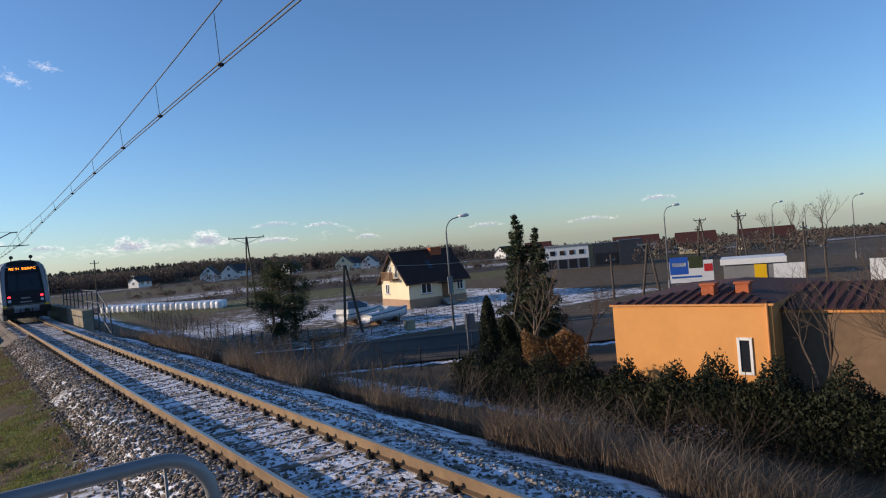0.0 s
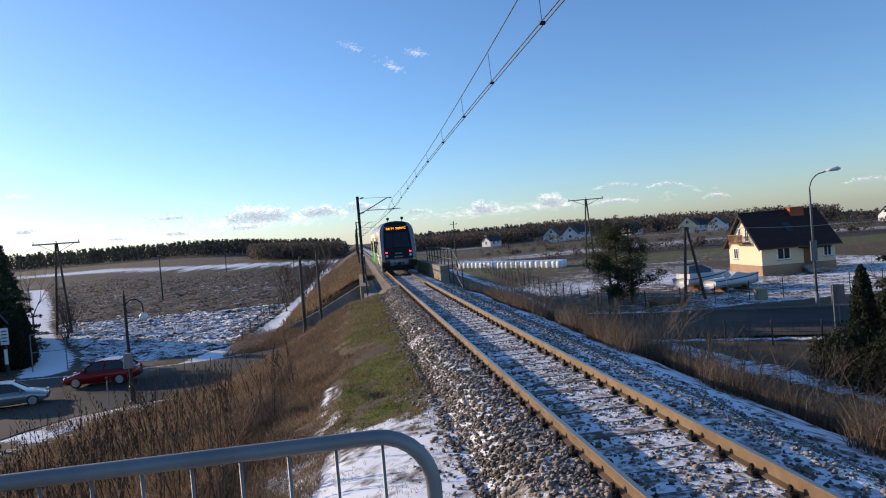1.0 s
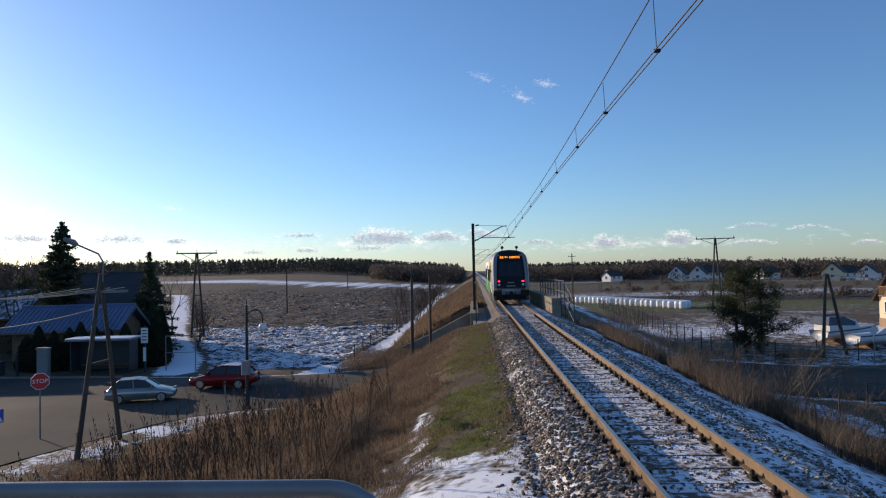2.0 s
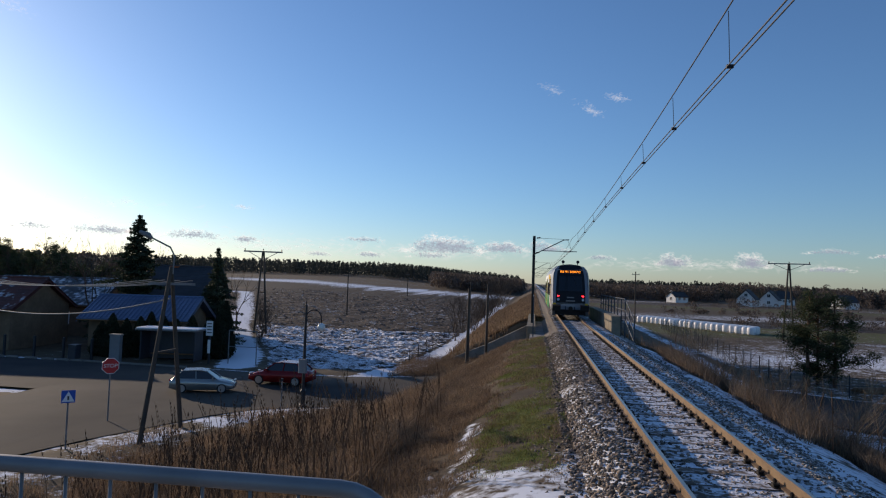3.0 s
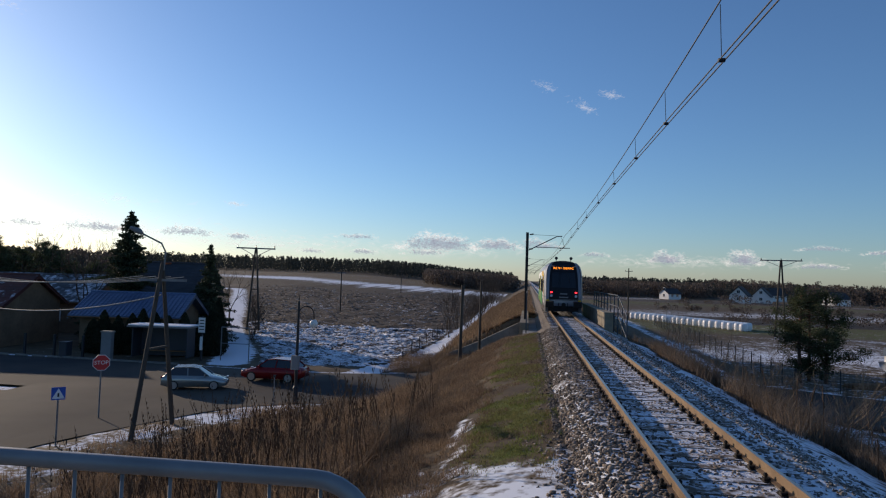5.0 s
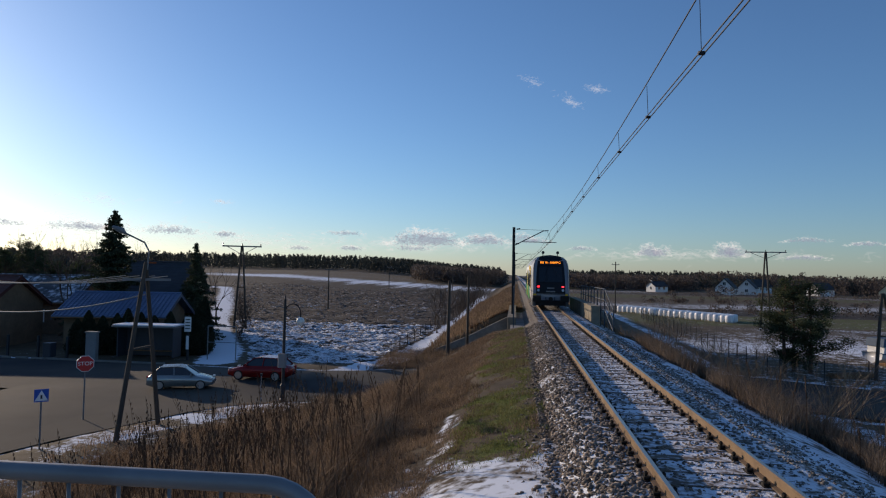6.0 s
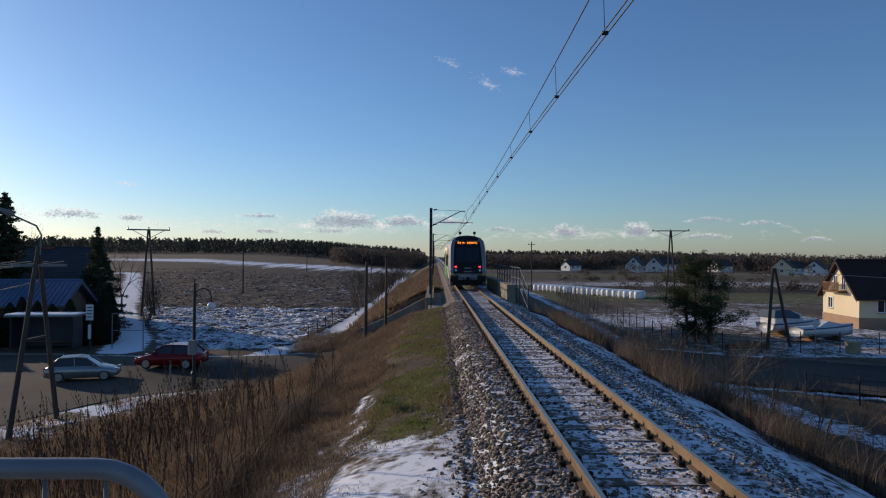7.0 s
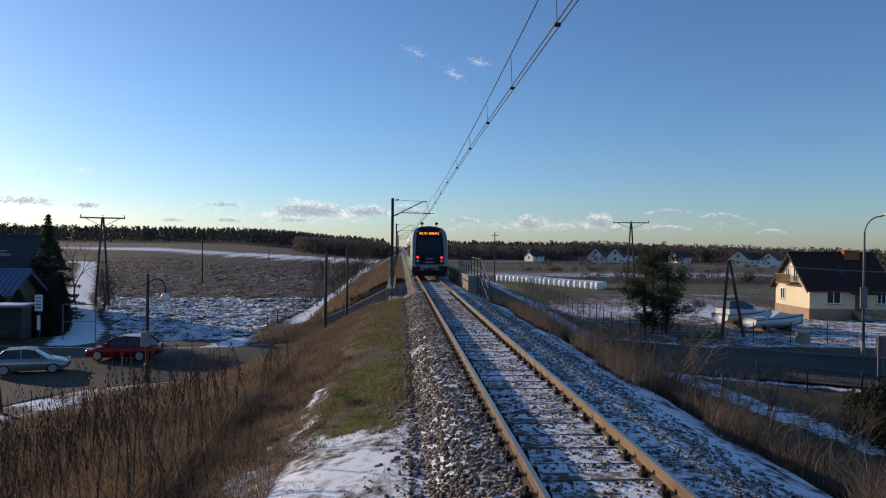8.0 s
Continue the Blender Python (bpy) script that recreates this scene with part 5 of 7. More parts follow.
part("scroll", Shape().tube([(0.06 + 0.14 * math.cos(a) + 0.14, 0, 4.5 + 0.14 * math.sin(a)) for a in np.linspace(0, 5.5, 14)], 0.015, 6), M_STEEL_DARK, park)
part("globe", Shape().lathe([(0.05, 0.2), (0.15, 0.15), (0.21, 0.02), (0.2, -0.08), (0.12, -0.2), (0.02, -0.23)], (0.83, 0, 4.1), 16), M_GLOBE, park, "white opal globe", True)
part("side_lantern", Shape().tube([(0, 0, 4.75), (-0.3, 0, 4.85), (-0.45, 0, 4.8)], [0.02, 0.03, 0.05], 8), M_WALLGREY, park)
part("bin", Shape().box(-0.2, 0.2, -0.32, -0.08, 1.75, 2.45, bevel=0.04), M_WALLGREY, park, "grey box fixed to the post")


def a_pole(name, m, feet, top, radius, label, cross=0.0, arms=True):
    t = thing(name, m, label, "power pole")
    for fx_, fy_ in feet:
        part("leg", Shape().tube([(fx_, fy_, -0.4), (top[0] + (fx_ > 0) * 0.12 - 0.06, top[1], top[2])], [radius, radius * 0.72], 9), M_WOODPOLE, t)
    if cross:
        part("crossarm", Shape().box(-cross, cross, -0.06, 0.06, top[2] - 0.15, top[2]), M_STEEL_GREY, t)
        for x in (-cross * 0.95, 0, cross * 0.95):
            part("insulator", Shape().lathe([(0.03, 0), (0.07, 0.06), (0.04, 0.12), (0.07, 0.18), (0.02, 0.26)], (x, 0, top[2]), 8), M_PORCELAIN, t)
        for sx in (-1, 1):
            part("brace", Shape().tube([(0, 0, top[2] - 1.0), (sx * cross * 0.75, 0, top[2] - 0.12)], 0.035, 6), M_STEEL_GREY, t)
    if arms:
        part("brace", Shape().tube([(feet[0][0] * 0.5, feet[0][1] * 0.5, top[2] * 0.5), (feet[1][0] * 0.5, feet[1][1] * 0.5, top[2] * 0.5)], 0.05, 6), M_WOODPOLE, t)
    return t


lampole = a_pole("power_pole", pose(-17.5, 25.5, G), [(-0.05, -1.7), (-0.1, 1.6)], (0.05, 0.0, 6.9), 0.105, "leaning wooden A-frame power pole with a street light")
part("lamp_arm", Shape().tube([(0.05, 0.0, 6.6), (0.1, 0.0, 7.35), (-0.1, 0.0, 7.7), (-1.0, 0.0, 8.1)], 0.035, 8), M_STEEL_GREY, lampole)
part("lamp_head", Shape().tube([(-0.95, 0.0, 8.08), (-1.1, 0.0, 8.17), (-1.5, 0.0, 8.32)], [0.06, 0.13, 0.07], 8), M_WALLGREY, lampole)
part("crossarm", Shape().box(-0.9, 0.9, -0.05, 0.05, 6.15, 6.25, turn=0.6, at=(0.05, 0.0, 0)), M_STEEL_GREY, lampole)
a_pole("power_pole", pose(22.7, 48.8, G), [(-0.95, -0.5), (1.3, 0.4)], (-0.2, 0.0, 5.85), 0.13, "wooden A-frame power pole beside the boats")
left_tower = a_pole("power_pole", pose(-32.87, 71.0, G, 0, 0, 20), [(-0.7, 0.4), (0.7, -0.4)], (0, 0, 9.3), 0.13, "lattice A-frame power pole with a crossarm", 2.1)
a_pole("power_pole", pose(32.75, 99.0, G, 0, 0, -10), [(-0.7, 0), (0.7, 0)], (0, 0, 10.6), 0.15, "A-frame power pole with a crossarm", 2.7)
for x, y, h in ((-6.45, 38.4, 6.4), (-6.2, 50.6, 6.6)):
    t = thing("wooden_post", pose(x, y, height(x, y)), "bare dark wooden post on the embankment slope", "post")
    part("shaft", Shape().tube([(0, 0, -0.5), (0.05, 0, 2.06 - height(x, y) + (0.2 if y > 45 else 0))], [0.11, 0.08], 8), M_WOODPOLE, t)
for x, y, h in ((-33.5, 108, 7.0), (-39.0, 190, 7.0), (-22.0, 205, 7.0), (15.6, 124.5, 9.4), (79.3, 46.4, 8.2), (60.1, 29.2, 6.2), (60.7, 27.7, 4.4), (89.4, 58.8, 6.5), (49.0, 42.8, 4.5), (88.7, 29.8, 7)):
    t = thing("utility_pole", pose(x, y, height(x, y)), "thin wooden utility pole with insulators", "power pole", "utility poles")
    part("shaft", Shape().tube([(0, 0, -0.4), (0, 0, h)], [0.13, 0.09], 8), M_WOODPOLE, t)
    part("crossarm", Shape().box(-0.7, 0.7, -0.05, 0.05, h - 0.6, h - 0.5), M_STEEL_GREY, t)
    for xx in (-0.6, 0.6):
        part("insulator", Shape().lathe([(0.03, 0), (0.06, 0.08), (0.02, 0.2)], (xx, 0, h - 0.5), 8), M_PORCELAIN, t)
for x, y in ((77.6, 44.6), (45.2, 35.1), (88.1, 56.9)):
    a_pole("power_pole", pose(x + 1.5, y + 1.5, G, 0, 0, -50), [(-0.9, 0), (0.9, 0)], (0, 0, 5.4 if x < 50 else 7.4), 0.13, "wooden A-frame power pole", 0.9)


def cable(name, a, b, drop, radius, mat, label):
    a, b = Vector(a), Vector(b)
    pts = [a.lerp(b, t) - Vector((0, 0, 4 * drop * t * (1 - t))) for t in np.linspace(0, 1, 20)]
    return tagged(part(name, Shape().tube(pts, radius, 5), mat), label, "cable", "power cables")


for k, (dx, dz) in enumerate(((-0.7, 0.0), (-0.25, 0.0), (0.25, 0.0), (0.7, 0.0))):
    cable("power_cable", (-17.45 + dx, 25.5 + 0.5 * dx, G + 6.35), (-38.5 + dx, 33.0 + dx, G + 6.9), 0.75, 0.016, M_WIRE_PALE, "pale power cable slung between poles")
cable("power_cable", (-17.45, 25.4, G + 5.6), (-38.5, 33.0, G + 6.0), 1.3, 0.028, M_WIRE_PALE, "thick sagging power cable between poles")
t = thing("utility_pole", pose(-38.5, 33.0, G), "wooden utility pole with a crossarm", "power pole", "utility poles")
part("shaft", Shape().tube([(0, 0, -0.4), (0, 0, 7.2)], [0.15, 0.11], 8), M_WOODPOLE, t)
part("crossarm", Shape().box(-0.9, 0.9, -0.05, 0.05, 6.8, 6.9), M_STEEL_GREY, t)
cable("power_cable", (22.5, 48.8, G + 5.8), (49, 52, G + 5.2), 0.5, 0.02, M_WIRE_PALE, "pale cable to the cream house")


def sign_post(m, h, label):
    t = thing("road_sign", m, label, "road sign")
    part("post", Shape().tube([(0, 0, -0.3), (0, 0, h)], 0.03, 8), M_GALV, t)
    return t


stop = sign_post(pose(-21.2, 27.3, G, 0, 0, 37), 2.75, "red octagonal stop sign on a grey post")
octo = [(0.37 * math.cos(math.pi / 8 + k * math.pi / 4), 0.37 * math.sin(math.pi / 8 + k * math.pi / 4)) for k in range(8)]
part("rim", Shape().extrude_y([(x, 2.45 + z) for x, z in octo], -0.05, -0.035), M_WHITE, stop)
part("plate", Shape().extrude_y([(x * 0.93, 2.45 + z * 0.93) for x, z in octo], -0.058, -0.05), M_SIGNRED, stop, "red sign plate")
word = bpy.data.curves.new("lettering", "FONT")
word.body, word.size, word.align_x, word.align_y = "STOP", 0.235, "CENTER", "CENTER"
word.materials.append(M_WHITE)
wo = new("lettering", word)
wo.parent = stop
wo.matrix_basis = pose(0, -0.062, 2.45, 90)
cross_sign = sign_post(pose(-19.65, 22.6, G, 0, 0, 40), 2.2, "blue pedestrian crossing sign on a grey post")
part("plate", Shape().box(-0.23, 0.23, -0.05, -0.035, 1.75, 2.21), M_SIGNBLUE, cross_sign, "blue square plate")
part("triangle", Shape().extrude_y([(-0.21, 1.79), (0.21, 1.79), (0, 2.17)], -0.056, -0.05), M_WHITE, cross_sign, "white triangle")
part("bar", Shape().box(-0.03, 0.03, -0.06, -0.056, 1.86, 2.0), M_STEEL_DARK, cross_sign)
small = sign_post(pose(-14.9, 31.6, G, 0, 0, 0), 1.5, "thin grey marker post")
part("cap", Shape().box(-0.05, 0.05, -0.05, 0.05, 1.5, 1.62), M_STEEL_DARK, small)
board = thing("notice_board", pose(-26.6, 47.0, G), "white notice board on a dark post", "notice board")
part("post", Shape().box(-0.06, 0.06, -0.06, 0.06, -0.3, 3.2), M_STEEL_DARK, board)
part("panel", Shape().box(-0.25, 0.25, -0.1, -0.06, 2.0, 3.1), M_WALLWHITE, board)
part("panel", Shape().box(-0.1, 0.1, -0.1, -0.06, 0.7, 1.7), M_WALLWHITE, board)
for k in range(4):
    part("lettering_bar", Shape().box(-0.18, 0.18, -0.106, -0.1, 2.2 + k * 0.22, 2.27 + k * 0.22), M_STEEL_DARK, board)
rsign = sign_post(pose(22.0, 42.6, G, 0, 0, -20), 2.6, "white diamond road sign on a thin post")
part("plate", Shape().extrude_y([(-0.3, 2.4), (0, 2.1), (0.3, 2.4), (0, 2.7)], -0.05, -0.035), M_WALLWHITE, rsign)
back = sign_post(pose(20.6, 30.2, G, 0, 0, 150), 2.7, "grey road sign seen from behind")
part("plate", Shape().box(-0.3, 0.3, -0.06, -0.03, 1.7, 2.65, bevel=0.01), M_STEEL_GREY, back)
part("post", Shape().tube([(0.22, 0, -0.3), (0.22, 0, 2.7)], 0.03, 8), M_GALV, back)

shelter = thing("bus_shelter", pose(-31.6, 45.9, G, 0, 0, 4), "dark bus shelter with a snowy flat roof", "bus shelter")
part("back_wall", Shape().box(0, 4.2, 1.5, 1.58, 0.1, 2.3), M_CLADDARK, shelter)
for x in (0, 4.12):
    part("side_wall", Shape().box(x, x + 0.08, 0.2, 1.5, 0.1, 2.3), M_CLADDARK, shelter)
part("roof", Shape().box(-0.25, 4.45, -0.15, 1.75, 2.3, 2.42), M_STEEL_GREY, shelter)
part("snow_layer", Shape().box(-0.22, 4.42, -0.12, 1.72, 2.42, 2.5, bevel=0.1), M_SNOW, shelter)
part("bench", Shape().box(0.4, 3.8, 1.05, 1.45, 0.45, 0.52), M_TIMBER, shelter)
cab = thing("meter_cabinet", pose(-33.2, 45.6, G), "pale grey utility cabinet by the kerb", "cabinet")
part("body", Shape().box(-0.4, 0.4, -0.2, 0.2, -0.1, 1.85, bevel=0.03), M_WALLGREY, cab)
part("lid", Shape().box(-0.44, 0.44, -0.24, 0.24, 1.85, 1.95), M_CONCRETE, cab)
gate = thing("barrier_gate", pose(-24.3, 47.7, G, 0, 0, 0), "thin grey metal gate across the snowy lane", "gate")
for x in (-1.1, 1.1):
    part("post", Shape().tube([(x, 0, -0.3), (x, 0, 2.4)], 0.04, 8), M_STEEL_GREY, gate)
part("top_bar", Shape().tube([(-1.1, 0, 2.4), (1.1, 0, 2.4)], 0.04, 8), M_STEEL_GREY, gate)
part("mid_bar", Shape().tube([(-1.1, 0, 1.2), (1.1, 0, 1.2)], 0.025, 8), M_STEEL_GREY, gate)
for x, y in ((-45, 45.9), (-42.5, 45.8), (-40, 45.8), (-37.5, 45.7), (-35.2, 45.7)):
    t = thing("garden_fence_post", pose(x, y, G), "dark garden fence post", "fence post", "garden fence")
    part("shaft", Shape().box(-0.08, 0.08, -0.08, 0.08, -0.2, 1.5, bevel=0.02), M_STEEL_DARK, t)
t = thing("waste_bin", pose(-36.3, 45.3, G), "dark plastic wheeled waste bin by the kerb", "bin")
part("body", Shape().box(-0.3, 0.3, -0.35, 0.35, 0.05, 1.0, bevel=0.05), M_CLADDARK, t)
part("lid", Shape().box(-0.32, 0.32, -0.38, 0.37, 1.0, 1.07, bevel=0.05), M_CLADDARK, t)


def wire_fence(label, a, b, h, step, rails=3, mat=M_STEEL_DARK):
    a, b = Vector(a), Vector(b)
    t = thing("wire_fence", pose(0, 0, 0), label, "fence")
    n = max(2, int((b - a).length / step))
    zs_ = []
    for k in range(n + 1):
        p = a.lerp(b, k / n)
        z = height(p.x, p.y)
        zs_.append((p.x, p.y, z))
        part("post", Shape().tube([(p.x, p.y, z - 0.3), (p.x, p.y, z + h)], 0.035, 6), mat, t)
    for r in range(rails):
        part("wire", Shape().tube([(x, y, z + h * (r + 0.6) / rails) for x, y, z in zs_], 0.012, 4), mat, t)
    mesh_wire = Shape()
    for (x0, y0, z0), (x1, y1, z1) in zip(zs_[:-1], zs_[1:]):
        for q in range(8):
            u = (q + 0.5) / 8
            x, y, z = x0 + (x1 - x0) * u, y0 + (y1 - y0) * u, z0 + (z1 - z0) * u
            mesh_wire.tube([(x, y, z + 0.1), (x, y, z + h * 0.95)], 0.006, 3)
    part("wire_mesh", mesh_wire, mat, t)
    return t


wire_fence("dark wire mesh fence along the snowy garden", (15.0, 46.6, 0), (42, 45.6, 0), 1.5, 2.5)
wire_fence("dark wire mesh fence beside the embankment path", (15.0, 46.8, 0), (18.0, 112, 0), 1.5, 2.5)
wire_fence("low dark fence by the road", (15.2, 31.6, 0), (24.0, 25.2, 0), 1.3, 2.0)
wire_fence("wooden post fence beside the field", (-12.3, 52, 0), (-12.3, 150, 0), 1.2, 4.0, 2, M_WOODPOLE)

# wrapped bales
bale = thing("silage_bale", pose(0, 0, -50), "white film-wrapped silage bale in a long row", "bale", "row of white bales")
part("wrap", Shape().lathe([(0.45, 0.0), (0.6, 0.06), (0.64, 0.3), (0.64, 0.9), (0.58, 1.12), (0.4, 1.2)], (0, 0, 0), 14), M_BALE, bale, smooth=True)
row = []
for k in range(22):
    u = k / 21
    for d in (0.0, 1.35, 2.7):
        row.append((17.4 + 12.5 * u + 0.5 * d, 129.5 - 24.0 * u + 0.9 * d))
for i, (x, y) in enumerate(row):
    mm = pose(x + random.uniform(-0.1, 0.1), y + random.uniform(-0.1, 0.1), height(x, y) - 0.02, 0, 0, random.uniform(0, 360))
    if i == 0:
        bale.matrix_basis = mm
    else:
        copy_thing(bale, mm)


# boats laid up for winter
def boat(m, L, cabin, label):
    t = thing("motor_boat", m, label, "boat")
    s = Shape()
    rows_ = []
    for u in np.linspace(0, 1, 9):
        w_ = 1.05 * (1 - max(0, u - 0.35) ** 2 * 2.2) if u < 0.98 else 0.03
        keel = 0.55 + 0.55 * max(0, u - 0.6) ** 1.5 * 2
        deck = 1.35 + 0.25 * u
        rows_.append([(-w_, u * L, deck), (-w_ * 0.9, u * L, (deck + keel) / 2), (0, u * L, keel), (w_ * 0.9, u * L, (deck + keel) / 2), (w_, u * L, deck), (0, u * L, deck + 0.12)])
    verts = [p for r in rows_ for p in r]
    faces = [(i * 6 + k, i * 6 + (k + 1) % 6, (i + 1) * 6 + (k + 1) % 6, (i + 1) * 6 + k) for i in range(8) for k in range(6)]
    faces += [tuple(range(6)), tuple(reversed(range(48, 54)))]
    part("hull", s.add(verts, faces), M_BOAT, t, "white glossy hull", True)
    part("rubbing_strake", Shape().tube([(1.06 * p, r[0][1], r[0][2]) if False else r[4] for r in rows_ for p in (1,)], 0.05, 6), M_TARP, t)
    part("rubbing_strake", Shape().tube([r[0] for r in rows_], 0.05, 6), M_TARP, t)
    if cabin:
        part("cabin", Shape().extrude_x([(0.3, 1.4), (L * 0.6, 1.45), (L * 0.52, 2.25), (L * 0.3, 2.55), (0.4, 2.5)], -0.85, 0.85), M_BOAT, t)
        part("cover", Shape().extrude_x([(0.2, 1.9), (L * 0.50, 1.8), (L * 0.5, 2.1), (L * 0.3, 2.58), (0.3, 2.55)], -0.9, 0.9), M_TARP, t, "blue-grey cabin glazing")
    else:
        part("foredeck", Shape().extrude_x([(L * 0.35, 1.5), (L * 0.85, 1.6), (L * 0.5, 1.95)], -0.5, 0.5), M_BOAT, t)
    for y in (L * 0.25, L * 0.65):
        part("cradle", Shape().box(-0.8, 0.8, y - 0.08, y + 0.08, 0.0, 0.75), M_TIMBER, t)
    part("trailer_wheel", Shape().lathe([(0.3, -0.1), (0.33, 0), (0.3, 0.1)], (0, 0, 0), 14), M_TYRE, t).matrix_basis = pose(-1.0, L * 0.4, 0.33, 0, 90)
    return t


boat(pose(25.6, 56.4, G - 0.35, 0, 0, -75), 5.6, True, "white cabin motor boat on a cradle in the snowy yard")
boat(pose(26.4, 53.2, G - 0.4, 0, 0, -80), 5.4, False, "white open motor boat on a trailer in the snowy yard")
t = thing("timber_stack", pose(20.6, 49.0, G, 0, 0, 20), "low stack of brown planks and logs", "timber stack")
for k in range(7):
    part("log", Shape().tube([(-1.6, -0.5 + k * 0.17, 0.12 + 0.12 * (k % 2)), (1.6, -0.5 + k * 0.17, 0.12 + 0.12 * (k % 2))], 0.09, 6), M_TIMBER, t)
t = thing("yellow_box", pose(26.6, 46.0, G), "small dull yellow salt box by the fence", "grit box")
part("body", Shape().box(-0.4, 0.4, -0.3, 0.3, 0, 0.7, bevel=0.05), M_DULLWALL, t)
part("lid", Shape().box(-0.43, 0.43, -0.33, 0.33, 0.7, 0.8, bevel=0.05), M_DULLWALL, t)

# ---- plants ----
def tri_soup(centers, size, stretch_z=1.0, flat=0.0):
    """A small random leaf-like triangle at each place."""
    n = len(centers)
    d = rng.normal(size=(n, 3, 3))
    d /= np.linalg.norm(d, axis=2, keepdims=True)
    d[..., 2] *= stretch_z
    v = centers[:, None, :] + d * (np.asarray(size).reshape(-1, 1, 1) if np.ndim(size) else size)
    return v.reshape(-1, 3), np.arange(3 * n).reshape(-1, 3)


def branching(base, direction, length, radius, depth, out, tips, spread_=0.6, bend=0.25, r=None):
    """Limbs that fork into twigs; gathers tubes in out and the twig ends in tips."""
    r = r or random.Random(1)
    pts, p, d = [Vector(base)], Vector(base), Vector(direction).normalized()
    for k in range(3):
        d = (d + Vector((r.uniform(-1, 1), r.uniform(-1, 1), r.uniform(-0.4, 0.7))) * bend * 0.5).normalized()
        p = p + d * length / 3
        pts.append(p.copy())
    out.tube(pts, [radius, radius * 0.85, radius * 0.7, radius * 0.5], 5 if radius > 0.02 else 3, closed_ends=False)
    if depth == 0:
        tips.append(p)
        return
    for k in range(r.choice((2, 3, 3))):
        a = r.uniform(0.35, 1.0) * spread_
        axis = Vector((r.uniform(-1, 1), r.uniform(-1, 1), r.uniform(-1, 1))).normalized()
        nd = (Matrix.Rotation(a, 3, axis) @ d + Vector((0, 0, 0.12))).normalized()
        branching(pts[r.choice((2, 3, 3))], nd, length * r.uniform(0.6, 0.85), radius * 0.55, depth - 1, out, tips, spread_, bend, r)


def bare_tree(m, h, label, depth=5, seed=1, mat=M_TWIG, stems=1, radius=None, name="bare_tree"):
    t = thing(name, m, label, "tree" if name == "bare_tree" else "shrub", "bare trees" if name == "bare_tree" else "bare shrubs")
    r = random.Random(seed)
    trunk, crown, tips = Shape(), Shape(), []
    rad = radius or h * 0.018
    for k in range(stems):
        lean = Vector((r.uniform(-0.35, 0.35), r.uniform(-0.35, 0.35), 1)) if stems > 1 else Vector((0, 0, 1))
        base = Vector((r.uniform(-0.3, 0.3), r.uniform(-0.3, 0.3), -0.2)) if stems > 1 else Vector((0, 0, -0.2))
        mid = base + lean.normalized() * h * 0.32
        trunk.tube([base, base.lerp(mid, 0.5) + Vector((r.uniform(-0.05, 0.05), 0, 0)), mid], [rad, rad * 0.85, rad * 0.7], 7)
        for j in range(r.choice((3, 4))):
            dvec = (lean + Vector((r.uniform(-0.8, 0.8), r.uniform(-0.8, 0.8), 0.3))).normalized()
            branching(mid.lerp(base, 0.25 * r.random()), dvec, h * 0.28, rad * 0.55, depth - 1, crown, tips, 0.75, 0.35, r)
    part("trunk", trunk, M_BARK, t)
    part("crown", crown, mat, t)
    return t


def spruce(m, h, width, label, seed=3, tops=1):
    t = thing("spruce_tree", m, label, "tree", "spruces")
    r = np.random.default_rng(seed)
    part("trunk", Shape().tube([(0, 0, -0.3), (0, 0, h * 0.6), (0, 0, h)], [h * 0.022, h * 0.012, 0.01], 8), M_BARK, t)
    cs = []
    limb = Shape()
    levels = int(h * 3.4)
    for k in range(levels):
        u = (k + 0.3) / levels
        z = h * (0.06 + 0.94 * u)
        reach = width * (1 - u) ** 0.85 * r.uniform(0.6, 1.3) + 0.06
        for j in range(8):
            a = r.uniform(0, 6.28)
            rr = reach * r.uniform(0.6, 1.1)
            tip = np.array([rr * math.cos(a), rr * math.sin(a), z - 0.28 * rr + 0.10 * rr * u])
            if k % 2 == 0 and rr > 0.5:
                limb.tube([(0, 0, z), (tip[0] * 0.5, tip[1] * 0.5, z - 0.08 * rr), tuple(tip)], [0.02, 0.014, 0.006], 3, closed_ends=False)
            q = max(12, int(60 * rr))
            s_ = r.random(q) ** 0.7
            p = np.array([0, 0, z]) * (1 - s_[:, None]) + tip * s_[:, None]
            p[:, 2] -= 0.06 * rr * np.sin(s_ * 3.1)
            side_ = np.array([-math.sin(a), math.cos(a), 0])
            p += side_ * (r.normal(size=(q, 1)) * 0.16 * rr * (1 - s_[:, None] * 0.6)) + r.normal(size=(q, 3)) * 0.03
            p[:, 2] -= np.abs(r.normal(size=q)) * 0.10
            cs.append(p)
    v, f = tri_soup(np.concatenate(cs), 0.10 + 0.005 * h, 0.8)
    o = new("crown", quick_mesh("crown", v, f, M_SPRUCE))
    o.parent = t
    tagged(part("limbs", limb, M_BARK, t), kind="stuff")
    return t


def clumps(blobs, density, size, r, stretch_z=0.7):
    cs = []
    for c, rad in blobs:
        n = max(8, int(density * rad[0] * rad[1] * rad[2] * 4))
        d = r.normal(size=(n, 3))
        d /= np.linalg.norm(d, axis=1, keepdims=True)
        cs.append(np.array(c) + d * (r.random((n, 1)) ** 0.45) * np.array(rad) * (1 + 0.25 * r.normal(size=(n, 1))))
    return tri_soup(np.concatenate(cs), size, stretch_z)


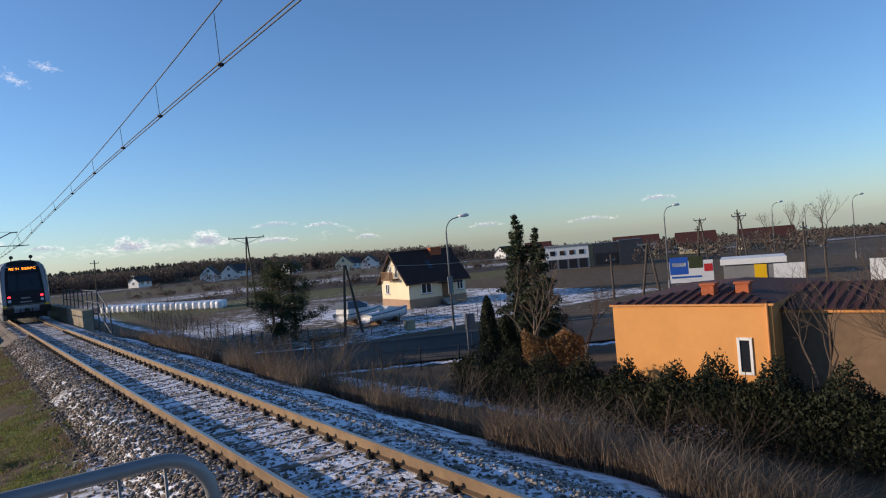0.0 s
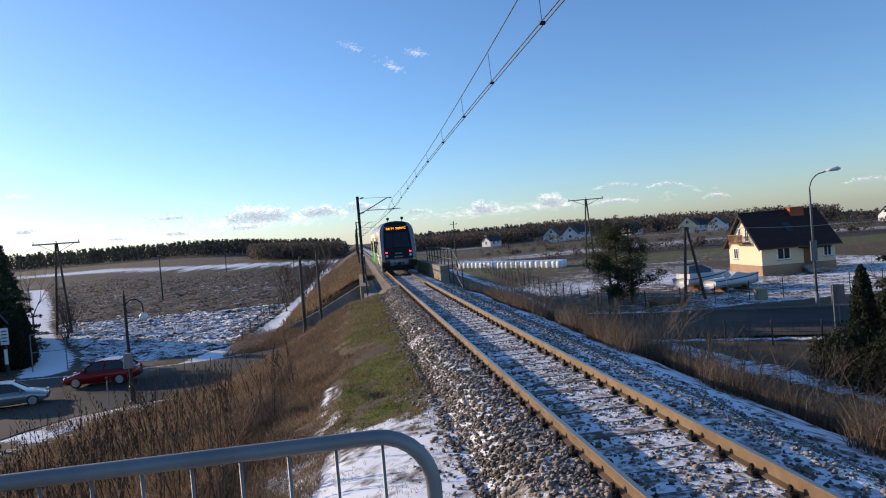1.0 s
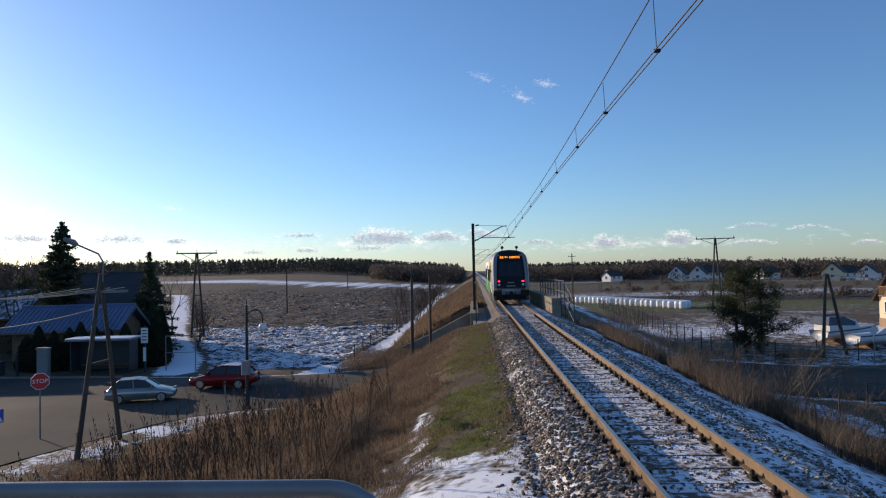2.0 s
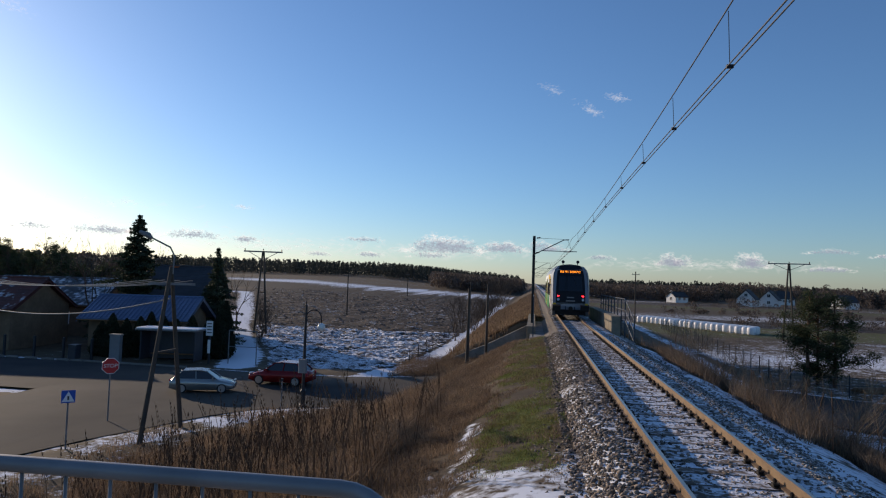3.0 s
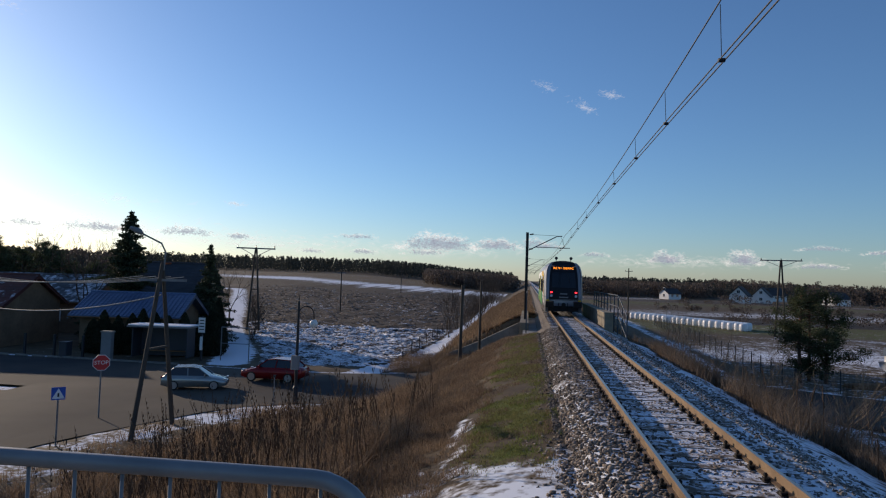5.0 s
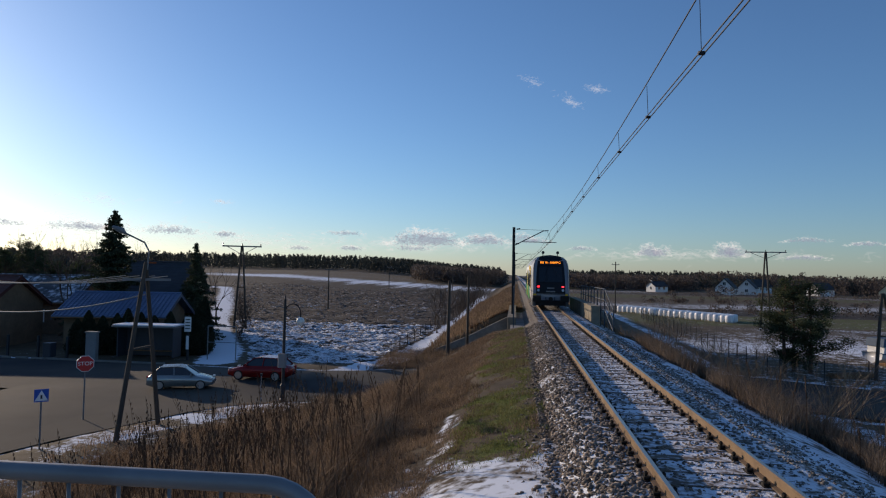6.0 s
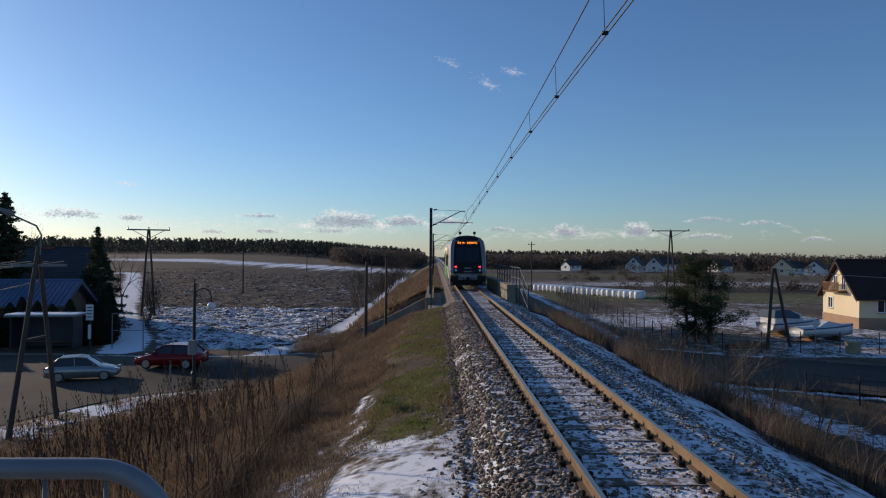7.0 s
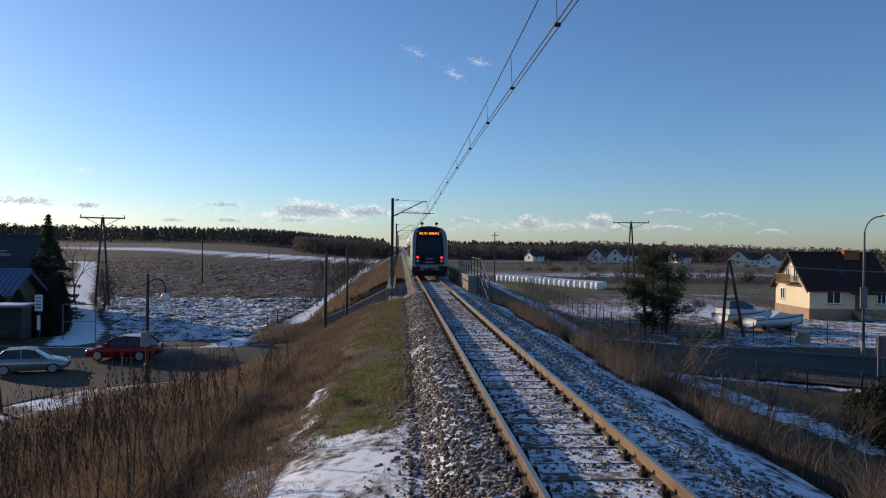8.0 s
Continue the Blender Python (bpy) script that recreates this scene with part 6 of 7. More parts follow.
def pine(m, h, width, label, seed=5):
    t = thing("pine_tree", m, label, "tree", "pines")
    r = np.random.default_rng(seed)
    trunk, limbs, blobs = Shape(), Shape(), []
    for k, (bx, by_, th) in enumerate(((-0.9, 0.2, 1.0), (0.7, -0.2, 0.96), (0.0, 0.9, 0.9))):
        trunk.tube([(bx, by_, -0.3), (bx * 1.1, by_, h * 0.4 * th), (bx * 0.9, by_, h * 0.95 * th)], [0.15, 0.11, 0.03], 8)
        for j in range(44):
            u = r.uniform(-1, 1)
            a = r.uniform(0, 6.28)
            out = math.sqrt(1 - u * u) * r.uniform(0.25, 1.0) ** 0.6 * (0.88 + 0.26 * math.sin(3 * a + 5 * u)) * (1.05 - 0.25 * u)
            tip = (0.45 * bx + width * out * math.cos(a), 0.45 * by_ + width * out * math.sin(a), h * th * (0.53 + 0.44 * u * r.uniform(0.75, 1.05)))
            limbs.tube([(bx, by_, max(0.6, tip[2] - 0.35 * width * out)), tip], [0.03, 0.012], 4, closed_ends=False)
            rad = r.uniform(0.25, 0.62)
            blobs.append((tip, (rad, rad, rad * 0.9)))
            blobs.append((tuple(0.6 * np.array(tip) + 0.4 * np.array([bx, by_, tip[2] - 0.2 * width * out])), (rad * 0.8, rad * 0.8, rad * 0.7)))
    part("trunk", trunk, M_BARKPINE, t)
    tagged(part("limbs", limbs, M_BARKPINE, t), kind="stuff")
    v, f = clumps(blobs, 600, 0.085, r)
    o = new("crown", quick_mesh("crown", v, f, M_PINE))
    o.parent = t
    return t


def thuja(m, h, width, label, seed=7, mat=M_THUJA, name="thuja_tree", category="tree", power=0.5):
    t = thing(name, m, label, category, "evergreen shrubs")
    r = np.random.default_rng(seed)
    part("trunk", Shape().tube([(0, 0, -0.2), (0, 0, h * 0.6)], [0.07, 0.03], 6), M_BARK, t)
    n = int(2600 * h * width)
    u, a = r.random(n), r.uniform(0, 6.28, n)
    rr = width * np.maximum(0.04, (1 - u) ** power) * np.minimum(1, 0.55 + 3 * u) * (0.72 + 0.38 * r.random(n)) * (1 + 0.15 * np.sin(a * 5 + u * 11))
    p = np.stack([rr * np.cos(a), rr * np.sin(a), 0.02 + u * h], 1)
    v, f = tri_soup(p, 0.075, 1.6)
    o = new("crown", quick_mesh("crown", v, f, mat))
    o.parent = t
    return t


def hedge(a, b, h, w_, label, mat=M_THUJA, seed=9, rough=0.35, name="hedge"):
    """A run of shrubs grown together."""
    t = thing(name, pose(0, 0, 0), label, "hedge")
    r = np.random.default_rng(seed)
    a, b = np.array(a, float), np.array(b, float)
    L = np.linalg.norm(b - a)
    n = int(2000 * L * h * 0.6)
    u = r.random(n)
    top = h * (1 - rough * np.abs(np.sin(u * L * 1.7 + seed)) ** 0.7)
    z = top * r.random(n) ** 0.7
    nd = np.array([-(b - a)[1], (b - a)[0]]) / L
    off = r.uniform(-1, 1, n) * w_ * (0.5 + 0.5 * np.sqrt(np.clip(1 - z / (top + 0.05), 0, 1)))
    xy = a + (b - a) * u[:, None] + nd * off[:, None]
    g = ground_z(xy[:, 0], xy[:, 1])
    v, f = tri_soup(np.stack([xy[:, 0], xy[:, 1], g + z], 1), 0.07, 1.2)
    o = new("foliage", quick_mesh("foliage", v, f, mat))
    o.parent = t
    stems = Shape()
    for k in range(int(L * 1.5)):
        q = a + (b - a) * (k + 0.5) / (L * 1.5)
        gz = height(q[0], q[1])
        stems.tube([(q[0], q[1], gz - 0.1), (q[0] + r.uniform(-0.2, 0.2), q[1], gz + h * 0.8)], [0.03, 0.012], 4)
    part("stems", stems, M_BARK, t)
    return t


def at_ground(x, y, turn=0):
    return pose(x, y, height(x, y), 0, 0, turn)


pine(at_ground(17.95, 51.1), 7.3, 2.9, "broad dark green pine with several trunks")
spruce(at_ground(23.74, 29.0), 8.5, 2.3, "tall dark spruce in the garden", 3)
spruce(at_ground(24.32, 28.0), 7.6, 2.1, "slender dark spruce in the garden", 4)
spruce(at_ground(-40.4, 59.0), 12.2, 4.5, "tall dark spruce among the houses", 5)
spruce(at_ground(-33.2, 61.0), 9.3, 2.7, "dark spruce beside the lane", 6)
for k, (x, y, h) in enumerate(((-62, 71, 11.6), (-66, 72, 13.2), (-58.5, 73, 11.0), (-69, 69, 13.4), (-74, 72, 12.8), (-54.5, 75, 9.6), (-63, 76, 13.0), (-71, 76, 13.6))):
    pine(at_ground(x, y), h * 0.80, 4.2, "broad round-topped dark pine behind the old house", 80 + k)
thuja(at_ground(17.25, 24.5), 4.1, 0.62, "dark columnar thuja by the garden", 11)
thuja(at_ground(19.2, 25.4), 2.9, 0.8, "dark rounded evergreen shrub", 12)
for k, (x, y, h) in enumerate(((-36.2, 48.2, 2.6), (-35.1, 47.9, 3.3), (-34.2, 48.3, 2.9), (-31.6, 49.2, 3.2), (-30.4, 49.0, 3.0), (-29.2, 49.2, 3.3), (-28.1, 49.6, 2.9), (-27.2, 50.2, 2.6), (-28.9, 53.5, 3.8), (-30.2, 57.0, 4.2), (-27.6, 51.6, 3.4), (-33.2, 48.6, 3.1), (-32.5, 48.9, 3.5), (-28.4, 52.4, 3.6))):
    thuja(at_ground(x, y), h, 0.9, "dark conical thuja in the front garden", 20 + k, power=0.65)
hedge((-28.3, 51.0), (-34.6, 63.5), 2.4, 0.8, "dark hedge along the snowy lane", seed=14)
hedge((14.3, 23.2), (15.0, 12.0), 2.5, 0.9, "dark thick evergreen hedge below the orange house", seed=4)
hedge((15.2, 12.0), (15.5, 4.0), 2.9, 1.0, "dark thick evergreen hedge below the orange house", seed=5)
hedge((17.6, 22.6), (19.6, 20.6), 2.6, 0.7, "russet beech hedge keeping dry leaves", M_HEDGEBROWN, 6, 0.2)
bare_tree(at_ground(19.6, 24.0), 5.4, "spreading bare fruit tree with pale twigs", 6, 8, M_TWIGPALE)
bare_tree(at_ground(21.5, 22.2), 4.6, "bare garden tree with fine twigs", 6, 15, M_TWIG)
for k, (x, y, h) in enumerate(((22.0, 6.5, 6.5), (20.5, 3.0, 6.0), (24.5, 1.0, 7.0), (17.8, 7.2, 4.5), (19.0, -1.5, 6.0), (17.6, 9.2, 5.0), (18.6, 5.4, 5.5), (20.6, 8.2, 5.8), (16.6, 5.6, 4.8), (21.8, 4.6, 6.4))):
    bare_tree(at_ground(x, y), h, "bare dark garden tree beside the orange house", 6, 30 + k)
for k, (x, y, h) in enumerate(((-44, 58, 8.5), (-49, 66, 9.0), (-55, 74, 10.0), (-62, 70, 9), (-47, 75, 8), (-37.5, 75, 7), (-66, 82, 11), (-58, 88, 10))):
    bare_tree(at_ground(x, y), h, "bare tree among the houses", 5, 50 + k)
for k, (x, y, h) in enumerate(((-30.5, 66, 3.6), (-32.8, 72.5, 3.2), (-36, 79, 3.5), (-40, 87, 3.5), (-29, 62.3, 2.8))):
    bare_tree(at_ground(x, y), h, "bare bush along the snowy lane", 5, 70 + k, stems=4, radius=0.04, name="bare_shrub")
for k in range(22):
    x, y = -9.5 - 2.5 * random.random() - 0.01 * k, 74 + k * 5.2 + random.uniform(-2, 2)
    bare_tree(at_ground(x, y), random.uniform(3.0, 5.5) + (3 if k > 12 else 0), "bare brown thicket at the foot of the embankment", 5, 90 + k, stems=3, radius=0.05, name="bare_shrub")
for k in range(34):
    y = 7.5 + k * 1.35 + random.uniform(-0.5, 0.5)
    x = 5.4 + 2.6 * random.random() + (1.8 if y < 14 else 0)
    if 39 < y < 56:
        continue
    bare_tree(at_ground(x, y), random.uniform(1.5, 3.1), "thin bare sapling on the embankment slope", 4, 130 + k, M_TWIGPALE if k % 3 else M_TWIG, stems=2, radius=0.018, name="bare_shrub")
for k in range(30):
    x, y = 4.6 + 3.4 * random.random(), 14 + k * 0.8 + random.uniform(-0.5, 0.5)
    bare_tree(at_ground(x, y), random.uniform(2.2, 3.8), "tall thin pale sapling on the shaded embankment slope", 3, 260 + k, M_TWIGPALE, stems=2, radius=0.022, name="bare_shrub")
for k in range(12):
    x, y = 11.2 + random.uniform(-0.8, 0.8), 8 + k * 1.5
    bare_tree(at_ground(x, y), random.uniform(2.4, 3.8), "tall thin bare shoots below the hedge", 3, 180 + k, M_TWIG, stems=2, radius=0.02, name="bare_shrub")


# ---- grass ----
def blades(name, n, place, hmin, hmax, width, mat, label, lean=0.35, wind=(0, 0), crest=False):
    """Thin bent blades, two triangles each."""
    x, y = place(n)
    z = ground_z(x, y) - 0.02
    n = len(x)
    h = rng.uniform(hmin, hmax, n) * (0.75 + 0.35 * fbm(x, y, 0.8, 2, 6.0))
    if crest:                                  # shorter where the bank meets its mown shoulder
        h *= 0.38 + 0.62 * smooth(-4.3, -6.6, x + 0.5 * fbm(x, y, 0.7, 2, 23))
    a = rng.uniform(0, 6.28, n)
    w_ = width * rng.uniform(0.6, 1.3, n)
    side_ = np.stack([np.cos(a) * w_, np.sin(a) * w_, np.zeros(n)], 1)
    b = np.stack([x, y, z], 1)
    l = np.stack([rng.normal(0, lean, n) + wind[0], rng.normal(0, lean, n) + wind[1], np.ones(n)], 1) * h[:, None]
    mid = b + l * np.array([0.35, 0.35, 0.62])
    top = b + l * np.array([1.0, 1.0, 0.95])
    v = np.stack([b - side_, b + side_, mid + side_ * 0.7, mid - side_ * 0.7, top], 1).reshape(-1, 3)
    i = np.arange(n)[:, None] * 5
    f = np.concatenate([i + np.array([0, 1, 2]), i + np.array([0, 2, 3]), i + np.array([3, 2, 4])])
    o = new(name, quick_mesh(name, v, f, mat))
    return tagged(o, label, "grass", kind="stuff")


def bank_left(n):
    x = -4.05 - 8.5 * rng.random(n) ** 1.1
    y = 2.5 + 54 * rng.random(n) ** 1.7
    keep = (near_line(x, y, ROAD_PTS[::3]) > ROAD_HALF + 0.5) & (fbm(x, y, 0.45, 3, 11) + 0.5 * smooth(-3.9, -5.2, x) > 0.0)
    return x[keep], y[keep]


def foot_left(n):
    x = -6.0 - 11.0 * rng.random(n)
    y = 5 + 25 * rng.random(n) ** 1.2
    keep = (near_line(x, y, ROAD_PTS[::3]) > ROAD_HALF + 1.2) & (fbm(x, y, 0.35, 3, 17) > -0.3) & (x > -17.5 + 0.32 * np.clip(y - 18, 0, 20))
    return x[keep], y[keep]


def crest_left(n):
    x = -5.8 + 2.5 * rng.random(n)
    y = 3.0 + 45 * rng.random(n) ** 1.6
    keep = fbm(x, y, 0.8, 3, 19) > 0.60 * smooth(-4.4, -3.2, x) - 0.20 + 0.15 * (y < 12)
    return x[keep], y[keep]


def crest_far(n):
    """The crest beside the track beyond the bridge."""
    y = 57.5 + 130 * rng.random(n) ** 2.0
    return rng.uniform(-6.5, -2.0, n), y


def bank_far(n):
    x = -4.8 - 5.2 * rng.random(n)
    y = 56 + 90 * rng.random(n)
    return x, y


def flat_left(n):
    x = -9.5 - 9.0 * rng.random(n)
    y = 3 + 28 * rng.random(n)
    keep = (near_line(x, y, ROAD_PTS[::3]) > ROAD_HALF + 0.7) & (fbm(x, y, 0.35, 3, 15) > -0.02) & (np.hypot(x + 16, y - 27.6) > 0) & (x > -19.5 + 0.25 * np.abs(y - 20))
    return x[keep], y[keep]


def bank_right(n):
    x = 3.3 + 7.2 * rng.random(n) ** 0.8
    y = 3.0 + 37 * rng.random(n) ** 1.5
    keep = fbm(x, y, 0.5, 3, 21) + 0.42 * smooth(3.3, 4.8, x) > 0.10
    return x[keep], y[keep]


def bank_right_far(n):
    return 3.4 + 6.0 * rng.random(n), 56 + 70 * rng.random(n)


def shoulder(n):
    x = -4.4 + 2.5 * rng.random(n)
    y = 9.5 + 34 * rng.random(n) ** 1.5
    keep = rng.random(n) < turf_mask(x, y)
    keep |= (fbm(x, y, 1.3, 3, 33) > 0.26) & (x > -2.6) & (x < -1.95)
    return x[keep], y[keep]


def shoulder_brown(n):
    x = -4.5 + 2.4 * rng.random(n)
    y = 11.5 + 40 * rng.random(n) ** 1.3
    keep = fbm(x, y, 0.9, 3, 35) > 0.0
    return x[keep], y[keep]


def sprigs(n):
    x = -5.2 + 3.2 * rng.random(n)
    y = 3.5 + 8.5 * rng.random(n)
    keep = fbm(x, y, 1.6, 3, 41) > 0.06 + 0.0 * x
    return x[keep], y[keep]


blades("dry_grass", 105000, foot_left, 0.45, 1.1, 0.009, M_DRY, "tall brown dry grass at the foot of the embankment", 0.42, (0.08, 0.05))
blades("dry_grass", 85000, crest_left, 0.10, 0.34, 0.005, M_DRY, "low brown dry grass along the embankment crest", 0.5)
blades("dry_grass", 150000, bank_left, 0.25, 0.8, 0.005, M_DRY, "tall tangled brown dry grass on the embankment", 0.5, (0.05, 0.05), True)
blades("withered_grass", 48000, bank_left, 0.2, 0.7, 0.006, M_DRYGREY, "grey-brown withered weeds among the dry grass", 0.6, (0, 0), True)
blades("withered_grass", 95000, bank_right, 0.45, 1.5, 0.006, M_DRYGREY, "grey-brown withered weeds on the shaded slope", 0.5)
blades("dry_grass", 22000, bank_far, 0.4, 0.9, 0.02, M_DRY, "tall brown dry grass on the far embankment", 0.3)
blades("dry_grass", 26000, crest_far, 0.2, 0.5, 0.018, M_DRY, "low brown dry grass beside the far track", 0.4)
blades("dry_grass", 16000, flat_left, 0.2, 0.6, 0.010, M_DRY, "thin brown grass in the snow by the road", 0.35)
blades("dry_grass", 135000, bank_right, 0.3, 1.0, 0.006, M_DRY, "brown dry grass on the shaded embankment", 0.38)
blades("dry_grass", 14000, bank_right_far, 0.3, 0.8, 0.018, M_DRY, "brown dry grass on the far embankment", 0.35)
blades("green_grass", 110000, shoulder, 0.04, 0.12, 0.006, M_TURF, "short green grass on the embankment shoulder", 0.7)
blades("brown_grass", 42000, shoulder_brown, 0.05, 0.16, 0.006, M_DRY, "short withered grass on the embankment shoulder", 0.7)
blades("grass_sprigs", 9000, sprigs, 0.03, 0.12, 0.004, M_DRY, "sparse withered sprigs through thin snow", 0.6)


def fuzz(name, n, place, hmax, size, mat, label):
    """Fine seed heads and shrivelled leaves caught among the stems."""
    x, y = place(n)
    n = len(x)
    top = hmax * (0.5 + 0.5 * smooth(-4.3, -6.6, x)) * (0.7 + 0.5 * fbm(x, y, 0.8, 2, 6.0))
    z = ground_z(x, y) + np.clip(top, 0.05, None) * rng.random(n) ** 0.7
    v, f = tri_soup(np.stack([x, y, z], 1), size * rng.uniform(0.4, 1.3, n), 1.2)
    return tagged(new(name, quick_mesh(name, v, f, mat)), label, "grass", kind="stuff")


fuzz("seed_heads", 110000, bank_left, 0.7, 0.018, M_DRYGREY, "fine brown seed heads among the dry grass")
fuzz("seed_heads", 50000, foot_left, 0.8, 0.028, M_DRY, "fine brown seed heads at the foot of the embankment")
fuzz("seed_heads", 40000, bank_right, 0.9, 0.022, M_DRYGREY, "fine brown seed heads on the shaded slope")


def stalks(n, xr, yr, hr, seed):
    """Dead dock stalks with dark seed heads."""
    r = random.Random(seed)
    s = Shape()
    for k in range(n):
        x, y = r.uniform(*xr), r.uniform(*yr)
        z = height(x, y)
        h = r.uniform(*hr)
        lx, ly = r.uniform(-0.35, 0.2) * h, r.uniform(-0.15, 0.15) * h
        s.tube([(x, y, z), (x + lx * 0.4, y + ly * 0.4, z + h * 0.55), (x + lx, y + ly, z + h)], [0.012, 0.009, 0.004], 4)
        for j in range(7):
            u = 0.62 + 0.36 * j / 7
            c = Vector((x + lx * u * u, y + ly * u * u, z + h * u))
            s.tube([c, c + Vector((r.uniform(-0.02, 0.02), r.uniform(-0.02, 0.02), 0.05)), c + Vector((0, 0, 0.09))], [0.008, 0.016, 0.004], 5)
    return tagged(part("dead_weed_stalks", s, M_DOCK), "dark dead weed stalks standing in the dry grass", "weeds", kind="stuff")


stalks(130, (-12.0, -5.2), (6.0, 20.0), (1.0, 2.0), 2)
stalks(80, (-15.0, -9.0), (13.0, 28.0), (1.2, 2.4), 3)
stalks(50, (3.8, 8.0), (5.0, 34.0), (0.7, 1.6), 4)
stalks(70, (-10.0, -5.0), (8.0, 15.0), (1.6, 2.5), 5)
stalks(45, (-14.0, -8.5), (12.0, 22.0), (1.8, 2.8), 6)


# ---- woods on the skyline ----
def woods(name, n, place, hr, wr, mat, label, conifer):
    """Many small crowns far off, each a few ragged tiers."""
    x, y = place(n)
    n = len(x)
    z = ground_z(x, y)
    h = rng.uniform(*hr, n)
    w_ = rng.uniform(*wr, n)
    k = 80
    u = rng.random((n, k)) ** (0.8 if conifer else 0.6)
    a = rng.uniform(0, 6.28, (n, k))
    rad = w_[:, None] * (np.maximum(0.08, 1 - u) ** 0.7 if conifer else np.sqrt(np.clip(1 - (2 * u - 1.05) ** 2, 0.03, 1))) * rng.uniform(0.4, 1.0, (n, k))
    c = np.stack([x[:, None] + rad * np.cos(a), y[:, None] + rad * np.sin(a), z[:, None] + h[:, None] * (0.08 + 0.92 * u)], -1)
    v, f = tri_soup(c.reshape(-1, 3), np.repeat(w_ * (0.20 if conifer else 0.18), k), 1.3)
    o = new(name, quick_mesh(name, v, f, mat))
    return tagged(o, label, "woods", kind="stuff")


def belt(az0, az1, d0, d1):
    def place(n):
        a = np.radians(rng.uniform(az0, az1, n))
        d = d0 + (d1 - d0) * rng.random(n) ** 0.8
        return d * np.sin(a), d * np.cos(a)
    return place


woods("pine_woods", 3000, belt(-75, -1.5, 420, 620), (7, 10.5), (2.4, 4.0), M_WOODS, "dark pine woods along the horizon", True)
woods("pine_woods", 1500, belt(1.5, 30, 430, 650), (7, 11), (2.4, 4.0), M_WOODS, "dark pine woods along the horizon", True)
woods("bare_woods", 900, belt(-9, -1.5, 290, 420), (4, 7.5), (2.2, 3.6), M_WOODSBARE, "bare brown woods beside the railway", False)
woods("bare_woods", 700, belt(1.8, 14, 330, 430), (5, 8), (2.2, 3.6), M_WOODSBARE, "bare brown woods beside the railway", False)
woods("bare_woods", 1900, belt(38, 95, 400, 640), (3.0, 6.0), (2.2, 3.8), M_WOODSBARE, "bare brown woods beyond the village", False)
woods("bare_woods", 1300, belt(14, 38, 400, 640), (7.0, 11.5), (2.4, 4.4), M_WOODSBARE, "bare brown woods beyond the village", False)
woods("pine_woods", 500, belt(30, 95, 500, 700), (5, 8), (2.4, 4.0), M_WOODS, "dark pine woods beyond the village", True)
woods("pine_woods", 60, belt(10, 22, 340, 400), (5, 8), (1.8, 2.6), M_WOODS, "dark young pines among the fields", True)
woods("pine_woods", 420, belt(-75, -37, 110, 190), (6, 8.5), (2.2, 3.6), M_WOODS, "dark trees behind the houses", False)
woods("bare_woods", 300, belt(-75, -34, 95, 200), (5, 8.5), (2.0, 3.2), M_WOODSBARE, "bare trees behind the houses", False)
woods("bare_woods", 36, belt(14, 40, 230, 330), (2, 4.5), (1.4, 2.2), M_WOODSBARE, "bare bushes among the fields", False)
woods("bare_woods", 160, belt(45, 66, 125, 230), (2, 5), (1.4, 2.2), M_WOODSBARE, "bare bushes along the far road", False)
for k, (y0, x0, x1) in enumerate(((128, 34, 120), (176, 30, 170), (232, 40, 220))):
    def row_place(n, y0=y0, x0=x0, x1=x1):
        x = rng.uniform(x0, x1, n)
        return x, y0 + 0.08 * x + rng.normal(0, 1.2, n)
    woods("bare_hedgerow", 60, row_place, (0.8, 2.2), (0.8, 1.5), M_WOODSBARE, "low bare hedgerow between the fields", False)
bare_far = [(149.8, 73.4, 11), (153.7, 68.3, 12), (146.9, 78.5, 9)]
for k, (x, y, h) in enumerate(bare_far):
    bare_tree(at_ground(x, y), h, "tall bare tree on the skyline", 5, 220 + k)


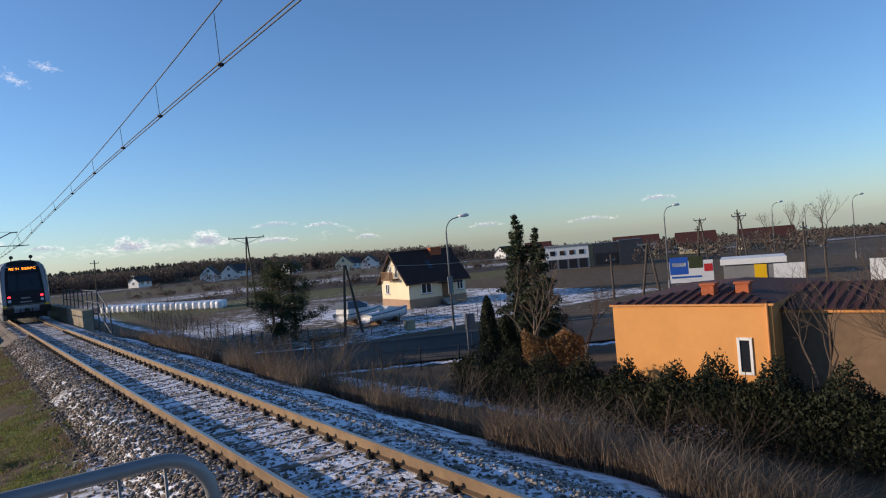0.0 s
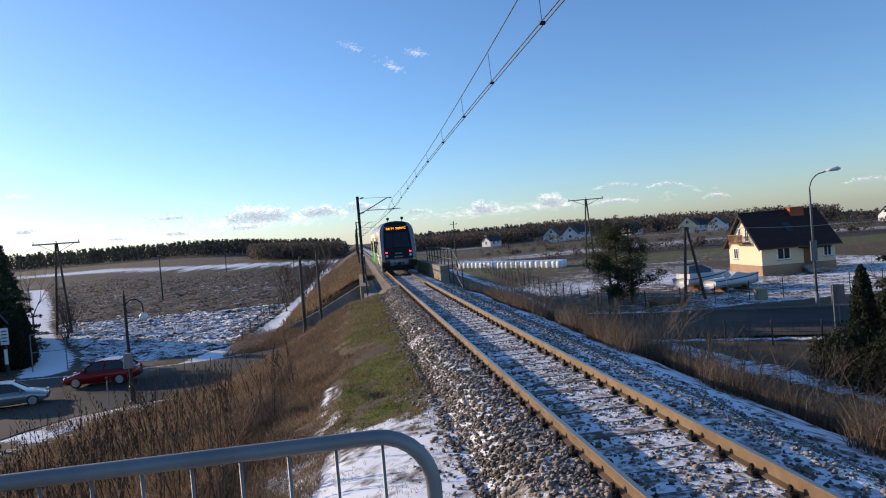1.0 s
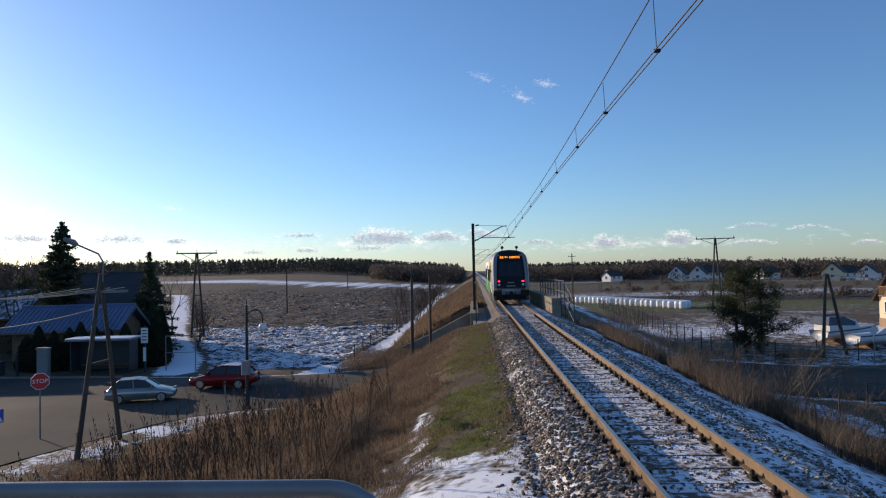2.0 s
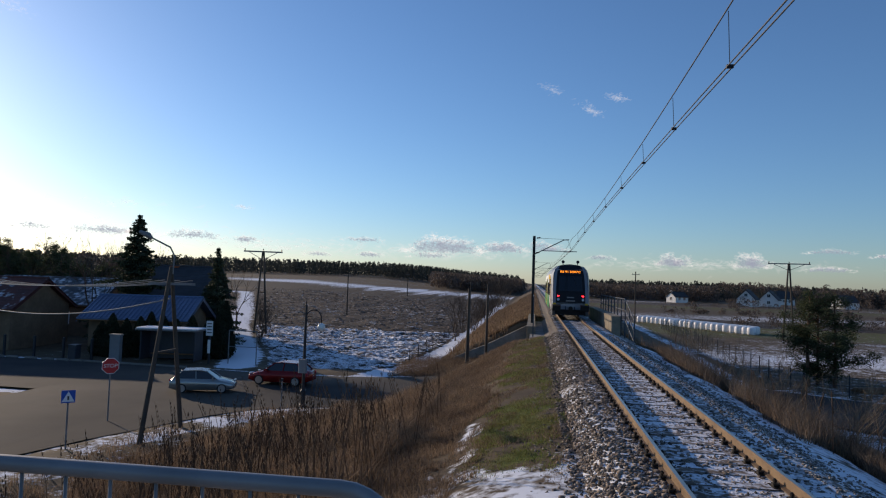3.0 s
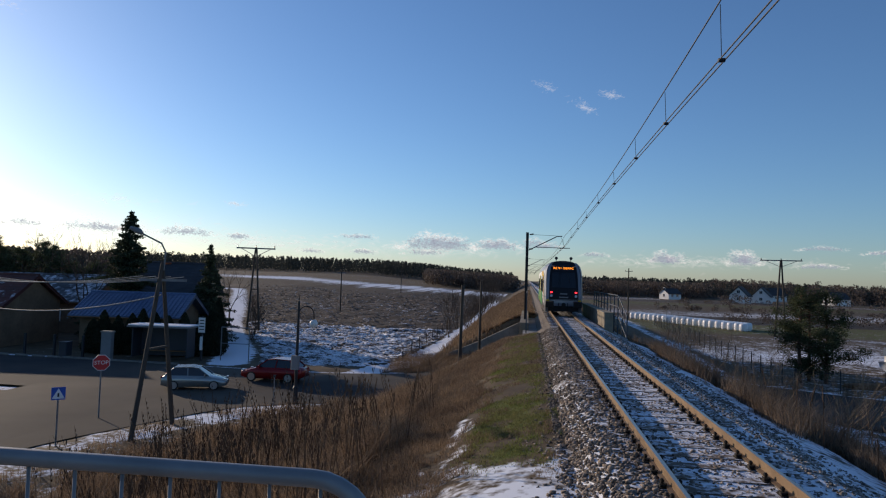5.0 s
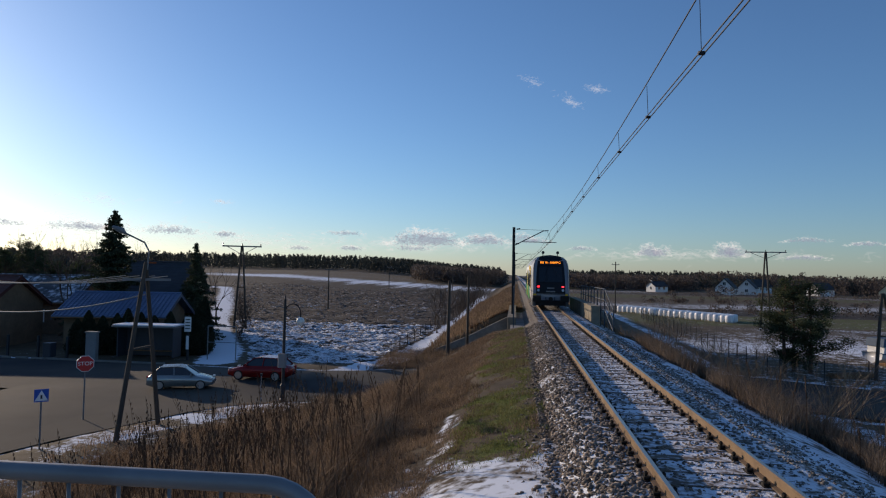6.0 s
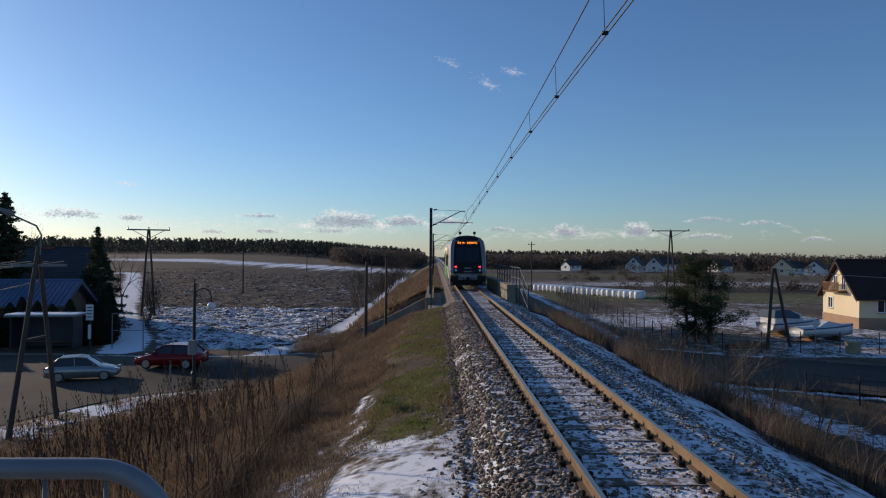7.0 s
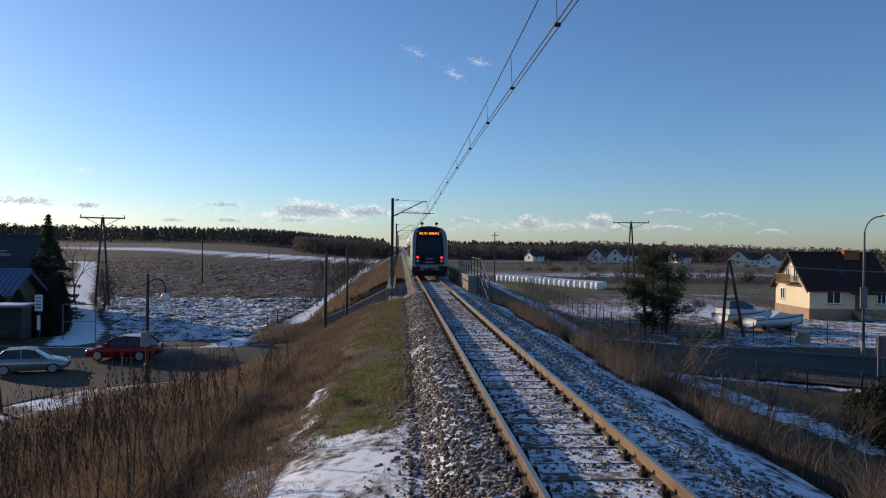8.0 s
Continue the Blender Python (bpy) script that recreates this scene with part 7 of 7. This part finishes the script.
# ---- clods of the ploughed field ----
def clods(n, yr, size, power, mat, label, seed):
    """Uneven lumps of turned soil lying in rough furrows."""
    r = np.random.default_rng(seed)
    y = yr[0] + (yr[1] - yr[0]) * r.random(n) ** power
    x = -11.5 - (12.5 + 0.52 * (y - 46)) * r.random(n)
    y = y + 0.30 * np.sin(6.28 * (y + 0.15 * x) / 0.9)
    keep = (near_line(x, y, LANE) > 2.1) & (near_line(x, y, FOOT_TRACK) > 1.5) & (x < -12) & (y > 47.4 - 0.06 * (x + 12))
    x, y = x[keep], y[keep]
    k = len(x)
    z = ground_z(x, y) + 0.34 * fbm(x * 0.8 + y * 0.2, y, 0.95, 3, 12)
    base = np.array([(1, 0, 0), (0.3, 0.95, 0), (-0.8, 0.6, 0), (-0.8, -0.6, 0), (0.3, -0.95, 0), (0, 0, 1)])
    rad = size * r.uniform(0.35, 1.25, (k, 1, 1)) * np.clip(y / 60, 1, 2.2)[:, None, None]
    v = base[None] * np.array([1.35, 0.85, 0.42]) * (1 + 0.35 * r.normal(size=(k, 6, 1)).clip(-1.6, 1.6)) * rad
    v[:, 5, :2] += rad[:, 0] * 0.45 * r.normal(size=(k, 2))
    turn = r.uniform(0, 6.28, k)
    c, s_ = np.cos(turn)[:, None], np.sin(turn)[:, None]
    v = np.stack([v[..., 0] * c - v[..., 1] * s_ + x[:, None], v[..., 0] * s_ + v[..., 1] * c + y[:, None], v[..., 2] + z[:, None] - 0.04], -1)
    f = np.array([(0, 1, 5), (1, 2, 5), (2, 3, 5), (3, 4, 5), (4, 0, 5)])
    f = (f[None] + 6 * np.arange(k)[:, None, None]).reshape(-1, 3)
    return tagged(new("soil_clods", quick_mesh("soil_clods", v.reshape(-1, 3), f, mat)), label, "soil", kind="stuff")


clods(30000, (47.5, 82), 0.17, 1.15, M_CLOD, "dark ploughed clods of soil capped with snow", 501)
clods(22000, (66, 190), 0.12, 1.5, M_CLOD_BARE, "bare brown clods of the ploughed field", 502)


# ---- clouds ----
def cloud(az, el, width, tall, seed, d=3200):
    """A small cumulus: grey glow paints its shaded flat base, white glow the sunlit heap and rim."""
    r = np.random.default_rng(seed)
    a, e = radians(az), radians(el)
    t = thing("cloud", pose(d * math.sin(a), d * math.cos(a), d * math.tan(e), 0, 0, -az), "small grey-based fair-weather cloud low over the horizon", "cloud", "clouds", "structure")
    half, high = d * math.tan(radians(width)) / 2, d * math.tan(radians(tall))
    n = int(190 + 150 * width * tall)
    size = d * math.tan(radians(0.27)) * min(1.0, 0.55 + 0.3 * tall)
    u = np.clip(r.normal(0, 0.48, n), -1.05, 1.05)
    lumps = 0.62 + 0.55 * fbm(u * 2.3, 0 * u, 1.0, 3, seed * 0.37)
    top = high * np.clip(1 - u * u, 0.02, 1) ** 0.7 * np.clip(lumps, 0.2, 1.2)
    v = r.random(n)
    p = np.stack([u * half + r.normal(0, size * 0.6, n), r.normal(0, high, n), v * top - 0.4 * high + r.normal(0, size * 0.25, n)], 1)
    grey = (v < 0.70) & (np.abs(u) < 0.80) & (top > 0.25 * high)
    for name, mask, mat in (("base", grey, M_CLOUDSHADE), ("crown", ~grey, M_CLOUD)):
        vs, fs = tri_soup(p[mask], size * r.uniform(0.5, 1.3, int(mask.sum())), 0.6)
        new(name, quick_mesh(name, vs, fs, mat)).parent = t
    return t


def veil(az, el, width, tall, seed):
    """A broad thin bank of cloud haze, self-glowing to whiten the low sky."""
    r = np.random.default_rng(seed)
    d, n = 3900, int(26 * width * tall)
    a = radians(az) + radians(width) * 0.28 * r.normal(size=n)
    e = radians(el) + radians(tall) * 0.28 * r.normal(size=n)
    c = np.stack([d * np.sin(a), d * np.cos(a), d * np.tan(e)], 1)
    vs, fs = tri_soup(c, 40.0 * r.uniform(0.5, 1.4, n), 0.4)
    return tagged(new("veil_cloud", quick_mesh("veil_cloud", vs, fs, M_VEIL)), "broad thin cloud haze glowing white low over the horizon", "cloud", "clouds", "structure")


def wisp(az, el, width, tall, lean, seed):
    """A faint streak of high cloud: a drift of tiny flakes."""
    r = np.random.default_rng(seed)
    d, n = 3600, 120
    a = radians(az) + radians(width) * 0.5 * r.normal(size=n) * 0.5
    off = (a - radians(az)) / radians(width)
    e = radians(el) - off * radians(lean) + radians(tall) * 0.5 * r.normal(size=n) * 0.5
    c = np.stack([d * np.sin(a), d * np.cos(a), d * np.tan(e)], 1)
    v, f = tri_soup(c, 20.0 * r.uniform(0.4, 1.2, n), 0.5)
    return tagged(new("wispy_cloud", quick_mesh("wispy_cloud", v, f, M_WISP)), "faint wispy streak of high cloud", "cloud", "clouds", "structure")


for k, args in enumerate(((1.1, 16.3, 2.0, 0.8, 0.8), (4.5, 14.6, 1.8, 0.7, 0.8), (6.6, 15.5, 1.8, 0.6, 0.3), (-41.7, 18.3, 3.0, 0.9, 0.6), (-24.8, 5.5, 1.4, 0.3, 0.1))):
    wisp(*args, 300 + k)
for k, args in enumerate(((-7.8, 3.3, 6.6, 2.0), (-2.8, 3.2, 4.2, 1.3), (0.9, 3.2, 3.6, 0.9), (11.3, 2.4, 2.8, 1.4), (17.0, 2.4, 2.3, 1.5), (22.4, 3.1, 3.2, 0.35), (26.2, 2.8, 2.4, 0.35), (22.3, 1.8, 3.2, 0.5), (30.0, 1.5, 1.8, 0.35),
                          (-28.6, 3.2, 4.4, 0.9), (-14.8, 3.4, 3.4, 0.5), (-14.2, 2.1, 2.2, 0.5), (-8.9, 2.2, 3.6, 0.5), (-24.5, 3.0, 2.2, 0.6), (-34.4, 3.3, 6.6, 1.0), (-39.7, 3.2, 3.0, 0.6), (-18.5, 2.0, 2.0, 0.4), (5.5, 2.4, 2.2, 0.4),
                          (54.7, 2.6, 2.4, 0.45), (49.2, 1.3, 3.6, 0.35), (40.3, 1.6, 2.6, 0.35))):
    cloud(*args, 700 + k)
for k, args in enumerate(((-34.2, 5.2, 5.0, 0.8), (-36, 2.8, 16, 2.2), (-22, 2.4, 14, 1.4), (-8, 2.4, 12, 1.0), (14, 1.9, 18, 0.8))):
    veil(*args, 400 + k)
